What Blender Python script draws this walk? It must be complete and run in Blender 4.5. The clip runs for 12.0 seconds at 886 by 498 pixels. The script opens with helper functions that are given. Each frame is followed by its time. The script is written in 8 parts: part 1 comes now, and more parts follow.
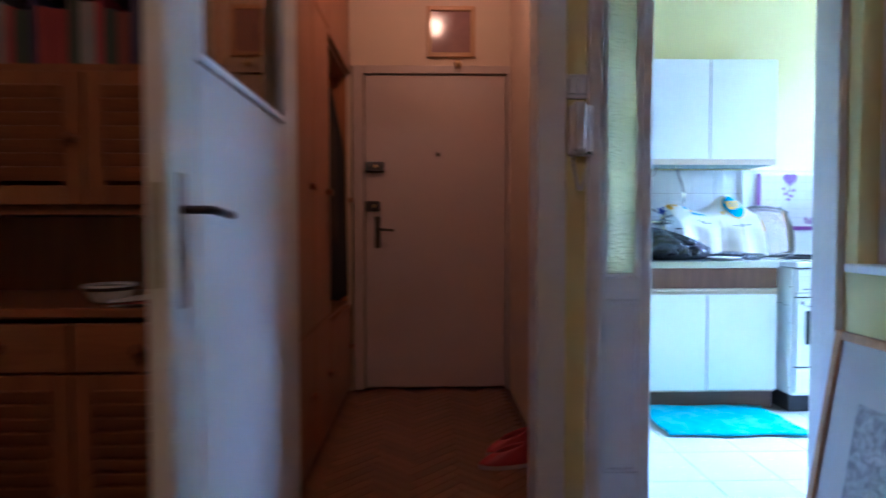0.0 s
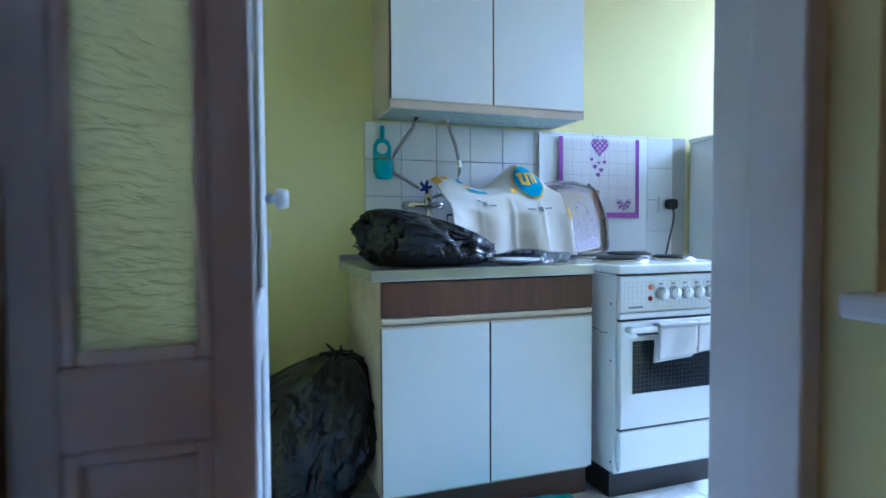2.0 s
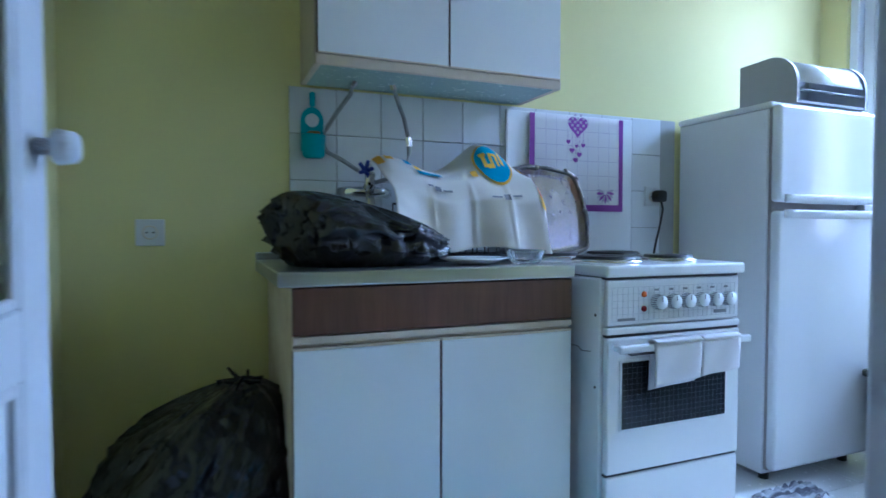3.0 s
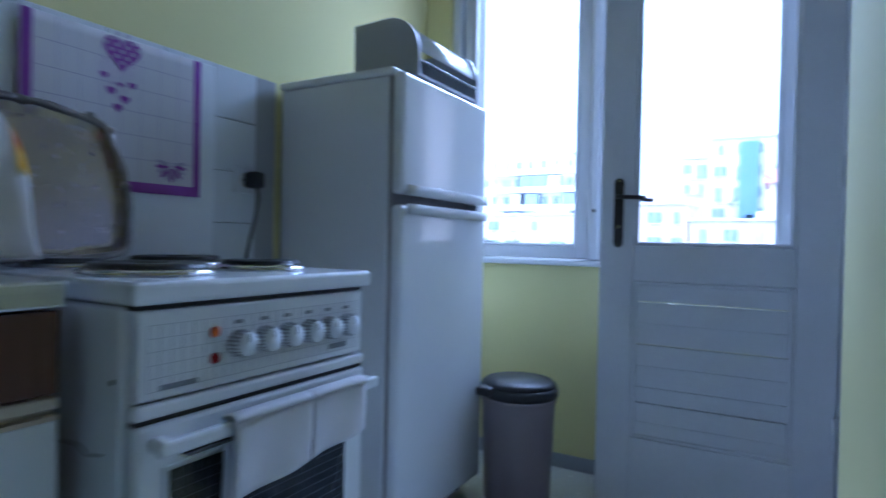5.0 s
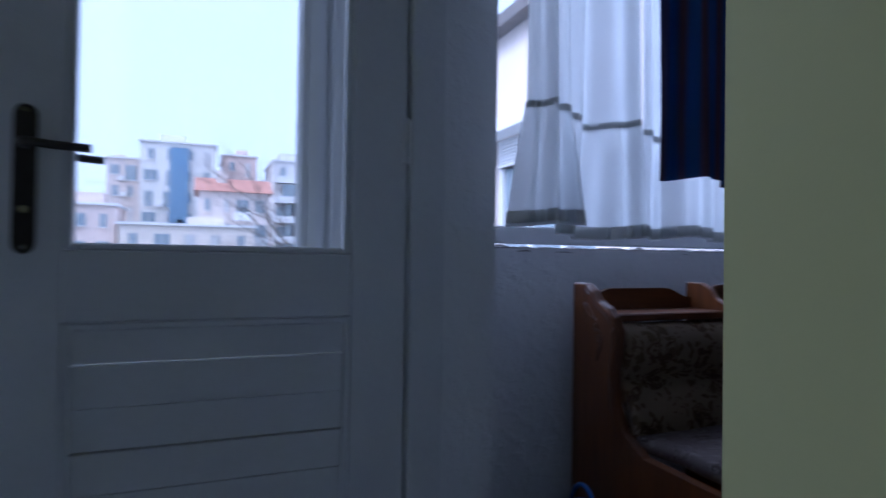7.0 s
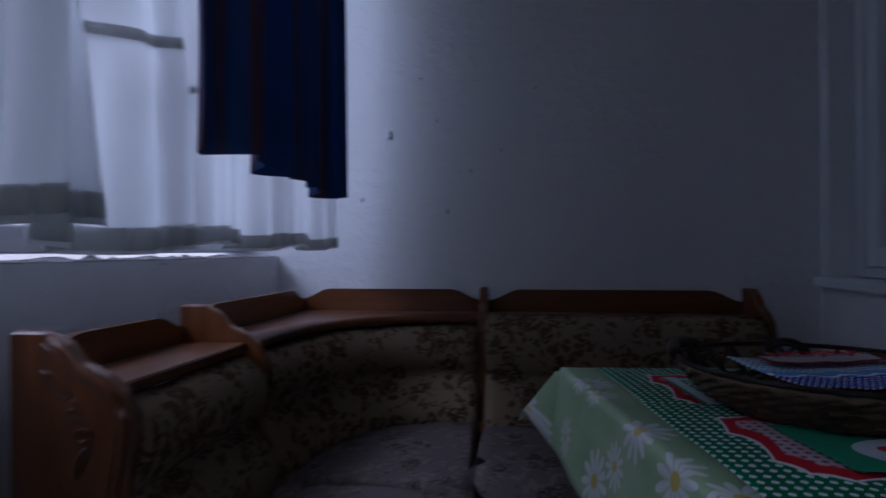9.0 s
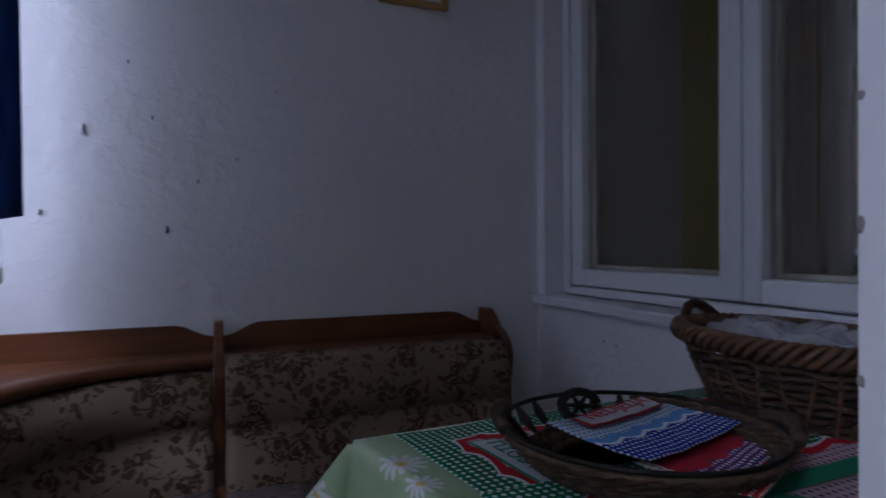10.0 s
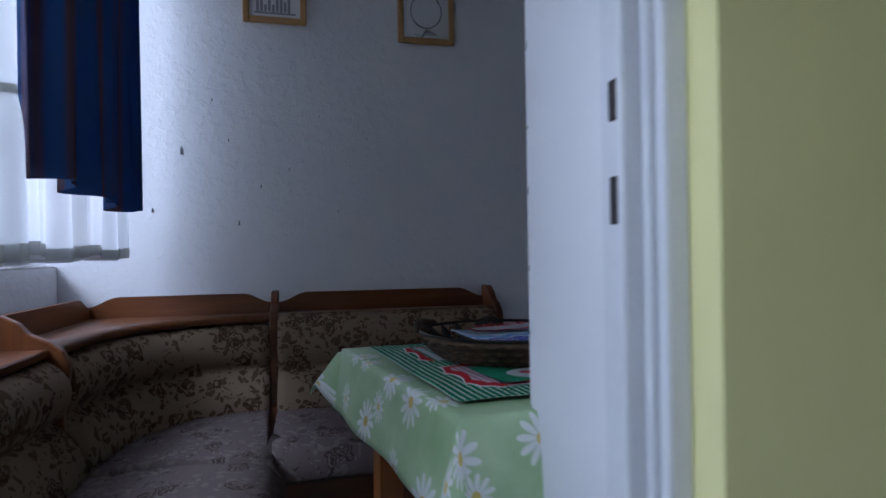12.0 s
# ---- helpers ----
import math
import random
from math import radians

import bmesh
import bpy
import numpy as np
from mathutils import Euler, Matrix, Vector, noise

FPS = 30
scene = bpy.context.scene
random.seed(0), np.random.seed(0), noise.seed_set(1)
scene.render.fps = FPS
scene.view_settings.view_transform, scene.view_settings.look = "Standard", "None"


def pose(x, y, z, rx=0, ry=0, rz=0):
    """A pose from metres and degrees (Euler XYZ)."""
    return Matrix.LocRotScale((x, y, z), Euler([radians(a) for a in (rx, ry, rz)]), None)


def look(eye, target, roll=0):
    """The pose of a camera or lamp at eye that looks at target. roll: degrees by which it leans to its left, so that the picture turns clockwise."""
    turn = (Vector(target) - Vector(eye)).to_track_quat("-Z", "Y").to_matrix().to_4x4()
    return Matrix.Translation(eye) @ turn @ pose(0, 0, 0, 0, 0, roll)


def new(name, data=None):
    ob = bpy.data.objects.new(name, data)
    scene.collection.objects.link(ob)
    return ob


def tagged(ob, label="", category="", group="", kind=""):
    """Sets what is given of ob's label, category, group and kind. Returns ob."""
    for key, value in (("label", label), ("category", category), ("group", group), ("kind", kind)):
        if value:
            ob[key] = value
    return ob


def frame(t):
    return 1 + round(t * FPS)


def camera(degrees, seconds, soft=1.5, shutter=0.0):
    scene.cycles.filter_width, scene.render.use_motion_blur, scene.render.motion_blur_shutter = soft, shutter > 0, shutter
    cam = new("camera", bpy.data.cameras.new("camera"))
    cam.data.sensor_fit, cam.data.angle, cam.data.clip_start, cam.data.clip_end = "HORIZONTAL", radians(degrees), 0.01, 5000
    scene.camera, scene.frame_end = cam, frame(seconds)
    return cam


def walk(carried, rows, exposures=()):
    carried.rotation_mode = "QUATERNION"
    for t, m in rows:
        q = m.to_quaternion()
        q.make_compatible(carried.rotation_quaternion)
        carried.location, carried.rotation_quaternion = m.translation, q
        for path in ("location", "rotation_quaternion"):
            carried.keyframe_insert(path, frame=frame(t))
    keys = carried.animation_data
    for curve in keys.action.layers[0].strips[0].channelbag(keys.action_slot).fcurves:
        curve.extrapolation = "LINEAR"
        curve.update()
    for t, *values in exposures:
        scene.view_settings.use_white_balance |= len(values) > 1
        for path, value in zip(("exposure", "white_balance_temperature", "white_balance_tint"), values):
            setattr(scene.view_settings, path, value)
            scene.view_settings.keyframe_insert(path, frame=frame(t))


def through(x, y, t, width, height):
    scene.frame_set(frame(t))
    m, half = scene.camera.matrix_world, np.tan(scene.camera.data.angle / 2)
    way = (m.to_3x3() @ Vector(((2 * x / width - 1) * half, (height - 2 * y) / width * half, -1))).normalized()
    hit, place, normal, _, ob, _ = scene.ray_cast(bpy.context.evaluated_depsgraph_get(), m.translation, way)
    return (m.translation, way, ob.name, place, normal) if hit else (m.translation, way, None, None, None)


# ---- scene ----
cam = camera(74.9, 12.0, 1.5, 0.5)
PATH = [
    (0, (0.741, 0.293, 1.02), (0.793, 2.292, 0.951), -0.1),
    (0.5, (0.925, 0.726, 1.027), (1.302, 2.689, 0.947), 0.0),
    (1, (1.12, 1.098, 1.023), (1.68, 3.016, 0.942), -0.1),
    (1.5, (1.353, 1.437, 0.988), (1.998, 3.329, 0.905), -0.1),
    (2, (1.514, 1.717, 0.975), (2.181, 3.601, 0.895), -0.3),
    (2.5, (1.632, 1.937, 0.945), (2.318, 3.815, 0.875), -0.2),
    (2.7, (1.671, 2.009, 0.943), (2.386, 3.876, 0.874), -0.1),
    (4.3, (2.108, 2.495, 0.875), (3.403, 4.02, 0.839), 0.9),
    (4.5, (2.143, 2.545, 0.88), (3.591, 3.924, 0.842), 1.1),
    (5, (2.282, 2.64, 0.9), (4.015, 3.64, 0.876), 1.2),
    (5.5, (2.53, 2.782, 0.895), (4.439, 3.376, 0.885), 1.4),
    (6, (2.766, 2.856, 0.893), (4.758, 3.033, 0.895), 1.3),
    (6.5, (2.999, 2.912, 0.894), (4.97, 2.573, 0.921), 1.1),
    (6.7, (3.092, 2.889, 0.895), (5.024, 2.376, 0.924), 1.0),
    (8.5, (3.687, 2.744, 0.935), (4.503, 0.918, 0.943), 0.2),
    (9, (3.803, 2.642, 0.942), (4.07, 0.659, 0.95), -0.2),
    (9.5, (3.875, 2.556, 0.981), (3.591, 0.576, 0.984), -0.5),
    (10, (3.913, 2.484, 1.02), (3.178, 0.624, 1.006), -0.4),
    (10.5, (3.931, 2.485, 1.014), (3.084, 0.673, 1.001), -0.6),
    (11, (3.916, 2.552, 0.989), (3.189, 0.688, 0.992), -0.9),
    (11.5, (3.858, 2.731, 0.962), (3.372, 0.791, 0.974), -1.0),
    (12, (3.819, 2.928, 0.955), (3.347, 0.985, 0.967), -0.8),
]
EXPOSURES = [(0.0, 6.15, 4100, 14), (0.5, 5.9, 4150, 14), (1.5, 5.4, 4450, 13), (2.7, 4.65, 4350, 15), (4.5, 3.65, 4350, 17), (5.5, 2.9, 4550, 19), (6.7, 2.0, 4800, 21), (8.5, 1.3, 5100, 25), (9.5, 1.75, 5450, 27), (10.5, 2.7, 5700, 27), (11.0, 3.0, 5650, 24), (11.5, 2.95, 5600, 21), (12.0, 2.7, 5500, 18)]
walk(cam, [(t, look(eye, target, roll)) for t, eye, target, roll in PATH], EXPOSURES)

# ---- daylight and lamps ----
world = bpy.data.worlds.new("overcast_sky")
scene.world = world
world.use_nodes = True
wn = world.node_tree
for n in list(wn.nodes):
    wn.nodes.remove(n)
w_out = wn.nodes.new("ShaderNodeOutputWorld")
w_bg = wn.nodes.new("ShaderNodeBackground")
w_sky = wn.nodes.new("ShaderNodeTexSky")
w_sky.sky_type = "NISHITA"
w_sky.sun_disc = False
w_sky.sun_elevation = radians(47)
w_sky.sun_rotation = radians(339)
w_sky.air_density, w_sky.dust_density, w_sky.ozone_density = 0.7, 8.0, 0.7
w_bg.inputs["Strength"].default_value = 0.15
w_cloud = wn.nodes.new("ShaderNodeMix")
w_cloud.data_type = "RGBA"
w_cloud.inputs[0].default_value = 0.85
w_cloud.inputs[7].default_value = (2.42, 2.72, 3.05, 1)
wn.links.new(w_sky.outputs[0], w_cloud.inputs[6])
wn.links.new(w_cloud.outputs[2], w_bg.inputs[0])
wn.links.new(w_bg.outputs[0], w_out.inputs[0])

sun_data = bpy.data.lights.new("sun", "SUN")
sun_data.energy, sun_data.angle, sun_data.color = 0.8, radians(20), (1.0, 0.97, 0.93)
sun = new("sun", sun_data)
sun.matrix_world = look((0, 0, 30), (10, -26, 0))


def area_lamp(name, eye, target, sx, sy, watts, color):
    d = bpy.data.lights.new(name, "AREA")
    d.shape, d.size, d.size_y, d.energy, d.color = "RECTANGLE", sx, sy, watts, color
    ob = new(name, d)
    ob.matrix_world = look(eye, target)
    return ob


def point_lamp(name, at, watts, color, radius=0.05):
    d = bpy.data.lights.new(name, "POINT")
    d.energy, d.color, d.shadow_soft_size = watts, color, radius
    ob = new(name, d)
    ob.location = at
    return ob


SKY = (0.80, 0.90, 1.0)
area_lamp("daylight_kitchen_window", (6.9, 3.3, 3.6), (3.0, 3.3, 1.1), 2.4, 1.5, 24, SKY)
area_lamp("daylight_nook_window", (7.0, 0.7, 3.7), (3.6, 2.0, 1.1), 2.4, 1.5, 2.5, SKY)
point_lamp("entry_hall_bulb", (0.80, 3.00, 2.60), 0.19, (1.0, 0.42, 0.16), 0.06)
point_lamp("living_room_bulb", (0.35, -0.15, 2.60), 0.24, (1.0, 0.45, 0.22), 0.06)

# ---- mesh helpers ----
def box(bm, x0, y0, z0, x1, y1, z1, bevel=0.0, seg=1):
    r = bmesh.ops.create_cube(bm, size=1.0)
    vs = r["verts"]
    for v in vs:
        v.co = Vector((x0 + (v.co.x + 0.5) * (x1 - x0), y0 + (v.co.y + 0.5) * (y1 - y0), z0 + (v.co.z + 0.5) * (z1 - z0)))
    if bevel > 0:
        es = list({e for v in vs for e in v.link_edges})
        bmesh.ops.bevel(bm, geom=es, offset=bevel, segments=seg, affect="EDGES", profile=0.5)
    return bm


def cyl(bm, p0, p1, r0, r1=None, seg=16, caps=True):
    p0, p1 = Vector(p0), Vector(p1)
    r1 = r0 if r1 is None else r1
    q = (p1 - p0).to_track_quat("Z", "Y")
    rings = []
    for p, r in ((p0, r0), (p1, r1)):
        rings.append([bm.verts.new(p + q @ Vector((r * math.cos(2 * math.pi * i / seg), r * math.sin(2 * math.pi * i / seg), 0))) for i in range(seg)])
    for i in range(seg):
        bm.faces.new((rings[0][i], rings[0][(i + 1) % seg], rings[1][(i + 1) % seg], rings[1][i]))
    if caps:
        bm.faces.new(list(reversed(rings[0])))
        bm.faces.new(rings[1])
    return bm


def tube(bm, pts, r, seg=8, closed=False):
    pts = [Vector(p) for p in pts]
    n = len(pts)
    rings = []
    for i, p in enumerate(pts):
        a = pts[(i - 1) % n] if closed or i > 0 else p
        b = pts[(i + 1) % n] if closed or i < n - 1 else p
        d = (b - a).normalized()
        up = Vector((0, 0, 1)) if abs(d.z) < 0.95 else Vector((1, 0, 0))
        s = d.cross(up).normalized()
        u = s.cross(d)
        rr = r(i / (n - 1)) if callable(r) else r
        rings.append([bm.verts.new(p + rr * (s * math.cos(2 * math.pi * k / seg) + u * math.sin(2 * math.pi * k / seg))) for k in range(seg)])
    for i in range(n if closed else n - 1):
        A, B = rings[i], rings[(i + 1) % n]
        for k in range(seg):
            bm.faces.new((A[k], A[(k + 1) % seg], B[(k + 1) % seg], B[k]))
    if not closed:
        bm.faces.new(list(reversed(rings[0])))
        bm.faces.new(rings[-1])
    return bm


def lathe(bm, profile, center, seg=32, sx=1.0, sy=1.0):
    rings = []
    for r, z in profile:
        rings.append([bm.verts.new((center[0] + sx * r * math.cos(2 * math.pi * i / seg), center[1] + sy * r * math.sin(2 * math.pi * i / seg), center[2] + z)) for i in range(seg)])
    for A, B in zip(rings, rings[1:]):
        for i in range(seg):
            bm.faces.new((A[i], A[(i + 1) % seg], B[(i + 1) % seg], B[i]))
    bm.faces.new(list(reversed(rings[0])))
    bm.faces.new(rings[-1])
    return bm


def prism(bm, outline, axis, a, b):
    """An outline of 2D points pushed along an axis from a to b. axis x: (y, z); y: (x, z); z: (x, y)."""
    def at(p, c):
        return {"x": (c, p[0], p[1]), "y": (p[0], c, p[1]), "z": (p[0], p[1], c)}[axis]
    A = [bm.verts.new(at(p, a)) for p in outline]
    B = [bm.verts.new(at(p, b)) for p in outline]
    n = len(A)
    for i in range(n):
        bm.faces.new((A[i], A[(i + 1) % n], B[(i + 1) % n], B[i]))
    bm.faces.new(list(reversed(A)))
    bm.faces.new(B)
    bmesh.ops.recalc_face_normals(bm, faces=bm.faces[:])
    return bm


def grid(bm, nu, nv, f, uv=None):
    """A sheet of nu by nv cells; f(u, v) gives the place, uv(u, v) its cloth coordinates."""
    vs = [[bm.verts.new(f(i / nu, j / nv)) for i in range(nu + 1)] for j in range(nv + 1)]
    layer = bm.loops.layers.uv.verify() if uv else None
    for j in range(nv):
        for i in range(nu):
            fc = bm.faces.new((vs[j][i], vs[j][i + 1], vs[j + 1][i + 1], vs[j + 1][i]))
            fc.smooth = True
            if uv:
                for lp, (a, b) in zip(fc.loops, ((i, j), (i + 1, j), (i + 1, j + 1), (i, j + 1))):
                    lp[layer].uv = uv(a / nu, b / nv)
    return bm


def thicken(bm, d):
    bmesh.ops.recalc_face_normals(bm, faces=bm.faces[:])
    bmesh.ops.solidify(bm, geom=bm.faces[:], thickness=d)
    return bm


def smooth(bm):
    for f in bm.faces:
        f.smooth = True
    return bm


def B(*a, **k):
    return box(bmesh.new(), *a, **k)


def C(*a, **k):
    return cyl(bmesh.new(), *a, **k)


def world_at(ob):
    p = Vector(ob.location)
    while ob.parent:
        ob = ob.parent
        p += ob.location
    return p


def mesh_of(name, bm, mat):
    me = bpy.data.meshes.new(name)
    bm.to_mesh(me)
    bm.free()
    for m in mat if isinstance(mat, (list, tuple)) else [mat]:
        me.materials.append(m)
    return me


def centre_of(bm, bottom):
    lo = [min(v.co[i] for v in bm.verts) for i in range(3)]
    hi = [max(v.co[i] for v in bm.verts) for i in range(3)]
    c = Vector([(a + b) / 2 for a, b in zip(lo, hi)])
    if bottom:
        c.z = lo[2]
    return c


def part(name, bm, mat, parent, label=""):
    c = centre_of(bm, False)
    bmesh.ops.translate(bm, verts=bm.verts, vec=-c)
    ob = new(name, mesh_of(name, bm, mat))
    ob.parent = parent
    ob.location = c - world_at(parent)
    return tagged(ob, label)


def solid(name, bm, mat, label, category="", group="", kind=""):
    c = centre_of(bm, True)
    bmesh.ops.translate(bm, verts=bm.verts, vec=-c)
    ob = new(name, mesh_of(name, bm, mat))
    ob.location = c
    return tagged(ob, label, category, group, kind)


def thing(name, at, label, category="", group="", kind=""):
    ob = new(name)
    ob.empty_display_size = 0.1
    ob.location = at
    return tagged(ob, label, category, group, kind)


# ---- materials ----
def mix(nt, fac, a, b):
    m = nt.nodes.new("ShaderNodeMix")
    m.data_type = "RGBA"
    for sock, v in ((m.inputs[0], fac), (m.inputs[6], a), (m.inputs[7], b)):
        if isinstance(v, bpy.types.NodeSocket):
            nt.links.new(v, sock)
        else:
            sock.default_value = v if isinstance(v, (int, float)) else (*v, 1)
    return m.outputs[2]


def mth(nt, op, a, b=0.0, c=0.0, clamp=False):
    m = nt.nodes.new("ShaderNodeMath")
    m.operation = op
    m.use_clamp = clamp
    for i, v in enumerate((a, b, c)):
        if isinstance(v, bpy.types.NodeSocket):
            nt.links.new(v, m.inputs[i])
        else:
            m.inputs[i].default_value = v
    return m.outputs[0]


def ramp(nt, fac, lo, hi):
    r = nt.nodes.new("ShaderNodeMapRange")
    nt.links.new(fac, r.inputs[0])
    r.inputs[1].default_value, r.inputs[2].default_value = lo, hi
    return r.outputs[0]


def coords(nt, scale=(1, 1, 1), which="Object"):
    tc = nt.nodes.new("ShaderNodeTexCoord")
    mp = nt.nodes.new("ShaderNodeMapping")
    mp.inputs["Scale"].default_value = scale
    nt.links.new(tc.outputs[which], mp.inputs[0])
    return mp.outputs[0]


def noise_tex(nt, vec, scale, detail=3.0, rough=0.55, dist=0.0):
    n = nt.nodes.new("ShaderNodeTexNoise")
    n.inputs["Scale"].default_value = scale
    n.inputs["Detail"].default_value = detail
    n.inputs["Roughness"].default_value = rough
    n.inputs["Distortion"].default_value = dist
    nt.links.new(vec, n.inputs["Vector"])
    return n.outputs[0]


def base(name, color, rough=0.5, metal=0.0, spec=0.5):
    m = bpy.data.materials.new(name)
    m.use_nodes = True
    nt = m.node_tree
    b = nt.nodes["Principled BSDF"]
    b.inputs["Base Color"].default_value = (*color, 1)
    b.inputs["Roughness"].default_value = rough
    b.inputs["Metallic"].default_value = metal
    b.inputs["Specular IOR Level"].default_value = spec
    return m, nt, b


def bump(nt, b, height, strength, distance=0.01):
    n = nt.nodes.new("ShaderNodeBump")
    n.inputs["Strength"].default_value = strength
    n.inputs["Distance"].default_value = distance
    nt.links.new(height, n.inputs["Height"])
    nt.links.new(n.outputs[0], b.inputs["Normal"])


def worn(name, color, dark, rough=0.5, metal=0.0, blot=3.0, grain=60.0, amount=0.35, bumps=0.15, depth=0.004, stretch=(1, 1, 1), vary=0.0):
    """A surface with broad blotches, a fine grain and a slight relief."""
    m, nt, b = base(name, color, rough, metal)
    v = coords(nt, stretch)
    big = ramp(nt, noise_tex(nt, v, blot, 4), 0.35, 0.75)
    fine = noise_tex(nt, v, grain, 3)
    f = mth(nt, "MULTIPLY", mth(nt, "ADD", mth(nt, "MULTIPLY", big, 0.65), mth(nt, "MULTIPLY", fine, 0.5)), amount, clamp=True)
    col = mix(nt, f, color, dark)
    if vary:
        info = nt.nodes.new("ShaderNodeObjectInfo")
        col = mix(nt, mth(nt, "MULTIPLY", info.outputs["Random"], vary), col, dark)
    nt.links.new(col, b.inputs["Base Color"])
    r = mth(nt, "ADD", rough - 0.08, mth(nt, "MULTIPLY", fine, 0.16), clamp=True)
    nt.links.new(r, b.inputs["Roughness"])
    if bumps:
        bump(nt, b, mth(nt, "ADD", fine, mth(nt, "MULTIPLY", big, 0.6)), bumps, depth)
    return m


def wood(name, light, dark, axis=0, rough=0.4, scale=1.0, vary=0.3):
    m, nt, b = base(name, light, rough)
    st = [14.0 * scale] * 3
    st[axis] = 1.2 * scale
    v = coords(nt, st)
    n1 = noise_tex(nt, v, 2.2, 5, 0.6, 0.8)
    st2 = [90.0 * scale] * 3
    st2[axis] = 5.0 * scale
    n2 = noise_tex(nt, coords(nt, st2), 1.5, 2)
    f = mth(nt, "ADD", mth(nt, "MULTIPLY", ramp(nt, n1, 0.3, 0.7), 0.7), mth(nt, "MULTIPLY", n2, 0.35), clamp=True)
    info = nt.nodes.new("ShaderNodeObjectInfo")
    f = mth(nt, "ADD", f, mth(nt, "MULTIPLY", mth(nt, "SUBTRACT", info.outputs["Random"], 0.5), vary), clamp=True)
    nt.links.new(mix(nt, f, light, dark), b.inputs["Base Color"])
    bump(nt, b, n2, 0.12, 0.002)
    return m


def plaster(name, color, dark, lump=0.5):
    m, nt, b = base(name, color, 0.8, 0, 0.3)
    v = coords(nt)
    big = ramp(nt, noise_tex(nt, v, 1.7, 5), 0.3, 0.75)
    mid = noise_tex(nt, v, 28, 4, 0.6)
    fine = noise_tex(nt, v, 160, 3)
    nt.links.new(mix(nt, mth(nt, "MULTIPLY", big, 0.55), color, dark), b.inputs["Base Color"])
    bump(nt, b, mth(nt, "ADD", mth(nt, "MULTIPLY", ramp(nt, mid, 0.45, 0.8), 1.0), mth(nt, "MULTIPLY", fine, 0.25)), lump, 0.006)
    return m


def glass(name, tint=(1, 1, 1), rough=0.0):
    """A thin pane: mostly clear, with a gloss that grows towards grazing view."""
    m = bpy.data.materials.new(name)
    m.use_nodes = True
    nt = m.node_tree
    for n in list(nt.nodes):
        nt.nodes.remove(n)
    out = nt.nodes.new("ShaderNodeOutputMaterial")
    tr = nt.nodes.new("ShaderNodeBsdfTransparent")
    tr.inputs[0].default_value = (*tint, 1)
    gl = nt.nodes.new("ShaderNodeBsdfGlossy")
    gl.inputs["Roughness"].default_value = rough
    lw = nt.nodes.new("ShaderNodeLayerWeight")
    lw.inputs[0].default_value = 0.5
    gain = mth(nt, "ADD", 0.045, mth(nt, "MULTIPLY", mth(nt, "POWER", lw.outputs["Facing"], 4.0), 0.75), clamp=True)
    mx = nt.nodes.new("ShaderNodeMixShader")
    nt.links.new(gain, mx.inputs[0])
    nt.links.new(tr.outputs[0], mx.inputs[1])
    nt.links.new(gl.outputs[0], mx.inputs[2])
    nt.links.new(mx.outputs[0], out.inputs[0])
    return m


def cloth_thin(name, color, through, dark=None, stripes=None):
    """Woven cloth that lets part of the light through."""
    m, nt, b = base(name, color, 0.9, 0, 0.1)
    v = coords(nt)
    weave = noise_tex(nt, v, 420, 2)
    col = mix(nt, mth(nt, "MULTIPLY", noise_tex(nt, v, 7, 3), 0.3), color, dark or tuple(c * 0.7 for c in color))
    if stripes:
        w = nt.nodes.new("ShaderNodeTexNoise")
        w.inputs["Scale"].default_value = 1.0
        nt.links.new(coords(nt, (2, 34, 0.3)), w.inputs["Vector"])
        col = mix(nt, ramp(nt, w.outputs[0], 0.45, 0.6), col, stripes)
    nt.links.new(col, b.inputs["Base Color"])
    bump(nt, b, weave, 0.1, 0.001)
    t = nt.nodes.new("ShaderNodeBsdfTranslucent")
    nt.links.new(col, t.inputs[0])
    mx = nt.nodes.new("ShaderNodeMixShader")
    mx.inputs[0].default_value = through
    nt.links.new(b.outputs[0], mx.inputs[1])
    nt.links.new(t.outputs[0], mx.inputs[2])
    nt.links.new(mx.outputs[0], nt.nodes["Material Output"].inputs[0])
    return m


YELLOW = plaster("yellow_wall_paint", (0.73, 0.69, 0.33), (0.67, 0.62, 0.27), 0.05)
WHITEWALL = plaster("white_rough_plaster", (0.76, 0.76, 0.77), (0.68, 0.68, 0.70), 0.42)
REVEALWALL = plaster("white_brushed_plaster", (0.76, 0.76, 0.77), (0.70, 0.70, 0.71), 0.16)
HALLWALL = plaster("cream_hall_paint", (0.60, 0.48, 0.36), (0.50, 0.40, 0.30), 0.1)
CEILING = plaster("white_ceiling_paint", (0.80, 0.80, 0.78), (0.72, 0.72, 0.70), 0.08)
GLOSSWHITE = worn("white_gloss_paint", (0.74, 0.76, 0.78), (0.58, 0.60, 0.62), 0.38, 0, 2.5, 40, 0.3, 0.12, 0.003)
OLDWHITE = worn("aged_white_paint", (0.70, 0.71, 0.73), (0.50, 0.50, 0.50), 0.42, 0, 4, 70, 0.42, 0.25, 0.004)
LAMINATE = worn("white_laminate", (0.78, 0.80, 0.82), (0.70, 0.72, 0.74), 0.35, 0, 1.5, 30, 0.2, 0.03, 0.001)
CREAM = worn("cream_edging", (0.66, 0.58, 0.46), (0.48, 0.38, 0.27), 0.5, 0, 6, 80, 0.5, 0.1)
WALNUT = wood("walnut_laminate", (0.16, 0.075, 0.045), (0.08, 0.035, 0.022), 2, 0.45, 1.5, 0.0)
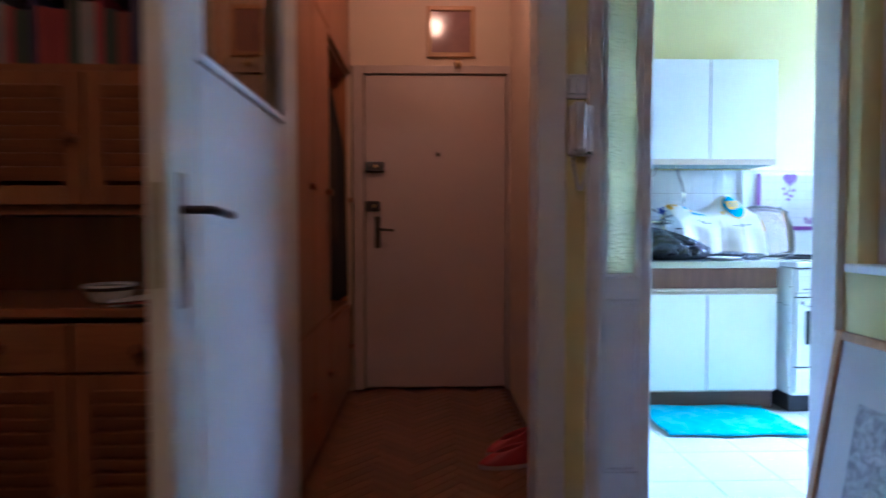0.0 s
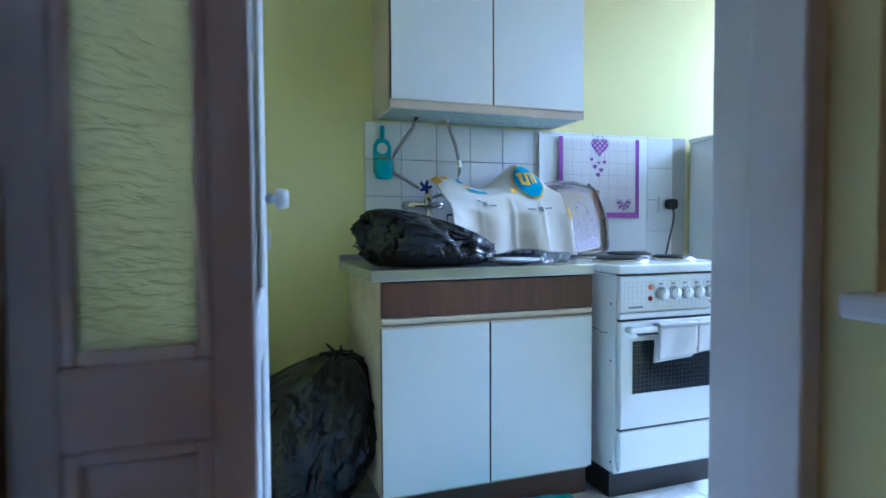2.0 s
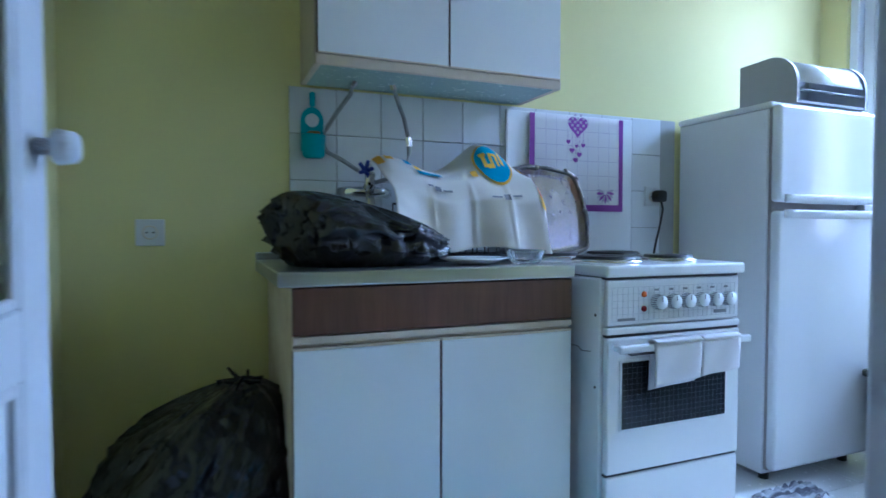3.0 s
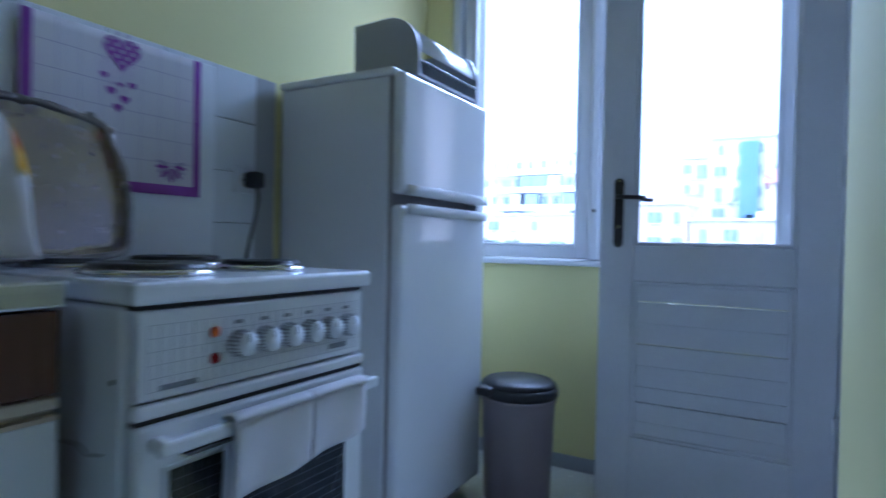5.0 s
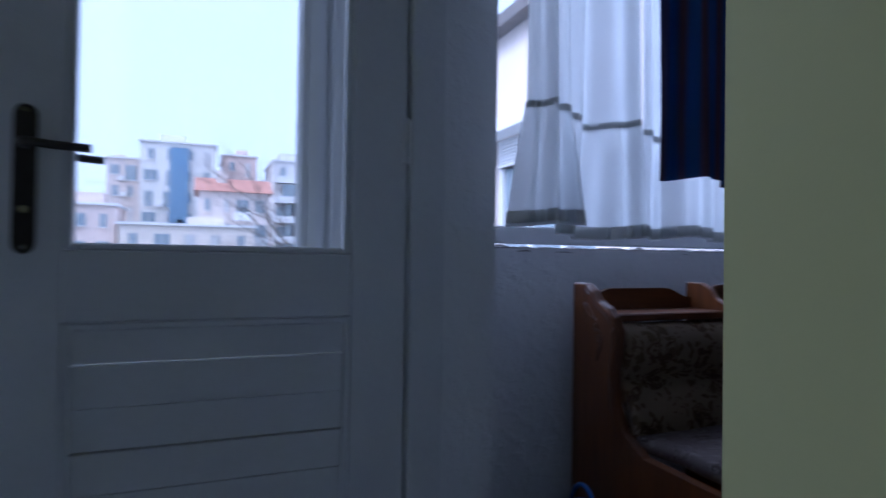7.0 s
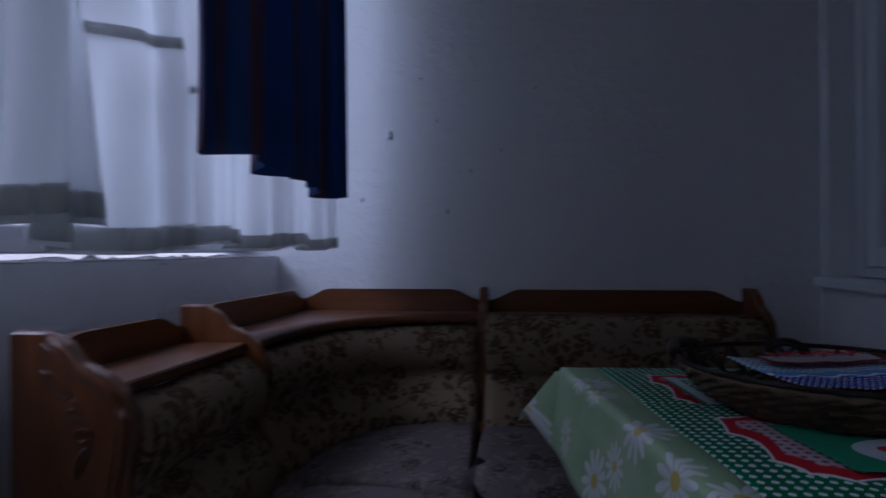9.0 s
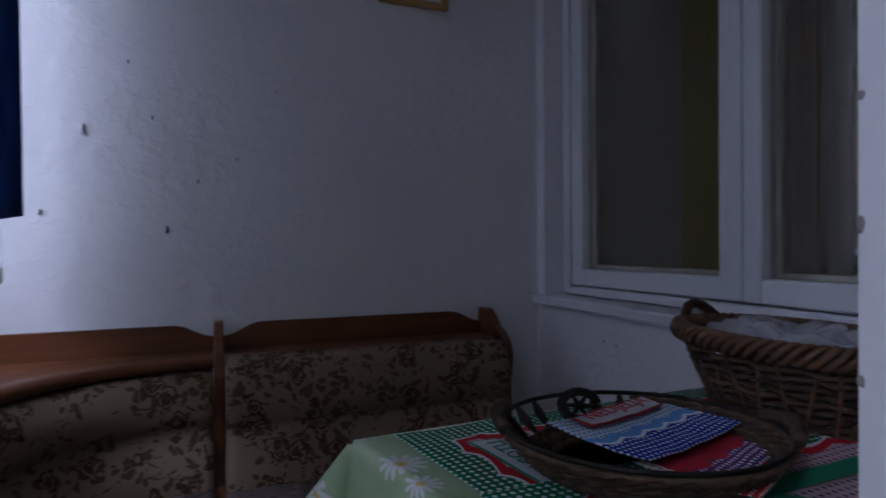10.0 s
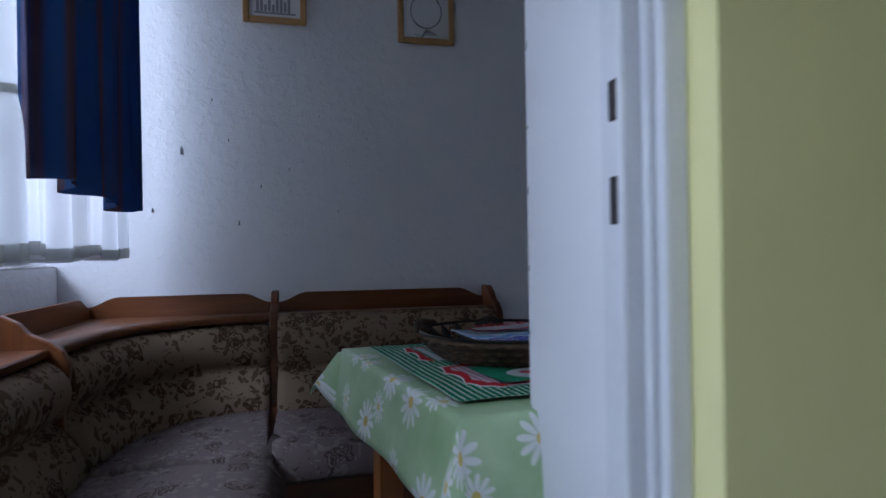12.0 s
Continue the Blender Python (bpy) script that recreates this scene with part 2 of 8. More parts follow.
PLINTH = wood("brown_plinth", (0.13, 0.065, 0.045), (0.07, 0.035, 0.025), 0, 0.5, 1.2, 0.0)
ENAMEL = worn("white_enamel", (0.80, 0.81, 0.82), (0.66, 0.67, 0.68), 0.16, 0, 3, 50, 0.2, 0.02, 0.001)
FRIDGEWHITE = worn("fridge_white", (0.78, 0.79, 0.79), (0.70, 0.70, 0.69), 0.13, 0, 2, 25, 0.2, 0.03, 0.001)
BLACK = worn("black_plastic", (0.018, 0.018, 0.02), (0.04, 0.04, 0.04), 0.45, 0, 8, 90, 0.5, 0.05)
STEEL = worn("worn_steel", (0.55, 0.56, 0.57), (0.36, 0.36, 0.36), 0.32, 1.0, 5, 120, 0.5, 0.04, 0.001, (1, 14, 14))
CHROME = worn("chrome", (0.75, 0.75, 0.76), (0.55, 0.55, 0.55), 0.15, 1.0, 8, 60, 0.3, 0.0)
BRASS = worn("brass", (0.62, 0.42, 0.16), (0.40, 0.25, 0.09), 0.3, 1.0, 8, 60, 0.3, 0.0)
DARKMETAL = worn("dark_bronze", (0.07, 0.06, 0.055), (0.03, 0.03, 0.03), 0.4, 0.8, 8, 80, 0.5, 0.1)
TILE = worn("white_wall_tile", (0.74, 0.76, 0.78), (0.62, 0.64, 0.68), 0.16, 0, 4, 40, 0.3, 0.03, 0.001, (1, 1, 1), 0.2)
GROUT = worn("grey_grout", (0.42, 0.42, 0.42), (0.30, 0.30, 0.30), 0.9)
FLOORTILE = worn("pale_floor_tile", (0.76, 0.77, 0.77), (0.64, 0.65, 0.66), 0.25, 0, 2, 30, 0.4, 0.05, 0.002, (1, 1, 1), 0.15)
OAK = wood("honey_oak", (0.19, 0.063, 0.017), (0.08, 0.025, 0.008), 0, 0.35, 1.0)
OAKY = wood("honey_oak_lengthwise", (0.19, 0.063, 0.017), (0.08, 0.025, 0.008), 1, 0.35, 1.0)
OAKZ = wood("honey_oak_upright", (0.19, 0.063, 0.017), (0.08, 0.025, 0.008), 2, 0.35, 1.0)
PINE = wood("varnished_pine", (0.33, 0.118, 0.030), (0.18, 0.058, 0.015), 2, 0.35, 0.8)
PINEX = wood("varnished_pine_across", (0.33, 0.118, 0.030), (0.18, 0.058, 0.015), 0, 0.35, 0.8)
PARQUET = wood("oak_parquet", (0.22, 0.095, 0.035), (0.11, 0.045, 0.016), 0, 0.28, 1.2, 0.7)
FRAMEWOOD = wood("light_frame_wood", (0.52, 0.30, 0.11), (0.36, 0.19, 0.06), 0, 0.4, 2.0)
PANE = glass("window_glass")
ROOMGLASS = glass("room_window_glass", (0.90, 0.89, 0.84))
DOORPAINT = worn("entry_door_paint", (0.44, 0.36, 0.34), (0.34, 0.27, 0.26), 0.35, 0, 2, 40, 0.3, 0.08)


def frosted(name):
    m = bpy.data.materials.new(name)
    m.use_nodes = True
    nt = m.node_tree
    for n in list(nt.nodes):
        nt.nodes.remove(n)
    out = nt.nodes.new("ShaderNodeOutputMaterial")
    g = nt.nodes.new("ShaderNodeBsdfPrincipled")
    g.inputs["Base Color"].default_value = (0.97, 0.97, 0.90, 1)
    g.inputs["Roughness"].default_value = 0.22
    g.inputs["Transmission Weight"].default_value = 0.92
    g.inputs["IOR"].default_value = 1.3
    v = coords(nt, (34, 34, 95))
    n1 = noise_tex(nt, v, 1.0, 2, 0.5, 0.6)
    bp = nt.nodes.new("ShaderNodeBump")
    bp.inputs["Strength"].default_value = 0.85
    bp.inputs["Distance"].default_value = 0.01
    nt.links.new(n1, bp.inputs["Height"])
    nt.links.new(bp.outputs[0], g.inputs["Normal"])
    tl = nt.nodes.new("ShaderNodeBsdfTranslucent")
    tl.inputs[0].default_value = (0.95, 0.95, 0.80, 1)
    nt.links.new(bp.outputs[0], tl.inputs["Normal"])
    mx = nt.nodes.new("ShaderNodeMixShader")
    mx.inputs[0].default_value = 0.55
    nt.links.new(g.outputs[0], mx.inputs[1])
    nt.links.new(tl.outputs[0], mx.inputs[2])
    nt.links.new(mx.outputs[0], out.inputs[0])
    return m


FROSTED = frosted("rippled_obscure_glass")

# ---- the setting ----
H = 2.75


def wall(name, boxes, mat, label=""):
    bm = bmesh.new()
    for b in boxes:
        box(bm, b[0], b[1], -0.05 if b[2] == 0 else b[2], *b[3:])
    return solid(name, bm, mat, label or "painted plaster wall", "wall", kind="structure")


floor_kitchen = wall("floor_kitchen", [(1.28, 2.27, -0.12, 4.75, 4.20, -0.006)], GROUT, "pale tiled kitchen floor")
floor_kitchen["category"] = "floor"
floor_hall = wall("floor_hall", [(-1.5, -1.7, -0.12, 2.2, 2.27, -0.012), (-0.3, 2.27, -0.12, 1.28, 4.1, -0.012)], PLINTH, "worn oak herringbone parquet floor")
floor_hall["category"] = "floor"
floor_nook = wall("floor_nook", [(2.9, 0.73, -0.12, 4.75, 2.27, 0.0)], FLOORTILE, "pale tiled nook floor")
floor_nook["category"] = "floor"
ceiling = wall("ceiling", [(-1.5, -1.7, H, 4.75, 4.25, H + 0.15)], CEILING, "plain white ceiling")
ceiling["category"] = "ceiling"

# wall between the hall, the entry and the kitchen
wall("wall_kitchen_south", [(-1.5, 2.21, 0, 0.26, 2.33, H), (1.19, 2.21, 0, 1.275, 2.33, H), (0.26, 2.21, 2.06, 1.19, 2.33, H),
                            (1.275, 2.21, 2.06, 2.15, 2.33, H), (2.15, 2.21, 0, 3.0, 2.33, H)], YELLOW, "pale yellow painted wall with two doorways")
wall("wall_kitchen_pier", [(2.985, 2.437, 0, 3.499, 2.538, H), (3.499, 2.50, 2.06, 4.55, 2.538, H), (2.985, 2.33, 0, 3.0, 2.437, H)], YELLOW, "pale yellow wall beside the nook doorway")
wall("wall_nook_north", [(3.0, 2.246, 0, 3.543, 2.435, H), (3.543, 2.28, 2.10, 4.55, 2.498, H)], REVEALWALL, "rough white plaster wall with a chipped edge")
wall("wall_nook_pier", [(4.314, 2.28, 0, 4.55, 2.47, 2.10)], WHITEWALL, "white plaster pier beside the open door")
wall("wall_kitchen_north", [(1.28, 4.06, 0, 4.75, 4.22, H)], YELLOW, "pale yellow painted kitchen wall")
wall("wall_kitchen_west", [(1.29, 2.33, 0, 1.36, 4.06, H)], YELLOW, "pale yellow painted kitchen wall")
wall("wall_entry_east", [(1.262, 2.33, 0, 1.29, 3.95, H)], HALLWALL, "cream painted entry wall")
wall("wall_entry_north", [(-0.3, 3.95, 0, 0.26, 4.1, H), (1.262, 3.95, 0, 1.29, 4.1, H), (0.26, 3.95, 2.04, 1.262, 4.1, H), (0.26, 4.03, 0, 1.262, 4.1, 2.04)], HALLWALL, "cream painted wall around the entry door")
wall("wall_entry_west", [(-0.3, 2.33, 0, -0.25, 3.95, H)], HALLWALL, "cream painted entry wall")
wall("wall_kitchen_east", [(4.55, 2.47, 0, 4.75, 4.06, 0.815), (4.55, 2.47, 2.50, 4.75, 4.06, H), (4.55, 3.93, 0.815, 4.75, 4.06, 2.50), (4.55, 2.47, 0.815, 4.75, 2.54, 2.50)], YELLOW, "pale yellow wall under the kitchen window")
wall("wall_nook_east", [(4.55, 0.93, 0, 4.75, 2.47, 0.925), (4.55, 0.93, 2.3, 4.75, 2.47, H), (4.55, 2.38, 0.925, 4.75, 2.47, 2.3)], WHITEWALL, "low white plaster wall under the nook window")
wall("wall_nook_south", [(2.985, 0.73, 0, 4.75, 0.93, H)], WHITEWALL, "rough white plaster wall with chips")
# thick wall between hall and nook, with the inner window through it
wall("wall_hall_east", [(2.13, -1.7, 0, 2.45, 0.97, H), (2.13, 0.97, 0, 2.45, 2.21, 0.877), (2.13, 0.97, 2.25, 2.45, 2.21, H), (2.13, 2.127, 0.877, 2.45, 2.21, 2.25)], YELLOW, "pale yellow wall with a deep window")
wall("wall_nook_west", [(2.45, 0.73, 0, 2.985, 0.97, H), (2.45, 0.97, 0, 2.985, 2.21, 0.84), (2.45, 0.97, 2.25, 2.985, 2.21, H), (2.45, 2.127, 0.84, 2.985, 2.21, 2.25)], WHITEWALL, "white plaster wall with a deep window")
wall("wall_hall_west", [(-1.5, -1.7, 0, -1.3, 2.21, H)], YELLOW)
wall("wall_hall_south", [(-1.3, -1.7, 0, 2.13, -1.5, H)], YELLOW)


def frame_posts(name, boxes, mat, label, category="door frame", bevel=0.004):
    t = thing(name, ((boxes[0][0] + boxes[0][3]) / 2, (boxes[0][1] + boxes[0][4]) / 2, 0), label, category, kind="structure")
    for b in boxes:
        part("post" if b[5] - b[2] > 0.5 else "head", B(*b, bevel=bevel, seg=2), mat, t)
    return t


kf = frame_posts("door_frame_kitchen", [(2.102, 2.185, 0, 2.15, 2.262, 2.06), (2.122, 2.262, 0, 2.152, 2.34, 2.06), (1.268, 2.185, 0, 1.312, 2.34, 2.06), (1.268, 2.185, 2.06, 2.15, 2.34, 2.11)], OLDWHITE, "white painted wooden kitchen door frame")
ef = frame_posts("door_frame_entry_hall", [(1.10, 2.185, 0, 1.195, 2.345, 2.06), (0.215, 2.185, 0, 0.285, 2.345, 2.06), (0.215, 2.185, 2.06, 1.195, 2.345, 2.13)], OLDWHITE, "white painted wooden frame of the hall doorway")
for z in (0.35, 1.08, 1.75):
    part("hinge", C((1.105, 2.183, z - 0.04), (1.105, 2.183, z + 0.04), 0.008), OLDWHITE, ef)
nf = frame_posts("door_frame_nook", [(3.499, 2.437, 0, 3.547, 2.474, 2.06), (3.499, 2.476, 0, 3.530, 2.486, 2.06), (3.499, 2.488, 0, 3.524, 2.502, 2.06), (4.302, 2.40, 0, 4.352, 2.474, 2.06), (3.499, 2.402, 2.06, 4.352, 2.498, 2.10)], OLDWHITE, "chipped white wooden frame of the nook doorway")
for z0, z1 in ((1.070, 1.109), (0.977, 1.022)):
    part("strike_slot", B(3.540, 2.4535, z0, 3.5482, 2.468, z1, bevel=0.002), DARKMETAL, nf, "dark rusty strike slot")
for z in (0.36, 1.13, 1.8):
    part("hinge", C((4.322, 2.479, z - 0.045), (4.322, 2.479, z + 0.045), 0.009), OLDWHITE, nf)


# ---- windows ----
def sash(parent, x, y0, y1, z0, z1, w=0.055, d=0.035, mat=OLDWHITE, pane=PANE, shadow=False):
    """A casement in the plane x, with its four rails and pane."""
    fr = part("window_frame", box(box(box(box(bmesh.new(), x, y0, z0, x + d, y0 + w, z1, 0.004), x, y1 - w, z0, x + d, y1, z1, 0.004),
                                      x, y0 + w, z0, x + d, y1 - w, z0 + w, 0.004), x, y0 + w, z1 - w, x + d, y1 - w, z1, 0.004), mat, parent)
    bead = bmesh.new()
    for a, b, c, e in ((y0 + w, y0 + w + 0.012, z0 + w, z1 - w), (y1 - w - 0.012, y1 - w, z0 + w, z1 - w)):
        box(bead, x - 0.004, a, c, x + 0.01, b, e, 0.003)
    box(bead, x - 0.004, y0 + w + 0.012, z0 + w, x + 0.01, y1 - w - 0.012, z0 + w + 0.012, 0.003)
    part("glazing_bead", bead, mat, parent)
    p = part("pane", B(x + d * 0.45, y0 + w, z0 + w, x + d * 0.45 + 0.003, y1 - w, z1 - w), pane, parent)
    p.visible_shadow = shadow
    return fr


# kitchen window, seen also through the open door's pane
kw = thing("window_1", (4.6, 3.28, 0.80), "white painted double casement kitchen window", "window", kind="structure")
fbm = bmesh.new()
for b in ((4.57, 2.54, 0.816, 4.66, 2.58, 2.50), (4.57, 3.89, 0.816, 4.66, 3.93, 2.50), (4.57, 3.24, 0.84, 4.66, 3.295, 2.45), (4.57, 2.58, 0.816, 4.66, 3.89, 0.84), (4.57, 2.58, 2.45, 4.66, 3.89, 2.50)):
    box(fbm, *b, bevel=0.004)
part("casing", fbm, OLDWHITE, kw)
for a, b in ((2.585, 3.235), (3.3, 3.885)):
    sash(kw, 4.60, a, b, 0.842, 2.445, 0.05, 0.04)
    sash(kw, 4.70, a, b, 0.842, 2.445, 0.045, 0.035)
part("mullion_cover", B(4.555, 3.25, 0.84, 4.572, 3.285, 2.47, bevel=0.005, seg=2), OLDWHITE, kw)
part("window_sill", B(4.515, 2.54, 0.8155, 4.569, 3.95, 0.838, bevel=0.006, seg=2), OLDWHITE, kw, "old white sill with flaking paint")
part("catch", B(4.545, 3.262, 1.03, 4.556, 3.272, 1.042), DARKMETAL, kw, "small rusty window catch")

# window between hall and nook: two sets of casements
iw = thing("window_2", (2.6, 1.55, 0.87), "white double window between hall and nook", "window", kind="structure")
for x, z0 in ((2.205, 0.906), (2.86, 0.87)):
    cb = bmesh.new()
    for b in ((x - 0.01, 0.972, z0, x + 0.06, 1.005, 2.248), (x - 0.01, 2.094, z0, x + 0.06, 2.126, 2.248), (x - 0.01, 1.005, z0, x + 0.06, 2.094, z0 + 0.024), (x - 0.01, 1.005, 2.20, x + 0.06, 2.094, 2.248)):
        box(cb, *b, bevel=0.004)
    part("casing", cb, GLOSSWHITE, iw)
    for a, b in ((1.01, 1.603), (1.607, 2.09)):
        sash(iw, x + 0.005, a, b, z0 + 0.028, 2.195, 0.05, 0.05, GLOSSWHITE, ROOMGLASS, True)
    part("mullion_cover", B(x + (-0.006 if x < 2.5 else 0.0555), 1.590, z0 + 0.03, x + (0.0045 if x < 2.5 else 0.066), 1.620, 2.19, bevel=0.004, seg=2), GLOSSWHITE, iw)
for a, b in ((1.06, 1.553), (1.657, 2.04)):
    st_ = bmesh.new()
    for q in ((2.222, a, 0.985, 2.246, a + 0.034, 2.145), (2.222, b - 0.034, 0.985, 2.246, b, 2.145), (2.222, a + 0.034, 0.985, 2.246, b - 0.034, 1.003)):
        box(st_, *q, bevel=0.003)
    part("inner_bead", st_, GLOSSWHITE, iw)
part("window_sill", B(2.092, 0.975, 0.878, 2.194, 2.140, 0.905, bevel=0.006, seg=2), GLOSSWHITE, iw)
part("window_sill", B(2.92, 0.935, 0.84, 3.01, 2.16, 0.868, bevel=0.006, seg=2), GLOSSWHITE, iw)

# nook window in the outer wall
nw = thing("window_3", (4.66, 1.65, 0.94), "wide white casement window of the nook", "window", kind="structure")
fb2 = bmesh.new()
for b in ((4.66, 0.935, 0.94, 4.73, 0.975, 2.30), (4.66, 2.33, 0.94, 4.73, 2.375, 2.30), (4.66, 1.63, 0.99, 4.73, 1.68, 2.25), (4.66, 0.975, 0.94, 4.73, 2.33, 0.99), (4.66, 0.975, 2.25, 4.73, 2.33, 2.30)):
    box(fb2, *b, bevel=0.004)
part("casing", fb2, OLDWHITE, nw)
for a, b in ((0.98, 1.625), (1.685, 2.325)):
    pn = part("pane", B(4.69, a, 0.99, 4.694, b, 2.25), PANE, nw)
    pn.visible_shadow = False
FLAKED = worn("flaked_stone_sill", (0.46, 0.44, 0.43), (0.10, 0.08, 0.08), 0.9, 0, 14, 60, 0.9, 0.7, 0.012)
ledge = bmesh.new()
grid(ledge, 60, 10, lambda u, v: Vector((4.552 + v * 0.10, 0.935 + u * 1.44, 0.928 + 0.012 * noise.noise(Vector((u * 40, v * 5, 0))) * (0.3 + v))))
thicken(ledge, 0.012)
part("window_sill", ledge, FLAKED, nw, "crumbling flaked window ledge")

# ---- kitchen ----
bc = thing("sink_cabinet", (2.31, 3.75, 0), "white two-door sink base cabinet with a brown front strip", "cabinet")
X0, X1, YF = 1.93, 2.694, 3.468
WORNSIDE = worn("stained_cream_side", (0.68, 0.62, 0.50), (0.34, 0.22, 0.11), 0.6, 0, 7, 50, 0.75, 0.2, 0.004)
for nm, b in (("side_board", (X0, YF + 0.02, 0.10, X0 + 0.018, 4.03, 0.80)), ("side_board", (X1 - 0.018, YF + 0.02, 0.10, X1, 4.03, 0.80)), ("bottom_board", (X0 + 0.018, YF + 0.02, 0.10, X1 - 0.018, 4.03, 0.118)), ("back_board", (X0 + 0.018, 4.012, 0.118, X1 - 0.018, 4.03, 0.80))):
    part(nm, B(*b), WORNSIDE, bc, "cream cabinet board with water stains")
part("plinth", B(X0 + 0.02, 3.505, 0.0, X1, 3.525, 0.105), PLINTH, bc)
part("front_strip", B(X0, YF - 0.002, 0.688, X1, YF + 0.018, 0.798, bevel=0.001), WALNUT, bc, "brown wood-effect drawer strip")
part("rail", B(X0, YF - 0.004, 0.667, X1, YF + 0.018, 0.684, bevel=0.002), CREAM, bc, "worn cream grip rail")
part("rail", B(X0, YF + 0.012, 0.645, X1, YF + 0.02, 0.665), CREAM, bc)
for a, b in ((X0, 2.296), (2.302, X1)):
    d = part("door", B(a, YF - 0.002, 0.115, b, YF + 0.016, 0.652, bevel=0.0015), LAMINATE, bc)
    part("edging", B(a, YF - 0.0035, 0.6525, b, YF + 0.014, 0.6585), CREAM, d, "worn cream door edging")
    part("edging", B(a - 0.001, YF + 0.0, 0.115, a + 0.003, YF + 0.0175, 0.652), PLINTH, d)

wt = thing("worktop", (2.3, 3.75, 0.80), "stainless steel sink top with a turned front edge", "worktop")
tb = bmesh.new()
box(tb, 1.895, 3.458, 0.802, 2.70, 4.055, 0.838, 0.004, 2)
part("top", tb, STEEL, wt)
part("basin", lathe(bmesh.new(), [(0.001, 0.0), (0.15, 0.0), (0.155, 0.004), (0.15, 0.006), (0.14, 0.0015), (0.001, 0.001)], (2.22, 3.78, 0.838), 40), STEEL, wt)
part("back_lip", B(1.895, 4.035, 0.8385, 2.70, 4.052, 0.862, bevel=0.004, seg=2), STEEL, wt)

uc = thing("wall_cabinet", (2.44, 3.92, 1.41), "white two-door wall cabinet with cream edging", "cabinet")
ub = bmesh.new()
box(ub, 2.042, 3.80, 1.41, 2.060, 4.058, 2.045)
box(ub, 2.849, 3.80, 1.41, 2.867, 4.058, 2.045)
box(ub, 2.060, 3.80, 2.027, 2.849, 4.058, 2.045)
part("body", ub, CREAM, uc)
TEAL = worn("pale_teal_underside", (0.42, 0.56, 0.53), (0.36, 0.48, 0.45), 0.25)
part("bottom_panel", B(2.060, 3.80, 1.41, 2.849, 4.058, 1.428), TEAL, uc, "glossy pale teal underside")
part("bottom_edge", B(2.042, 3.785, 1.409, 2.867, 3.80, 1.438, bevel=0.002), CREAM, uc)
for a, b in ((2.048, 2.452), (2.457, 2.861)):
    d = part("door", B(a, 3.78, 1.440, b, 3.798, 2.042, bevel=0.0015), LAMINATE, uc)
    part("edging", B(a, 3.7785, 1.4385, b, 3.7965, 1.4425), CREAM, d)
    part("edging", B(a - 0.0015, 3.7805, 1.443, a + 0.002, 3.7985, 2.04), PLINTH, d)

# stove
st = thing("electric_stove", (2.987, 3.65, 0), "white freestanding electric stove with four hotplates", "stove")
SX0, SX1, SY = 2.737, 3.238, 3.385
part("body", B(SX0, SY + 0.012, 0.10, SX1, 3.95, 0.803, bevel=0.004), ENAMEL, st, "white enamel stove body with scratches")
part("side_scratch", tube(bmesh.new(), [(SX0 - 0.0004, SY + 0.05, 0.596), (SX0 - 0.0004, SY + 0.09, 0.590), (SX0 - 0.0004, SY + 0.11, 0.600), (SX0 - 0.0004, SY + 0.16, 0.598)], 0.0012, 5), DARKMETAL, st, "dark chipped scratch in the enamel")
part("plinth", B(SX0 + 0.01, SY + 0.05, 0.0, SX1 - 0.01, 3.93, 0.10), BLACK, st)
part("hob", B(SX0 - 0.004, SY - 0.022, 0.806, SX1 + 0.004, 3.96, 0.838, bevel=0.008, seg=3), ENAMEL, st)
for hx, hy, r in ((2.87, 3.54, 0.092), (3.11, 3.54, 0.074), (2.87, 3.81, 0.074), (3.11, 3.81, 0.092)):
    hp = part("hotplate", smooth(lathe(bmesh.new(), [(r + 0.012, 0.0), (r + 0.012, 0.006), (r + 0.004, 0.011), (r, 0.010), (r, 0.016), (r * 0.95, 0.019), (r * 0.3, 0.018), (r * 0.25, 0.014), (0.001, 0.014)], (hx, hy, 0.838), 40)), BLACK, st, "black cast iron hotplate")
    part("rim", smooth(lathe(bmesh.new(), [(r + 0.0125, 0.0), (r + 0.015, 0.003), (r + 0.010, 0.008), (r + 0.005, 0.0115), (r + 0.004, 0.010)], (hx, hy, 0.838), 40)), CHROME, hp)
# a solid black strip puts the gap's shade into colour
part("top_gap", B(SX0 + 0.008, SY - 0.002, 0.7985, SX1 - 0.006, SY + 0.02, 0.8055), BLACK, st, "black strip standing for the shade in the gap under the hob")
part("control_panel", B(SX0 + 0.012, SY - 0.006, 0.672, SX1 - 0.006, SY + 0.012, 0.797, bevel=0.004, seg=2), ENAMEL, st)
INK = worn("grey_print", (0.25, 0.26, 0.28), (0.18, 0.18, 0.2), 0.5)
PALEINK = worn("pale_grey_print", (0.48, 0.49, 0.52), (0.42, 0.43, 0.46), 0.5)
lines = bmesh.new()
for i in range(6):
    z = 0.684 + i * 0.0185
    box(lines, SX0 + 0.025, SY - 0.0068, z, SX1 - 0.02, SY - 0.0058, z + 0.0008)
for i in range(26):
    x = SX0 + 0.026 + i * 0.0181
    box(lines, x, SY - 0.0068, 0.6848, x + 0.0008, SY - 0.0058, 0.7765)
part("printed_grid", lines, PALEINK, st, "faint grey grid print")
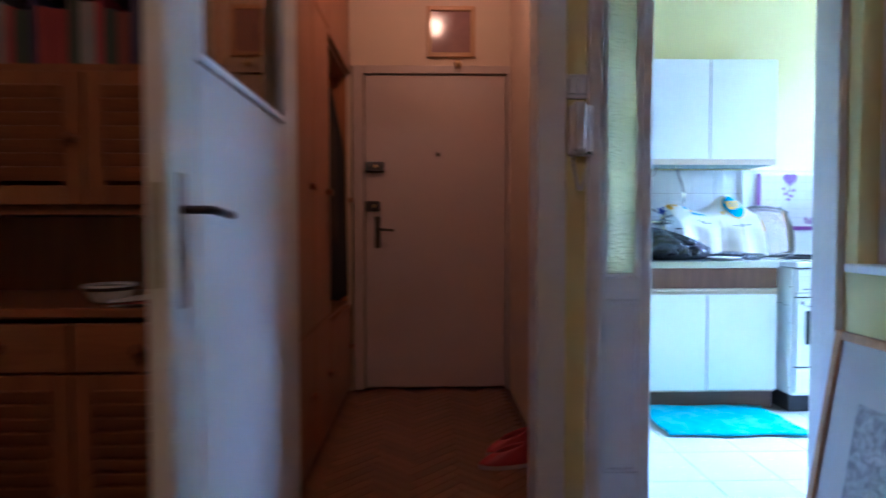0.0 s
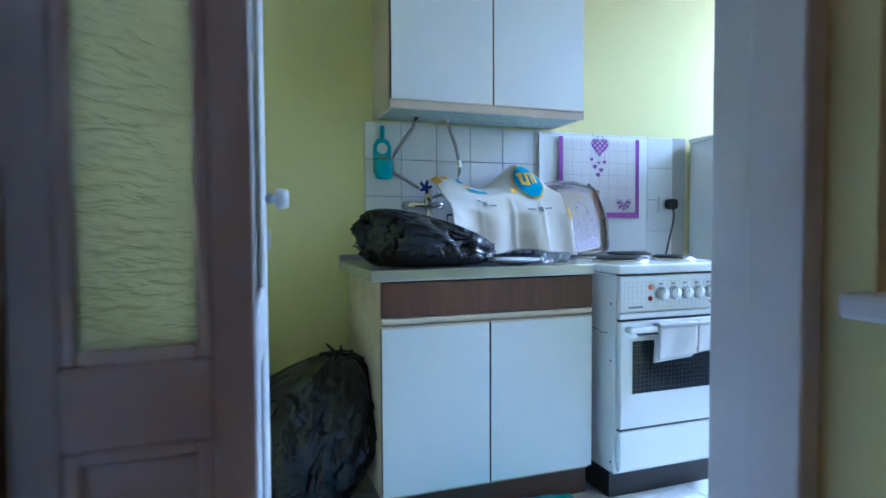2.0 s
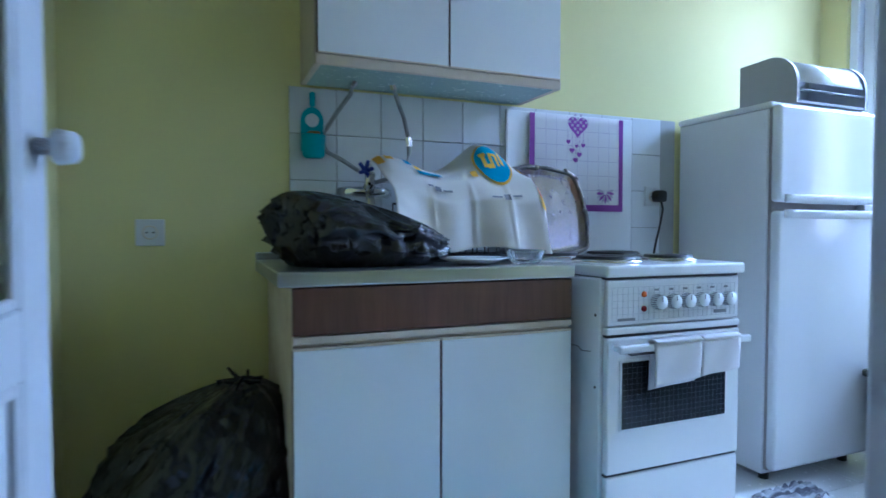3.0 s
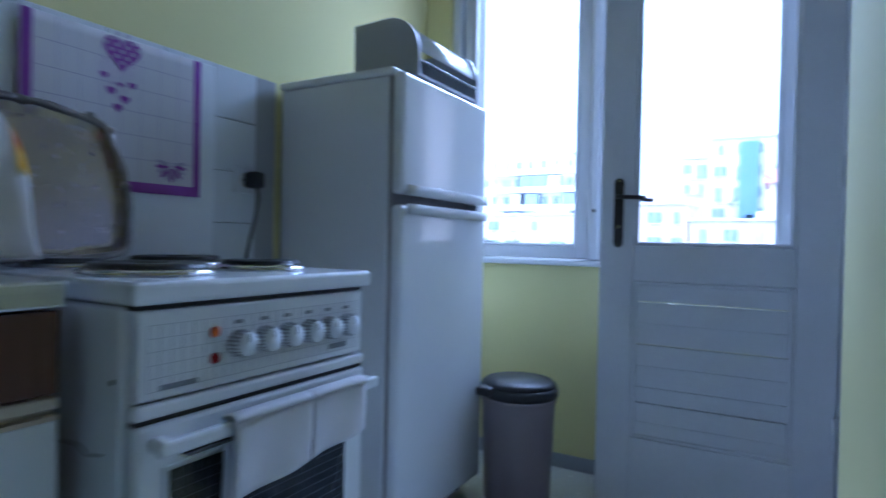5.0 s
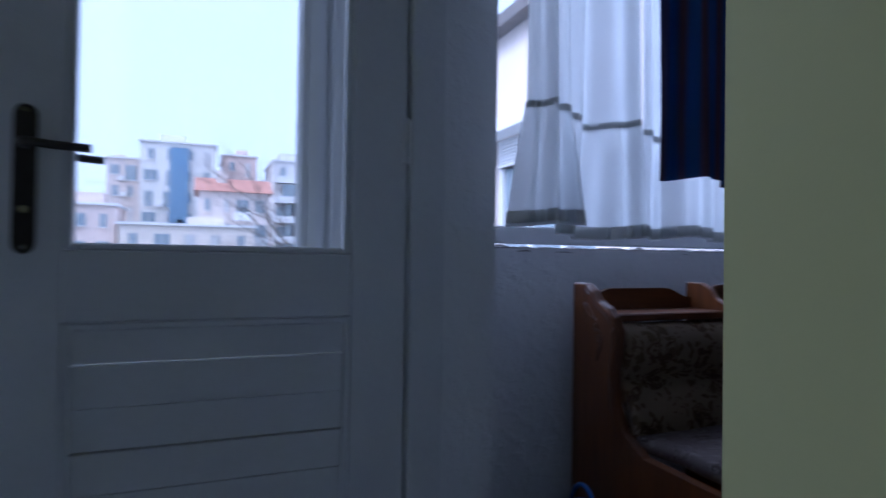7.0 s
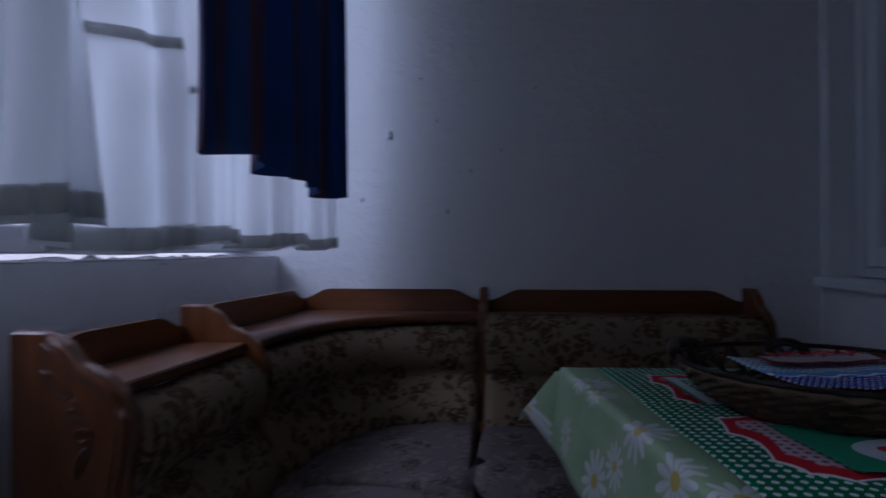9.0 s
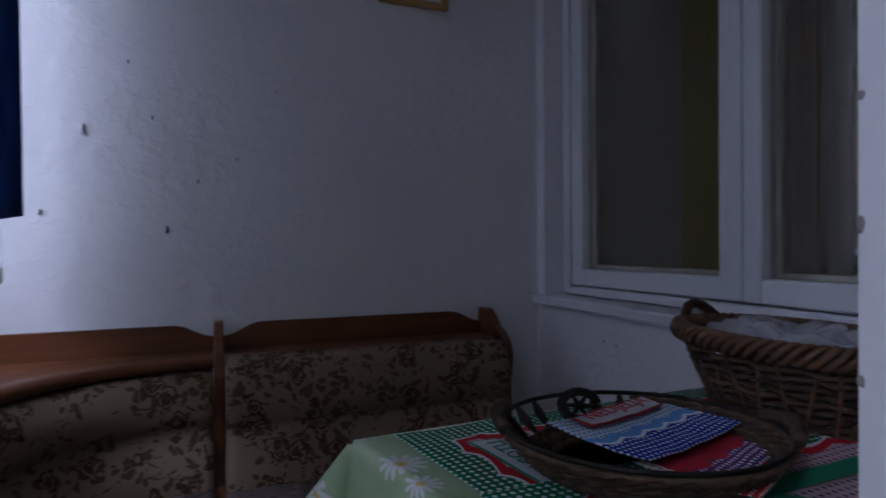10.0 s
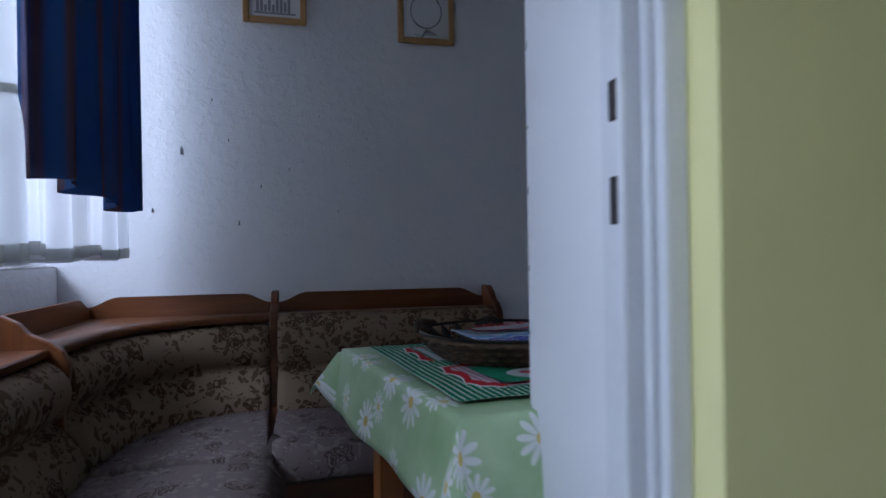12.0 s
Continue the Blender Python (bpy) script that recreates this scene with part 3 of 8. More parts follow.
for i in range(6):
    kx = 2.917 + i * 0.0525
    k = part("knob", smooth(C((kx, SY - 0.006, 0.733), (kx, SY - 0.03, 0.733), 0.0215, 0.019, 28)), LAMINATE, st, "white ribbed knob")
    part("pointer", B(kx - 0.0012, SY - 0.0312, 0.736, kx + 0.0012, SY - 0.0298, 0.749), INK, k)
    rb = bmesh.new()
    for j in range(20):
        a = 2 * math.pi * j / 20
        cyl(rb, (kx + 0.0205 * math.cos(a), SY - 0.007, 0.733 + 0.0205 * math.sin(a)), (kx + 0.019 * math.cos(a), SY - 0.028, 0.733 + 0.019 * math.sin(a)), 0.0016, seg=5)
    part("grip_ribs", rb, INK, k)
    part("mark", B(kx - 0.008, SY - 0.0068, 0.764, kx + 0.008, SY - 0.0058, 0.770), INK, st)
for z, c in ((0.756, (0.75, 0.16, 0.03)), (0.716, (0.35, 0.02, 0.03))):
    lens_ = smooth(lathe(bmesh.new(), [(0.0085, 0.0), (0.0085, 0.003), (0.006, 0.006), (0.001, 0.007)], (0, 0, 0), 16))
    bmesh.ops.rotate(lens_, verts=lens_.verts, cent=(0, 0, 0), matrix=Matrix.Rotation(radians(90), 3, "X"))
    bmesh.ops.translate(lens_, verts=lens_.verts, vec=(2.872, SY - 0.006, z))
    part("indicator_lamp", lens_, worn("indicator_%d" % int(z * 1000), c, tuple(v * 0.6 for v in c), 0.25), st, "small red indicator lamp")
part("maker_plate", B(SX0 + 0.045, SY - 0.0068, 0.684, SX0 + 0.105, SY - 0.0058, 0.692), INK, st, "small grey maker print")
# black strips above and below the oven door stand for the joints' shadow
part("joint_shadow_gap", B(SX0 + 0.010, SY - 0.004, 0.6405, SX1 - 0.005, SY + 0.011, 0.6475), BLACK, st, "black strip standing for the shade in the gap above the oven door")
part("joint_shadow_gap", B(SX0 + 0.010, SY - 0.004, 0.2565, SX1 - 0.005, SY + 0.011, 0.2635), BLACK, st)
part("maker_plate", B(SX1 - 0.105, SY - 0.0068, 0.690, SX1 - 0.055, SY - 0.0058, 0.700), INK, st)
part("trim_strip", B(SX0 + 0.006, SY - 0.012, 0.648, SX1 - 0.004, SY + 0.012, 0.668, bevel=0.005, seg=2), ENAMEL, st)
od = part("oven_door", B(SX0 + 0.008, SY - 0.012, 0.264, SX1 - 0.004, SY + 0.010, 0.640, bevel=0.006, seg=2), ENAMEL, st)
OVENGLASS = worn("dark_oven_glass", (0.02, 0.024, 0.03), (0.012, 0.014, 0.018), 0.08, 0, 4, 30, 0.3, 0.0)
part("oven_window_frame", B(2.784, SY - 0.0155, 0.380, 3.180, SY - 0.0115, 0.580, bevel=0.0018), LAMINATE, od)
part("oven_window", B(2.792, SY - 0.0172, 0.388, 3.172, SY - 0.0157, 0.572), OVENGLASS, od, "dark glass oven window with a fine grid")
og = bmesh.new()
for i in range(22):
    x = 2.792 + (i + 1) * 0.38 / 23
    box(og, x, SY - 0.0178, 0.388, x + 0.0005, SY - 0.0173, 0.572)
for i in range(11):
    z = 0.388 + (i + 1) * 0.184 / 12
    box(og, 2.792, SY - 0.0178, z, 3.172, SY - 0.0173, z + 0.0006)
part("window_grid", og, worn("dim_grid_print", (0.10, 0.11, 0.13), (0.07, 0.08, 0.09), 0.4), od)
part("handle_grip", B(SX0 + 0.055, SY - 0.0535, 0.5985, SX0 + 0.135, SY - 0.038, 0.6035, bevel=0.001), BLACK, od, "dark grip strip under the handle")
hb = bmesh.new()
box(hb, SX0 + 0.02, SY - 0.052, 0.604, SX1 - 0.002, SY - 0.036, 0.626, 0.005, 2)
for x in (SX0 + 0.024, SX1 - 0.03):
    box(hb, x, SY - 0.040, 0.606, x + 0.024, SY - 0.010, 0.624, 0.004)
part("oven_handle", hb, ENAMEL, od, "white bar handle")
part("drawer", B(SX0 + 0.008, SY - 0.010, 0.115, SX1 - 0.004, SY + 0.010, 0.256, bevel=0.006, seg=2), ENAMEL, st)
for z in (0.14, 0.5, 0.70):
    part("screw", C((SX0 + 0.001, SY + 0.03, z), (SX0 - 0.0015, SY + 0.03, z), 0.004, seg=10), DARKMETAL, st)

# fridge
fg = thing("fridge", (3.91, 3.8, 0), "white two-door fridge freezer beside the stove", "fridge")
FX0, FX1, FY = 3.635, 4.182, 3.56
part("body", B(FX0 + 0.004, FY + 0.052, 0.03, FX1 - 0.004, 4.035, 1.375, bevel=0.004), FRIDGEWHITE, fg)
part("top", B(FX0 - 0.002, FY + 0.035, 1.376, FX1 + 0.002, 4.04, 1.40, bevel=0.008, seg=2), FRIDGEWHITE, fg)
GASKET = worn("grey_gasket", (0.36, 0.33, 0.31), (0.2, 0.18, 0.17), 0.7)
part("gasket", B(FX0 + 0.012, FY + 0.040, 0.05, FX1 - 0.012, FY + 0.052, 1.372), GASKET, fg)
for nm, z0, z1 in (("freezer_door", 1.035, 1.385), ("fridge_door", 0.055, 1.005)):
    d = part(nm, B(FX0, FY, z0, FX1, FY + 0.040, z1, bevel=0.016, seg=4), FRIDGEWHITE, fg)
    zz = z0 + 0.012 if nm == "freezer_door" else z1 - 0.012
    gm = bmesh.new()
    n = 14
    grid(gm, n, 2, lambda u, v: Vector((FX0 + 0.02 + u * (FX1 - FX0 - 0.04), FY - 0.006 - 0.016 * max(0.0, math.sin(math.pi * u)) ** 0.5 * (0.4 + 0.6 * v), zz + (v - 0.5) * 0.03)))
    thicken(gm, 0.012)
    part("handle_lip", gm, FRIDGEWHITE, d, "moulded white grip lip")
part("hinge", B(FX1 - 0.07, FY + 0.004, 1.008, FX1 - 0.01, FY + 0.036, 1.032, bevel=0.003), STEEL, fg)
for x in (FX0 + 0.05, FX1 - 0.05):
    for y in (FY + 0.08, 4.0):
        part("foot", C((x, y, 0.0), (x, y, 0.032), 0.018, seg=12), BLACK, fg)

# bread box on the fridge
bb = thing("bread_box", (3.95, 3.70, 1.40), "grey and white roll-top bread box on the fridge", "bread box")
prof = [(3.585, 1.402), (3.83, 1.402), (3.83, 1.585)] + [(3.70 - 0.115 * math.sin(a) * 1.0, 1.475 + 0.115 * math.cos(a)) for a in [radians(k) for k in range(0, 95, 9)]] + [(3.585, 1.44)]
GREYPLASTIC = worn("grey_plastic", (0.42, 0.43, 0.47), (0.34, 0.35, 0.38), 0.4)
for x in (3.75, 4.135):
    part("end_panel", prism(bmesh.new(), prof, "x", x, x + 0.014), GREYPLASTIC, bb)
part("back", B(3.764, 3.815, 1.404, 4.135, 3.828, 1.58), GREYPLASTIC, bb)
lid = bmesh.new()
grid(lid, 1, 18, lambda u, v: Vector((3.765 + u * 0.369, 3.70 - 0.108 * math.sin(v * math.pi / 2 * 1.15 - 0.3), 1.475 + 0.108 * math.cos(v * math.pi / 2 * 1.15 - 0.3))))
thicken(lid, 0.004)
part("roll_lid", lid, FRIDGEWHITE, bb, "shiny white roll-top lid")
part("lid_edge", tube(bmesh.new(), [(3.764, 3.592, 1.452), (4.135, 3.592, 1.452)], 0.005, 8), BLACK, bb, "dark lid edge")
part("floor", B(3.764, 3.59, 1.403, 4.135, 3.815, 1.412), GREYPLASTIC, bb)

# bin
bn = thing("pedal_bin", (4.19, 3.42, 0), "grey plastic bin with a black rounded lid", "bin")
BINGREY = worn("taupe_plastic", (0.24, 0.20, 0.20), (0.19, 0.155, 0.155), 0.5)
part("bucket", smooth(lathe(bmesh.new(), [(0.108, 0.0), (0.116, 0.008), (0.128, 0.342), (0.134, 0.358), (0.134, 0.372), (0.124, 0.372)], (4.19, 3.42, 0.0), 48)), BINGREY, bn)
part("lid_ring", smooth(lathe(bmesh.new(), [(0.134, 0.368), (0.139, 0.373), (0.139, 0.392), (0.132, 0.404), (0.12, 0.404)], (4.19, 3.42, 0.0), 48)), BLACK, bn)
part("lid", smooth(lathe(bmesh.new(), [(0.130, 0.402), (0.130, 0.411), (0.118, 0.421), (0.08, 0.428), (0.04, 0.430), (0.001, 0.431)], (4.19, 3.42, 0.0), 48)), BLACK, bn, "black domed swing lid")
part("hinge_block", B(4.045, 3.46, 0.38, 4.10, 3.52, 0.41, bevel=0.008, seg=2), BLACK, bn)

# open nook door, folded back against the kitchen window
nd = thing("door_1", (4.345, 2.84, 0), "white glazed wooden door standing open", "door", kind="structure")
DX0, DX1 = 4.322, 4.362
db = bmesh.new()
for b in ((DX0, 2.4765, 0.012, DX1, 2.588, 2.03), (DX0, 3.064, 0.012, DX1, 3.180, 2.03), (DX0, 2.588, 0.012, DX1, 3.064, 0.245), (DX0, 2.588, 0.782, DX1, 3.064, 0.902), (DX0, 2.588, 1.92, DX1, 3.064, 2.03)):
    box(db, *b, bevel=0.003)
part("leaf_frame", db, OLDWHITE, nd, "aged white painted door frame rails")
zs = [0.245, 0.300, 0.366, 0.420, 0.493, 0.565, 0.638, 0.711, 0.782]
gaps = {0.366: 0.0016, 0.565: 0.0018, 0.711: 0.0016, 0.420: 0.0008}
for i, (a, b) in enumerate(zip(zs, zs[1:])):
    part("board", B(DX0 + 0.010 + 0.0006 * (i % 3), 2.588, a + gaps.get(a, 0.0003), DX1 - 0.010, 3.064, b - gaps.get(b, 0.0003), bevel=0.0012), OLDWHITE, nd)
mb = bmesh.new()
for b in ((DX0 + 0.002, 2.588, 0.245, DX0 + 0.010, 2.602, 0.782), (DX0 + 0.002, 3.050, 0.245, DX0 + 0.010, 3.064, 0.782), (DX0 + 0.002, 2.602, 0.245, DX0 + 0.010, 3.050, 0.259), (DX0 + 0.002, 2.602, 0.768, DX0 + 0.010, 3.050, 0.782)):
    box(mb, *b, bevel=0.004)
part("moulding", mb, OLDWHITE, nd)
gb = bmesh.new()
for b in ((DX0 + 0.006, 2.588, 0.902, DX0 + 0.022, 2.602, 1.92), (DX0 + 0.006, 3.050, 0.902, DX0 + 0.022, 3.064, 1.92), (DX0 + 0.006, 2.602, 0.902, DX0 + 0.022, 3.050, 0.914)):
    box(gb, *b, bevel=0.003)
part("glazing_bead", gb, OLDWHITE, nd)
pn = part("pane", B(DX0 + 0.022, 2.588, 0.902, DX0 + 0.025, 3.064, 1.92), PANE, nd)
pn.visible_shadow = False
pl = bmesh.new()
prism(pl, [(3.117 + 0.016 * math.sin(a), 1.115 + 0.018 * math.cos(a)) for a in [radians(k) for k in range(-90, 91, 15)]] + [(3.117 + 0.016 * math.sin(a), 0.912 + 0.018 * math.cos(a)) for a in [radians(k) for k in range(90, 271, 15)]], "x", DX0 - 0.004, DX0)
hp = part("handle_plate", pl, DARKMETAL, nd, "dark bronze handle plate")
lv = bmesh.new()
tube(lv, [(DX0 - 0.002, 3.117, 1.068), (DX0 - 0.035, 3.117, 1.068), (DX0 - 0.045, 3.109, 1.068), (DX0 - 0.047, 3.074, 1.064), (DX0 - 0.046, 3.019, 1.062)], 0.007, 10)
part("lever", smooth(lv), DARKMETAL, hp)
lv = bmesh.new()
tube(lv, [(DX1 + 0.002, 3.117, 1.068), (DX1 + 0.035, 3.117, 1.068), (DX1 + 0.045, 3.109, 1.068), (DX1 + 0.046, 3.019, 1.062)], 0.007, 10)
part("lever", smooth(lv), DARKMETAL, hp)
part("keyhole", C((DX0 - 0.0045, 3.117, 0.965), (DX0 - 0.003, 3.117, 0.965), 0.006, seg=12), CHROME, hp)
for z in (1.124, 0.905):
    part("screw", C((DX0 - 0.0055, 3.117, z), (DX0 - 0.003, 3.117, z), 0.004, seg=10), CHROME, hp)

# kitchen door: a narrow fixed leaf and the open main leaf
def leaf(name, u0, u1, make, label, with_knob):
    """A glazed and panelled leaf; make(u0, n0, z0, u1, n1, z1) gives world box corners."""
    c = make(u0, 0, 0, u1, 0.036, 0)
    t = thing(name, ((c[0] + c[3]) / 2, (c[1] + c[4]) / 2, 0), label, "door", kind="structure")
    s = 0.041 if u1 - u0 < 0.4 else 0.085
    bm = bmesh.new()
    for a in ((u0, 0, 0.01, u0 + s, 0.036, 2.03), (u1 - s, 0, 0.01, u1, 0.036, 2.03), (u0 + s, 0, 0.01, u1 - s, 0.036, 0.15), (u0 + s, 0, 0.770, u1 - s, 0.036, 0.848), (u0 + s, 0, 1.93, u1 - s, 0.036, 2.03)):
        box(bm, *make(*a), bevel=0.003)
    part("leaf_frame", bm, OLDWHITE, t)
    part("panel", B(*make(u0 + s, 0.012, 0.15, u1 - s, 0.024, 0.770), bevel=0.002), OLDWHITE, t)
    mo = bmesh.new()
    for n0, n1 in ((0.002, 0.012), (0.024, 0.034)):
        for za, zb in ((0.15, 0.770), (0.848, 1.93)):
            k = 0.014
            for a in ((u0 + s, n0, za, u0 + s + k, n1, zb), (u1 - s - k, n0, za, u1 - s, n1, zb), (u0 + s + k, n0, za, u1 - s - k, n1, za + k), (u0 + s + k, n0, zb - k, u1 - s - k, n1, zb)):
                box(mo, *make(*a), bevel=0.003)
    part("moulding", mo, OLDWHITE, t)
    part("pane", B(*make(u0 + s, 0.016, 0.848, u1 - s, 0.020, 1.93)), FROSTED, t, "rippled obscure glass pane")
    if with_knob:
        for n, sgn in ((0.036, 1), (0.0, -1)):
            kb = bmesh.new()
            c0 = make(u1 - 0.04, n, 1.03, u1 - 0.04, n + sgn * 0.02, 1.03)
            c1 = make(u1 - 0.04, n + sgn * 0.02, 1.03, u1 - 0.04, n + sgn * 0.045, 1.03)
            cyl(kb, c0[:3], c0[3:], 0.010)
            cyl(kb, c1[:3], c1[3:], 0.022, 0.018)
            bmesh.ops.bevel(kb, geom=kb.edges[:], offset=0.003, segments=2, affect="EDGES")
            part("knob", smooth(kb), GLOSSWHITE, t, "round white door knob")
    return t


leaf("door_2", 1.320, 1.530, lambda u0, n0, z0, u1, n1, z1: (u0, 2.312 + n0, z0, u1, 2.312 + n1, z1), "narrow fixed white door leaf with rippled glass", False)
open_leaf = leaf("door_3", 2.345, 2.945, lambda u0, n0, z0, u1, n1, z1: (1.509 + n0, u0, z0, 1.509 + n1, u1, z1), "white glazed kitchen door leaf standing open", True)
open_leaf.rotation_euler = (0, 0, radians(-4.5))

# ---- hall and entry ----
# white hall door, opened towards the living room
wd = thing("door_4", (0.28, 1.75, 0), "white painted glazed hall door standing open", "door", kind="structure")
bm = bmesh.new()
WX0, WX1 = 0.262, 0.304
for b in ((WX0, 1.285, 0.012, WX1, 1.41, 2.03), (WX0, 2.07, 0.012, WX1, 2.178, 2.03), (WX0, 1.41, 0.012, WX1, 2.07, 1.34), (WX0, 1.41, 1.92, WX1, 2.07, 2.03)):
    box(bm, *b, bevel=0.004)
part("leaf_frame", bm, GLOSSWHITE, wd)
mo = bmesh.new()
for b in ((WX1 - 0.004, 1.41, 1.34, WX1 + 0.008, 1.43, 1.92), (WX1 - 0.004, 2.05, 1.34, WX1 + 0.008, 2.07, 1.92), (WX1 - 0.004, 1.43, 1.34, WX1 + 0.008, 2.05, 1.36)):
    box(mo, *b, bevel=0.004)
part("moulding", mo, GLOSSWHITE, wd)
part("pane", B(0.280, 1.41, 1.34, 0.284, 2.07, 1.92), glass("amber_door_glass", (0.85, 0.72, 0.45)), wd, "amber tinted door pane")
hp = part("handle_plate", B(WX1, 1.315, 0.88, WX1 + 0.004, 1.352, 1.12, bevel=0.001), STEEL, wd)
lv = bmesh.new()
tube(lv, [(WX1, 1.333, 1.055), (WX1 + 0.04, 1.333, 1.055), (WX1 + 0.05, 1.345, 1.055), (WX1 + 0.05, 1.45, 1.048)], 0.008, 10)
part("lever", smooth(lv), DARKMETAL, hp)
part("lock_plate", B(0.274, 1.2825, 0.92, 0.292, 1.2855, 1.10), STEEL, wd)

# entry door
ed = thing("door_5", (0.76, 3.97, 0), "painted front door with several locks", "door", kind="structure")
part("leaf", B(0.345, 3.955, 0.012, 1.235, 3.998, 1.985, bevel=0.005, seg=2), DOORPAINT, ed)
fb = bmesh.new()
for b in ((0.272, 3.935, 0, 0.340, 4.02, 2.04), (1.240, 3.935, 0, 1.262, 4.02, 2.04), (0.340, 3.935, 1.99, 1.240, 4.02, 2.04)):
    box(fb, *b, bevel=0.004)
part("door_frame", fb, DOORPAINT, ed)
part("peephole", C((0.806, 3.956, 1.49), (0.806, 3.945, 1.49), 0.014, 0.012, 20), DARKMETAL, ed)
for z, w in ((1.41, 0.12), (1.165, 0.09)):
    lb = part("lock_box", B(0.35, 3.925, z - 0.03, 0.35 + w, 3.956, z + 0.03, bevel=0.004), DARKMETAL, ed)
    part("thumb_turn", C((0.38 + w * 0.3, 3.925, z), (0.38 + w * 0.3, 3.908, z), 0.012, 0.010, 14), BRASS, lb)
hp = part("handle_plate", B(0.405, 3.950, 0.90, 0.442, 3.956, 1.10, bevel=0.002), DARKMETAL, ed)
lv = bmesh.new()
tube(lv, [(0.424, 3.952, 1.02), (0.424, 3.91, 1.02), (0.434, 3.90, 1.02), (0.53, 3.90, 1.012)], 0.008, 10)
part("lever", smooth(lv), DARKMETAL, hp)
part("door_closer_ball", smooth(lathe(bmesh.new(), [(0.001, -0.024), (0.016, -0.018), (0.024, 0.0), (0.016, 0.018), (0.001, 0.024)], (0.93, 3.915, 2.045), 20)), BRASS, ed, "round brass knob over the door")

op = thing("framed_picture", (0.887, 3.94, 2.09), "small dark framed picture with glass above the front door", "picture")
fb = bmesh.new()
for b in ((0.737, 3.925, 2.09, 0.765, 3.948, 2.404), (1.009, 3.925, 2.09, 1.037, 3.948, 2.404), (0.765, 3.925, 2.09, 1.009, 3.948, 2.118), (0.765, 3.925, 2.376, 1.009, 3.948, 2.404)):
    box(fb, *b, bevel=0.004)
part("frame", fb, FRAMEWOOD, op)
part("print", B(0.765, 3.940, 2.118, 1.009, 3.946, 2.376), worn("faded_red_print", (0.30, 0.16, 0.15), (0.16, 0.08, 0.10), 0.12, 0, 6, 20, 0.8, 0.0), op, "faded reddish print behind glass")

def ceiling_lamp(x, y, label):
    cl = thing("ceiling_lamp", (x, y, 2.62), label, "lamp", "ceiling lamps")
    part("base", C((x, y, 2.74), (x, y, 2.749), 0.06, seg=24), GLOSSWHITE, cl)
    part("rod", C((x, y, 2.68), (x, y, 2.74), 0.006, seg=8), GLOSSWHITE, cl)
    part("shade", smooth(lathe(bmesh.new(), [(0.03, 0.07), (0.12, 0.045), (0.14, 0.03), (0.118, 0.042), (0.03, 0.065)], (x, y, 2.62), 32)), GLOSSWHITE, cl)


ceiling_lamp(0.80, 3.00, "round white ceiling lamp in the entry hall, lit")
ceiling_lamp(0.35, -0.15, "round white ceiling lamp in the living room, lit")

# built-in wardrobe with an open coat niche
wr = thing("wardrobe", (0.0, 3.1, 0), "built-in varnished wooden hall wardrobe with an open niche", "wardrobe")
for nm, b in (("side_board", (-0.245, 2.40, 0.0, 0.235, 2.42, 2.70)), ("side_board", (-0.245, 3.925, 0, 0.235, 3.945, 2.70)), ("back_board", (-0.245, 2.42, 0.0, -0.225, 3.925, 2.70)), ("top_board", (-0.225, 2.42, 2.68, 0.235, 3.925, 2.70))):
    part(nm, B(*b, bevel=0.001), PINE, wr)
part("divider", B(-0.225, 3.16, 0.0, 0.235, 3.18, 2.68), PINE, wr)
part("niche_shelf", B(-0.225, 3.18, 0.55, 0.235, 3.925, 0.57), PINE, wr)
part("niche_shelf", B(-0.225, 3.18, 1.96, 0.235, 3.925, 1.98), PINE, wr)
for a, b, z0, z1 in ((2.402, 2.78, 0.60, 2.0), (2.784, 3.175, 0.60, 2.0), (2.402, 2.78, 0.04, 0.595), (2.784, 3.175, 0.04, 0.595), (2.402, 3.175, 2.005, 2.69), (3.179, 3.94, 0.04, 0.545), (3.179, 3.94, 1.985, 2.69)):
    d = part("door", B(0.236, a, z0, 0.256, b, z1, bevel=0.003), PINE, wr)
    part("handle", smooth(C((0.256, b - 0.06, (z0 + z1) / 2 if z1 < 1 else 1.2), (0.278, b - 0.06, (z0 + z1) / 2 if z1 < 1 else 1.2), 0.014, 0.017, 16)), PINE, d)

COAT = cloth_thin("dark_coat_cloth", (0.025, 0.025, 0.03), 0.05)
def coat(y, w, ztop, zbot, mat, label, seed):
    random.seed(seed)
    bm = bmesh.new()
    def f(u, v):
        a = u * 2 * math.pi
        k = 0.35 + 0.65 * min(1.0, v * 3.5)
        fold = 1 + 0.14 * math.sin(5 * a + seed) * v + 0.10 * math.sin(9 * a) * v
        return Vector((0.14 + 0.10 * k * fold * math.cos(a), y + w * k * fold * math.sin(a), ztop - v * (ztop - zbot) + 0.02 * math.sin(3 * a)))
    grid(bm, 48, 16, f)
    bmesh.ops.remove_doubles(bm, verts=bm.verts, dist=0.0005)
    bmesh.ops.holes_fill(bm, edges=bm.edges[:])
    solid("coat", bm, mat, label, "coat", "coats in the niche")


coat(3.745, 0.14, 1.84, 0.62, COAT, "dark coat hanging in the wardrobe niche", 1)
coat(3.42, 0.13, 1.78, 0.95, cloth_thin("brown_coat_cloth", (0.05, 0.035, 0.03), 0.05), "dark brown jacket hanging in the wardrobe niche", 2)
rl = thing("coat_rail", (0.14, 3.55, 1.85), "metal coat rail in the wardrobe niche", "rail")
part("bar", C((0.14, 3.182, 1.85), (0.14, 3.923, 1.85), 0.011, seg=12), STEEL, rl)

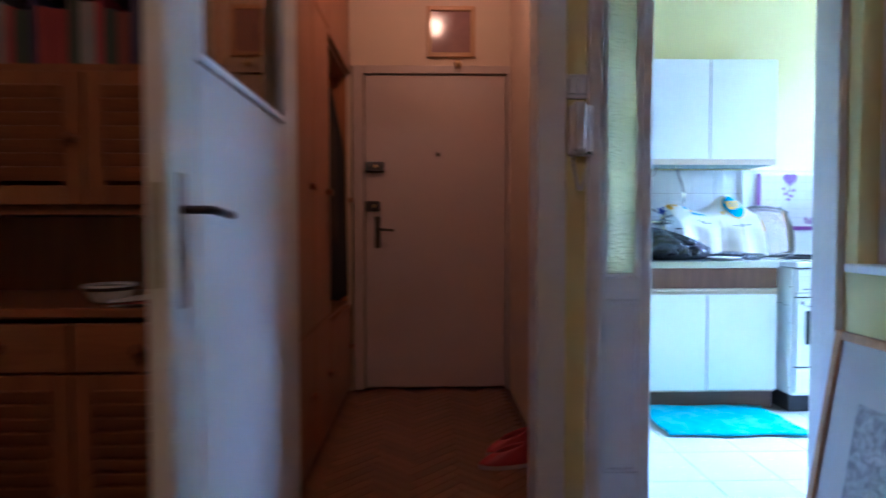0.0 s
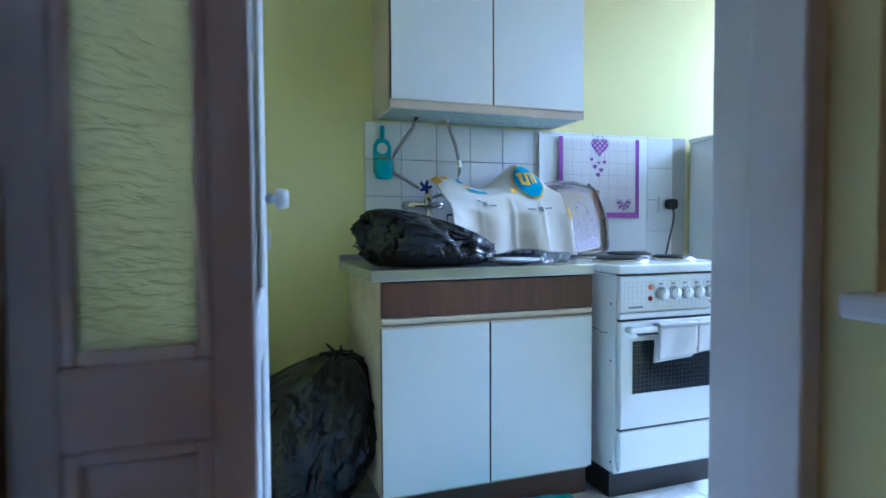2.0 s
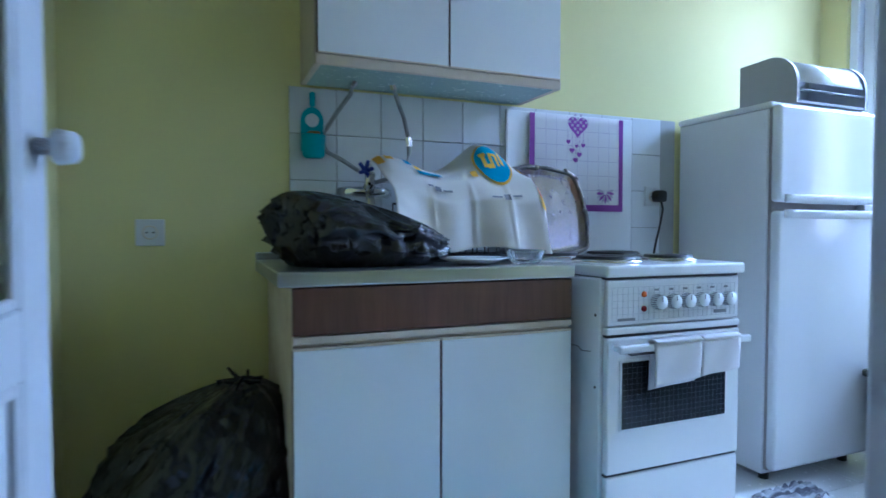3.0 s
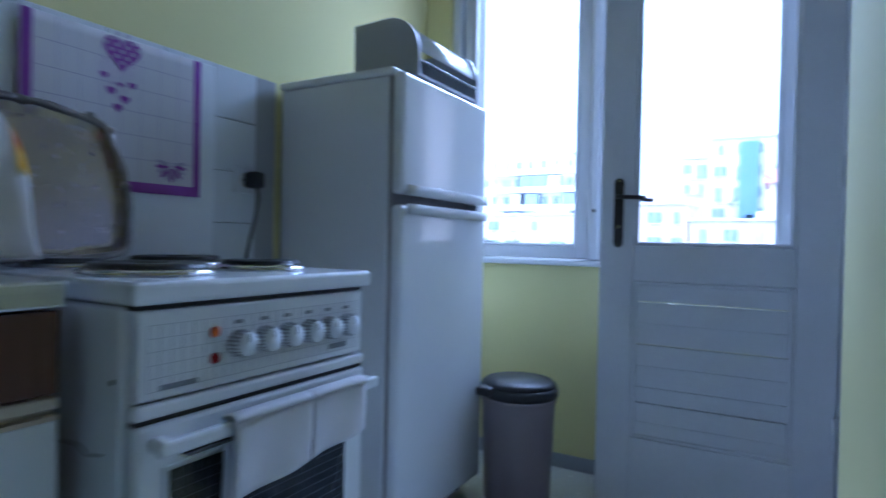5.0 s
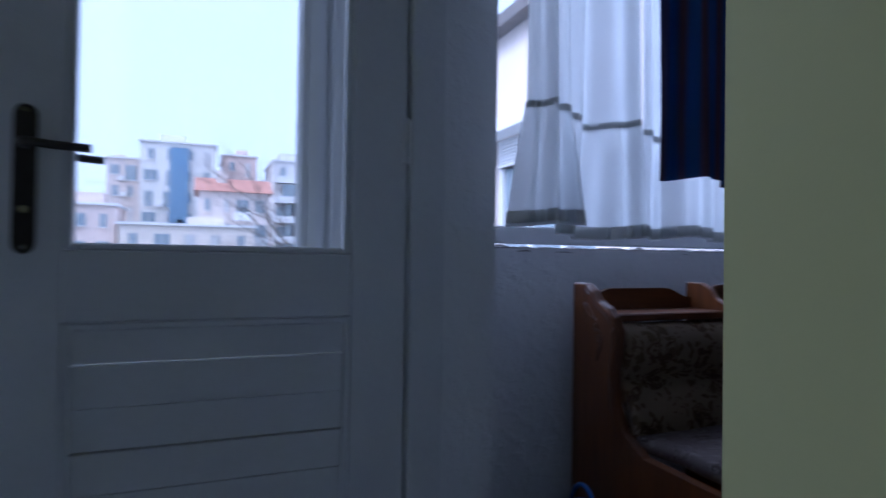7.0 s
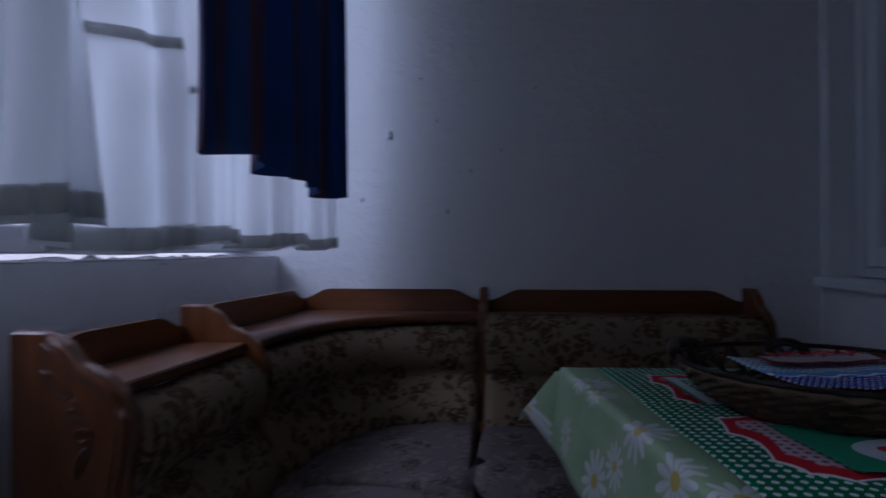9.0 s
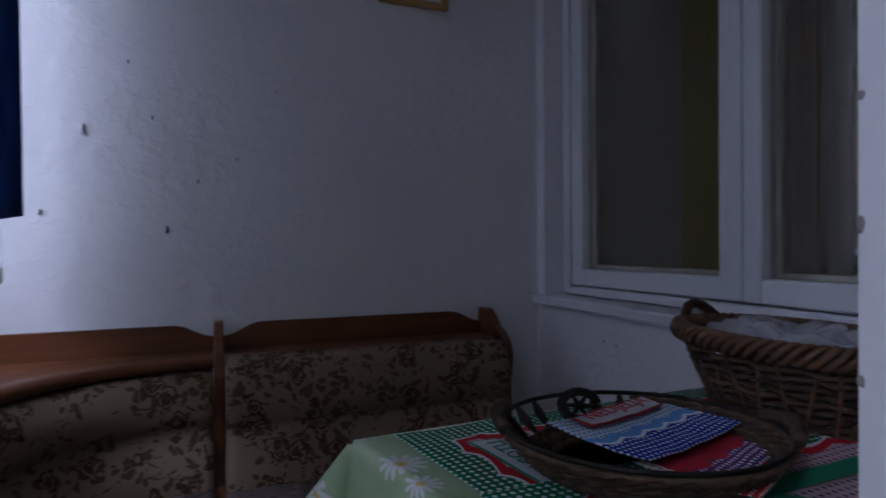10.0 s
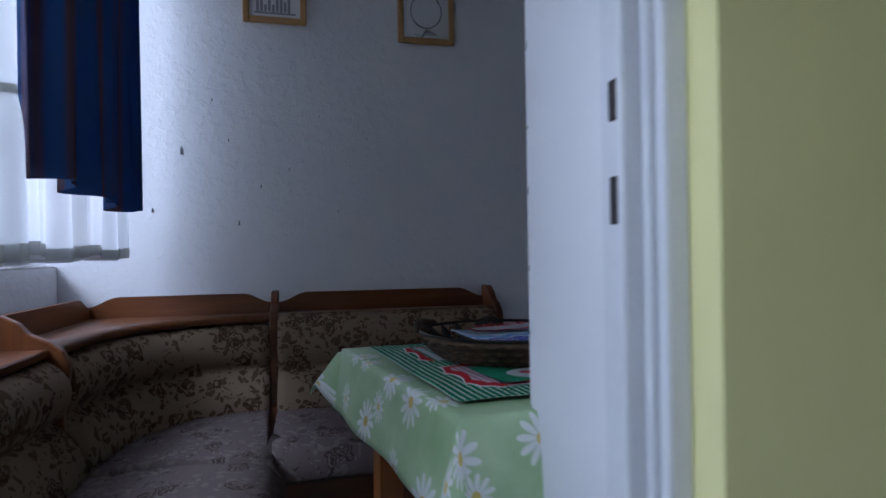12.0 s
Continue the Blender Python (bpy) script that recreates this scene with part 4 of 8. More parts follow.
# red shoes beside the wall
SHOE = worn("red_shoe_leather", (0.42, 0.03, 0.025), (0.25, 0.015, 0.015), 0.4, 0, 10, 90, 0.5, 0.2)
SOLE = worn("pale_rubber_sole", (0.50, 0.40, 0.38), (0.3, 0.2, 0.2), 0.7)
def shoe(x, y, turn):
    t = thing("shoe", (x, y, 0), "red leather shoe on the parquet floor", "shoe", "pair of red shoes")
    def out(u):
        a = 2 * math.pi * u
        return 0.125 * math.cos(a), (0.042 + 0.008 * math.cos(a)) * math.sin(a)
    so = bmesh.new()
    prism(so, [out(i / 24) for i in range(24)], "z", 0.0, 0.018)
    up = bmesh.new()
    def f(u, v):
        ox, oy = out(u)
        h = 0.018 + v * (0.045 + 0.04 * (1 - (ox + 0.125) / 0.25))
        k = 1 - 0.42 * v ** 1.6
        return Vector((ox * k - 0.02 * v, oy * k, h))
    grid(up, 28, 7, f)
    bmesh.ops.remove_doubles(up, verts=up.verts, dist=0.0005)
    thicken(up, 0.004)
    for nm, b, m in (("sole", so, SOLE), ("upper", up, SHOE)):
        bmesh.ops.rotate(b, verts=b.verts, cent=(0, 0, 0), matrix=Matrix.Rotation(turn, 3, "Z"))
        bmesh.ops.translate(b, verts=b.verts, vec=(x, y, 0.001))
        part(nm, b, m, t)


shoe(1.08, 2.74, radians(188))
shoe(1.12, 2.90, radians(200))

# intercom handset, switch and cord
ic = thing("intercom_handset", (1.239, 2.20, 1.24), "white wall intercom handset with a coiled cord", "intercom")
IVORY = worn("ivory_plastic", (0.66, 0.67, 0.70), (0.52, 0.53, 0.56), 0.4)
part("wall_base", B(1.202, 2.175, 1.259, 1.282, 2.209, 1.425, bevel=0.010, seg=3), IVORY, ic)
part("handset", B(1.210, 2.145, 1.269, 1.252, 2.174, 1.432, bevel=0.012, seg=3), IVORY, ic)
part("button", B(1.260, 2.168, 1.262, 1.276, 2.176, 1.272, bevel=0.002), BLACK, ic, "dark blue-black call button")
co = bmesh.new()
pts = []
for i in range(181):
    s = i / 180
    cx = 1.214 + 0.055 * s
    cz = 1.262 - 0.115 * math.sin(math.pi * s)
    a = s * 26 * 2 * math.pi
    pts.append((cx + 0.006 * math.cos(a), 2.185 + 0.006 * math.sin(a), cz))
tube(co, pts, 0.0022, 5)
part("coiled_cord", smooth(co), IVORY, ic)
sw = thing("light_switch", (1.232, 2.205, 1.45), "white double light switch above the intercom", "switch")
part("plate", B(1.192, 2.198, 1.448, 1.272, 2.209, 1.528, bevel=0.003, seg=2), IVORY, sw)
for a in (1.202, 1.234):
    part("rocker", B(a, 2.192, 1.462, a + 0.028, 2.199, 1.514, bevel=0.002), IVORY, sw)

# framed drawing leaning on the wall
fp = thing("framed_drawing", (2.06, 1.70, 0), "wood-framed ink drawing leaning against the wall", "picture")
PAPER = worn("cream_paper", (0.70, 0.71, 0.72), (0.62, 0.62, 0.62), 0.35, 0, 3, 60, 0.2, 0.0)
SKETCH, snt, sb = base("ink_sketch", (0.6, 0.6, 0.6), 0.3)
sv = coords(snt, (1, 1, 1))
sn = noise_tex(snt, sv, 26, 9, 0.75, 1.2)
snt.links.new(mix(snt, ramp(snt, sn, 0.42, 0.60), (0.22, 0.23, 0.25), (0.66, 0.67, 0.69)), sb.inputs["Base Color"])
def lean(bm):
    bmesh.ops.rotate(bm, verts=bm.verts, cent=(2.0, 1.7, 0.0), matrix=Matrix.Rotation(radians(9), 3, "Y"))
    bmesh.ops.translate(bm, verts=bm.verts, vec=(-0.062, 0.047, 0.006))
    return bm
fb = bmesh.new()
for b in ((1.996, 2.025, 0.002, 2.022, 2.055, 0.70), (1.996, 1.335, 0.002, 2.022, 1.365, 0.70), (1.996, 1.365, 0.002, 2.022, 2.025, 0.032), (1.996, 1.365, 0.67, 2.022, 2.025, 0.70)):
    box(fb, *b, bevel=0.006, seg=2)
part("frame", lean(fb), FRAMEWOOD, fp)
part("mount", lean(B(2.008, 1.365, 0.032, 2.014, 2.025, 0.67)), PAPER, fp)
part("drawing", lean(B(2.0055, 1.47, 0.13, 2.0075, 1.92, 0.50)), SKETCH, fp, "grey ink drawing of an old town")
gp = part("glass", lean(B(2.0035, 1.365, 0.032, 2.005, 2.025, 0.67)), ROOMGLASS, fp)

# wooden hutch with louvred doors
hu = thing("hutch", (-0.33, 1.97, 0), "varnished pine hutch with louvred doors", "cabinet")
HX0, HX1 = -0.86, 0.20
part("carcass", box(box(box(bmesh.new(), HX0, 1.77, 0, HX0 + 0.02, 2.205, 0.80), HX1 - 0.02, 1.77, 0, HX1, 2.205, 0.80), HX0 + 0.02, 2.19, 0, HX1 - 0.02, 2.205, 0.80), PINE, hu)
part("counter", B(HX0 - 0.01, 1.74, 0.80, HX1 + 0.01, 2.205, 0.825, bevel=0.004), PINEX, hu)
ub = bmesh.new()
box(ub, HX0, 1.85, 0.826, HX0 + 0.02, 2.205, 1.95)
box(ub, HX1 - 0.02, 1.85, 0.826, HX1, 2.205, 1.95)
box(ub, HX0 + 0.02, 2.19, 0.826, HX1 - 0.02, 2.205, 1.95)
part("upper_carcass", ub, PINE, hu)
for z in (1.06, 1.435, 1.70, 1.93):
    part("shelf", B(HX0 + 0.02, 1.85, z, HX1 - 0.02, 2.19, z + 0.02), PINEX, hu)


def louvre_door(x0, x1, y, z0, z1):
    d = part("door", box(box(box(box(bmesh.new(), x0, y, z0, x0 + 0.05, y + 0.02, z1, 0.002), x1 - 0.05, y, z0, x1, y + 0.02, z1, 0.002), x0 + 0.05, y, z0, x1 - 0.05, y + 0.02, z0 + 0.05, 0.002), x0 + 0.05, y, z1 - 0.05, x1 - 0.05, y + 0.02, z1, 0.002), PINE, hu)
    n = int((z1 - z0 - 0.1) / 0.034)
    for i in range(n):
        z = z0 + 0.05 + (i + 0.5) * (z1 - z0 - 0.1) / n
        s = B(x0 + 0.05, y + 0.006, z - 0.004, x1 - 0.05, y + 0.012, z + 0.034, bevel=0.001)
        bmesh.ops.rotate(s, verts=s.verts, cent=(x0, y + 0.01, z), matrix=Matrix.Rotation(radians(24), 3, "X"))
        part("slat", s, PINEX, d)
    part("knob", smooth(C((x1 - 0.025, y, (z0 + z1) / 2), (x1 - 0.025, y - 0.022, (z0 + z1) / 2), 0.010, 0.014, 14)), PINE, d)


W = (HX1 - HX0) / 3
for i in range(3):
    a, b = HX0 + i * W + 0.003, HX0 + (i + 1) * W - 0.003
    louvre_door(a, b, 1.828, 1.085, 1.432)
    louvre_door(a, b, 1.752, 0.03, 0.655)
    dr = part("drawer", B(a, 1.752, 0.66, b, 1.772, 0.785, bevel=0.004), PINEX, hu)
    part("knob", smooth(C(((a + b) / 2, 1.752, 0.722), ((a + b) / 2, 1.728, 0.722), 0.012, 0.017, 14)), PINE, dr)

# books on the hutch's open shelf, a bowl and papers on its counter
rb_ = random.Random(9)
x = HX0 + 0.03
book_cols = ((0.30, 0.03, 0.03), (0.05, 0.04, 0.10), (0.22, 0.05, 0.04), (0.30, 0.28, 0.26), (0.04, 0.06, 0.05), (0.36, 0.04, 0.06))
BOOKS = [worn("book_cloth_%d" % i, c, tuple(v * 0.6 for v in c), 0.6, 0, 10, 90, 0.4, 0.1) for i, c in enumerate(book_cols)]
while x < HX1 - 0.07:
    w_ = rb_.uniform(0.018, 0.042)
    h_ = rb_.uniform(0.15, 0.22)
    m_ = rb_.choice(BOOKS)
    bk = thing("book", (x + w_ / 2, 1.98, 1.455), "worn dark red or blue book standing on the hutch shelf", "book", "books on the hutch")
    part("cover", box(box(box(bmesh.new(), x, 1.90, 1.4555, x + 0.002, 2.05, 1.455 + h_), x + w_ - 0.002, 1.90, 1.4555, x + w_, 2.05, 1.455 + h_), x + 0.002, 1.898, 1.4555, x + w_ - 0.002, 1.9005, 1.455 + h_), m_, bk)
    part("pages", B(x + 0.0022, 1.901, 1.457, x + w_ - 0.0022, 2.045, 1.452 + h_), PAPER, bk)
    x += w_ + 0.0015
bw_ = thing("bowl", (-0.11, 1.86, 0.825), "white ceramic bowl on the hutch counter", "bowl")
part("vessel", smooth(lathe(bmesh.new(), [(0.03, 0.0), (0.045, 0.006), (0.065, 0.045), (0.066, 0.05), (0.061, 0.046), (0.04, 0.01), (0.001, 0.008)], (-0.11, 1.86, 0.8255), 36)), ENAMEL, bw_)
part("stripe", smooth(lathe(bmesh.new(), [(0.0632, 0.034), (0.0648, 0.036), (0.0662, 0.042), (0.0645, 0.043)], (-0.11, 1.86, 0.8255), 36)), DARKMETAL, bw_, "dark painted stripe")
for i, (dx, dy, tn) in enumerate(((0.0, 0.0, 0.2), (0.03, -0.02, -0.25), (-0.03, 0.01, 0.5))):
    pb_ = bmesh.new()
    ct, sn = math.cos(tn), math.sin(tn)
    grid(pb_, 10, 8, lambda u, v: Vector((0.03 + dx + (u - 0.5) * 0.21 * ct - (v - 0.5) * 0.13 * sn, 1.83 + dy + (u - 0.5) * 0.21 * sn * 0.5 + (v - 0.5) * 0.13 * ct, 0.828 + 0.005 * i + 0.012 * u * u * (1 + i * 0.3))))
    thicken(pb_, 0.001)
    solid("leaflet", pb_, BOOKS[0] if i == 1 else PAPER, "curled printed leaflet lying on the hutch counter", "paper", "papers on the hutch")

# ---- nook: corner bench, table ----
def floral(name, ground, motif, deep, scale=1.0):
    """Woven upholstery with scattered roses, sprigs and leaves."""
    m, nt, b = base(name, ground, 0.95, 0, 0.1)
    v = coords(nt, (scale, scale, scale))
    warp = nt.nodes.new("ShaderNodeVectorMath")
    warp.operation = "MULTIPLY_ADD"
    wn_ = nt.nodes.new("ShaderNodeTexNoise")
    wn_.inputs["Scale"].default_value = 22.0
    nt.links.new(v, wn_.inputs["Vector"])
    nt.links.new(wn_.outputs["Color"], warp.inputs[0])
    warp.inputs[1].default_value = (0.06, 0.06, 0.06)
    nt.links.new(v, warp.inputs[2])

    def cells(size, rand):
        vo = nt.nodes.new("ShaderNodeTexVoronoi")
        vo.inputs["Scale"].default_value = size
        vo.inputs["Randomness"].default_value = rand
        nt.links.new(warp.outputs[0], vo.inputs["Vector"])
        return vo.outputs["Distance"]

    rose = cells(12.5, 0.9)
    inside = mth(nt, "LESS_THAN", rose, 0.34)
    petals = mth(nt, "GREATER_THAN", mth(nt, "SINE", mth(nt, "MULTIPLY", mth(nt, "ADD", rose, mth(nt, "MULTIPLY", noise_tex(nt, v, 60, 2), 0.35)), 44.0)), -0.1)
    rose_on = mth(nt, "MULTIPLY", inside, petals)
    leaf_near = mth(nt, "MULTIPLY", mth(nt, "LESS_THAN", rose, 0.66), mth(nt, "LESS_THAN", cells(46.0, 1.0), 0.42))
    sprig = mth(nt, "MULTIPLY", mth(nt, "LESS_THAN", cells(64.0, 1.0), 0.24), mth(nt, "GREATER_THAN", noise_tex(nt, v, 7, 2), 0.50))
    fine = noise_tex(nt, v, 500, 2)
    col = mix(nt, mth(nt, "MULTIPLY", noise_tex(nt, v, 4, 3), 0.5), ground, tuple(c * 0.72 for c in ground))
    col = mix(nt, mth(nt, "MULTIPLY", leaf_near, 0.9), col, deep)
    col = mix(nt, mth(nt, "MULTIPLY", sprig, 0.8), col, motif)
    col = mix(nt, mth(nt, "MULTIPLY", rose_on, 0.9), col, motif)
    col = mix(nt, mth(nt, "MULTIPLY", fine, 0.18), col, deep)
    nt.links.new(col, b.inputs["Base Color"])
    bump(nt, b, mth(nt, "ADD", fine, mth(nt, "MULTIPLY", rose_on, -0.8)), 0.35, 0.004)
    return m


FLORAL = floral("beige_floral_upholstery", (0.25, 0.180, 0.122), (0.060, 0.030, 0.018), (0.080, 0.052, 0.026))
FLORALD = floral("brown_floral_seat_cover", (0.13, 0.10, 0.095), (0.04, 0.025, 0.022), (0.17, 0.14, 0.125), 1.1)

bench = thing("corner_bench", (4.1, 1.3, 0), "oak corner bench with brown floral upholstery", "bench")
WS, WE = 0.962, 4.462          # walls behind the bench


def rail_outline(a, b, z0, z1, low, run=0.09):
    """A back board whose top dips at its ends in a soft S."""
    pts = [(a, z0), (b, z0), (b, low)]
    for k in range(9):
        s = k / 8
        pts.append((b - s * run, low + (z1 - low) * (0.5 - 0.5 * math.cos(math.pi * s))))
    for k in range(9):
        s = k / 8
        pts.append((a + run - s * run, z1 - (z1 - low) * (0.5 - 0.5 * math.cos(math.pi * s))))
    pts.append((a, low))
    return pts


# straight part on the south wall
part("back_board", prism(bmesh.new(), rail_outline(3.205, 3.895, 0.750, 0.832, 0.802), "y", WS + 0.002, WS + 0.018), OAK, bench)
part("top_shelf", B(3.205, WS + 0.018, 0.752, 3.895, 1.10, 0.770, bevel=0.003), OAK, bench)
part("back_board", prism(bmesh.new(), rail_outline(3.917, 4.455, 0.750, 0.832, 0.802), "y", WS + 0.002, WS + 0.018), OAK, bench)
# straight part on the east wall
part("back_board", prism(bmesh.new(), rail_outline(1.60, 1.955, 0.75, 0.824, 0.798), "x", WE - 0.018, WE - 0.002), OAKY, bench)
part("top_shelf", B(4.32, 1.60, 0.752, WE - 0.018, 1.955, 0.770, bevel=0.003), OAKY, bench)
part("back_board", prism(bmesh.new(), rail_outline(0.982, 1.575, 0.750, 0.832, 0.802), "x", WE - 0.018, WE - 0.002), OAKY, bench)


def back_profile(t):
    """Upholstered back: offset from the wall and height, from the shelf down to the seat."""
    if t < 0.42:
        s = t / 0.42
        return 0.135 + 0.045 * max(0.0, math.sin(math.pi * s)) ** 0.6 + 0.01 * s, 0.750 - 0.125 * s
    s = (t - 0.42) / 0.58
    return 0.143 + 0.04 * s + 0.045 * max(0.0, math.sin(math.pi * s)) ** 0.5, 0.622 - 0.165 * s


def seat_profile(t):
    d = 0.15 + 0.43 * t
    return d, 0.455 + 0.028 * max(0.0, math.sin(math.pi * t)) ** 0.4 - (0.03 * max(0, (t - 0.9) / 0.1) ** 2)


def corner_at(u, d):
    """u runs round the corner from the south part to the east part; d is the distance from the wall line."""
    cx, cy = 3.906, 1.588
    a = -math.pi / 2 + u * math.pi / 2
    rx, ry = (WE - cx), (cy - WS)
    ex, ey = rx - d, ry - d
    p = 2.5
    c, s = math.cos(a), math.sin(a)
    den = (abs(c) ** p + abs(s) ** p) ** (1 / p)
    return cx + ex * c / den, cy + ey * s / den


def strip(name, where, prof, nu, nv, mat, label, back):
    bm = bmesh.new()
    def f(u, v):
        d, z = prof(v)
        x, y = where(u, d)
        puff = 0.004 * noise.noise(Vector((x * 14, y * 14, z * 14)))
        return Vector((x, y, z + puff))
    grid(bm, nu, nv, f)
    thicken(bm, -0.03)
    bmesh.ops.recalc_face_normals(bm, faces=bm.faces[:])
    part(name, smooth(bm), mat, bench, label)


south = lambda u, d: (3.212 + u * 0.682, WS + d)
east = lambda u, d: (WE - d, 1.606 + u * 0.345)
corn = lambda u, d: corner_at(0.02 + 0.96 * u, d)
for w in (south, corn, east):
    strip("backrest", w, back_profile, 24, 26, FLORAL, "beige and brown floral backrest with a head roll", True)
    strip("seat", w, seat_profile, 24, 14, FLORALD, "dark brown floral seat cushion", False)
cs = bmesh.new()
grid(cs, 24, 1, lambda u, v: Vector((*corner_at(u, 0.02 + 0.13 * v), 0.770)))
thicken(cs, 0.018)
part("top_shelf", cs, OAK, bench, "curved oak corner shelf")
sq = bmesh.new()
prism(sq, [(4.0, 0.982), (4.442, 0.982), (4.442, 1.50), (4.38, 1.44), (4.33, 1.20), (4.24, 1.11), (4.05, 1.06)], "z", 0.753, 0.769)
part("corner_shelf", sq, OAK, bench)


def end_panel(axis, at, sgn, label):
    """A shaped side panel with an S-curved front, seen from its end."""
    o = [(0.005, 0.0), (0.005, 0.84), (0.055, 0.84), (0.085, 0.824), (0.105, 0.80), (0.14, 0.785), (0.165, 0.765), (0.178, 0.735), (0.175, 0.70), (0.165, 0.64), (0.17, 0.57), (0.20, 0.51), (0.26, 0.475), (0.50, 0.47), (0.545, 0.455), (0.555, 0.43), (0.545, 0.40), (0.53, 0.0)]
    if axis == "x":
        bm = prism(bmesh.new(), [(WS + d, z) for d, z in o], "x", at, at + 0.022)
    else:
        bm = prism(bmesh.new(), [(WE - d, z) for d, z in o], "y", at, at + 0.022)
    es = [e for e in bm.edges if e.calc_length() < 0.2]
    bmesh.ops.bevel(bm, geom=es, offset=0.003, segments=1, affect="EDGES")
    part("side_panel", bm, OAKZ, bench, label)


end_panel("x", 3.183, 1, "shaped oak side panel")
end_panel("x", 3.895, 1, "shaped oak divider panel")
end_panel("y", 1.955, 1, "shaped oak end panel with carved scroll")
end_panel("y", 1.578, 1, "shaped oak divider panel")
DARKCARVE = wood("carved_dark_oak", (0.09, 0.035, 0.015), (0.05, 0.02, 0.01), 2, 0.5)
def carve(pts, r=0.0017):
    part("carved_scroll", smooth(tube(bmesh.new(), [(WE - d, 1.9772, z) for d, z in pts], r, 6)), DARKCARVE, bench, "dark carved scroll ornament")


def spiral(d, z, r, turns, start, sense):
    out = []
    for k in range(25):
        q = k / 24
        a = start + sense * q * turns * 2 * math.pi
        out.append((d + r * (1 - 0.8 * q) * math.cos(a), z + r * (1 - 0.8 * q) * math.sin(a)))
    return out


carve([(0.050, 0.792), (0.056, 0.776), (0.068, 0.764), (0.084, 0.757), (0.094, 0.756)])
carve([(0.050, 0.792), (0.066, 0.786), (0.078, 0.774), (0.086, 0.764), (0.094, 0.756)])
carve([(0.094, 0.756), (0.099, 0.752), (0.101, 0.746)] + spiral(0.094, 0.738, 0.011, 1.2, 0.9, -1))
carve([(0.092, 0.728), (0.104, 0.731), (0.116, 0.724)] + spiral(0.108, 0.712, 0.013, 1.3, 0.9, -1))
carve([(0.120, 0.706), (0.118, 0.694), (0.110, 0.686), (0.100, 0.680)])
carve([(0.112, 0.694), (0.104, 0.684), (0.099, 0.668), (0.101, 0.655)], 0.0022)
carve([(0.118, 0.690), (0.111, 0.676), (0.101, 0.655)])
bead_ = [(0.062, 0.832), (0.086, 0.816), (0.106, 0.792), (0.138, 0.776), (0.157, 0.758), (0.167, 0.733), (0.164, 0.70), (0.154, 0.64), (0.159, 0.57), (0.188, 0.50)]
part("edge_moulding", smooth(tube(bmesh.new(), [(WE - d, 1.9775, z) for d, z in bead_], 0.0045, 8)), OAKZ, bench, "raised moulded edge")
part("edge_moulding", smooth(tube(bmesh.new(), [(WE - d + 0.011, 1.9765, z - 0.006) for d, z in bead_], 0.0022, 6)), DARKCARVE, bench)
part("seat_front", B(3.206, 1.47, 0.06, 3.894, 1.488, 0.43, bevel=0.003), OAK, bench, "oak seat box front")
part("seat_front", B(3.90, 1.60, 0.06, 3.918, 1.954, 0.43, bevel=0.003), OAKY, bench, "oak seat box front")

# table with oilcloth
tb = thing("dining_table", (3.3, 1.9, 0), "wooden table under a green daisy oilcloth", "table")
TA = radians(10.2)
TC = Vector((3.745, 1.719, 0))                # south-east corner
TU = Vector((-math.cos(TA), -math.sin(TA) * 0.30, 0)).normalized()
TV = Vector((-0.1777, 0.984, 0))
TL, TW = 0.72, 0.565
def tp(u, v, z):
    p = TC + TU * u + TV * v
    return Vector((p.x, p.y, z))


def tbox(u0, v0, z0, u1, v1, z1, bevel=0.0):
    bm = B(0, 0, z0, 1, 1, z1)
    for vt in bm.verts:
        vt.co = tp(u0 + vt.co.x * (u1 - u0), v0 + vt.co.y * (v1 - v0), vt.co.z)
    if bevel:
        bmesh.ops.bevel(bm, geom=bm.edges[:], offset=bevel, segments=2, affect="EDGES")
    bmesh.ops.recalc_face_normals(bm, faces=bm.faces[:])
    return bm


part("tabletop", tbox(0.006, 0.006, 0.728, TL, TW - 0.006, 0.755, 0.003), PINEX, tb)
for u in (0.05, TL - 0.09):
    for v in (0.05, TW - 0.09):
        part("leg", tbox(u, v, 0.0, u + 0.045, v + 0.045, 0.66), PINE, tb)
part("apron", tbox(0.06, 0.06, 0.64, TL - 0.06, TW - 0.06, 0.727), PINEX, tb)


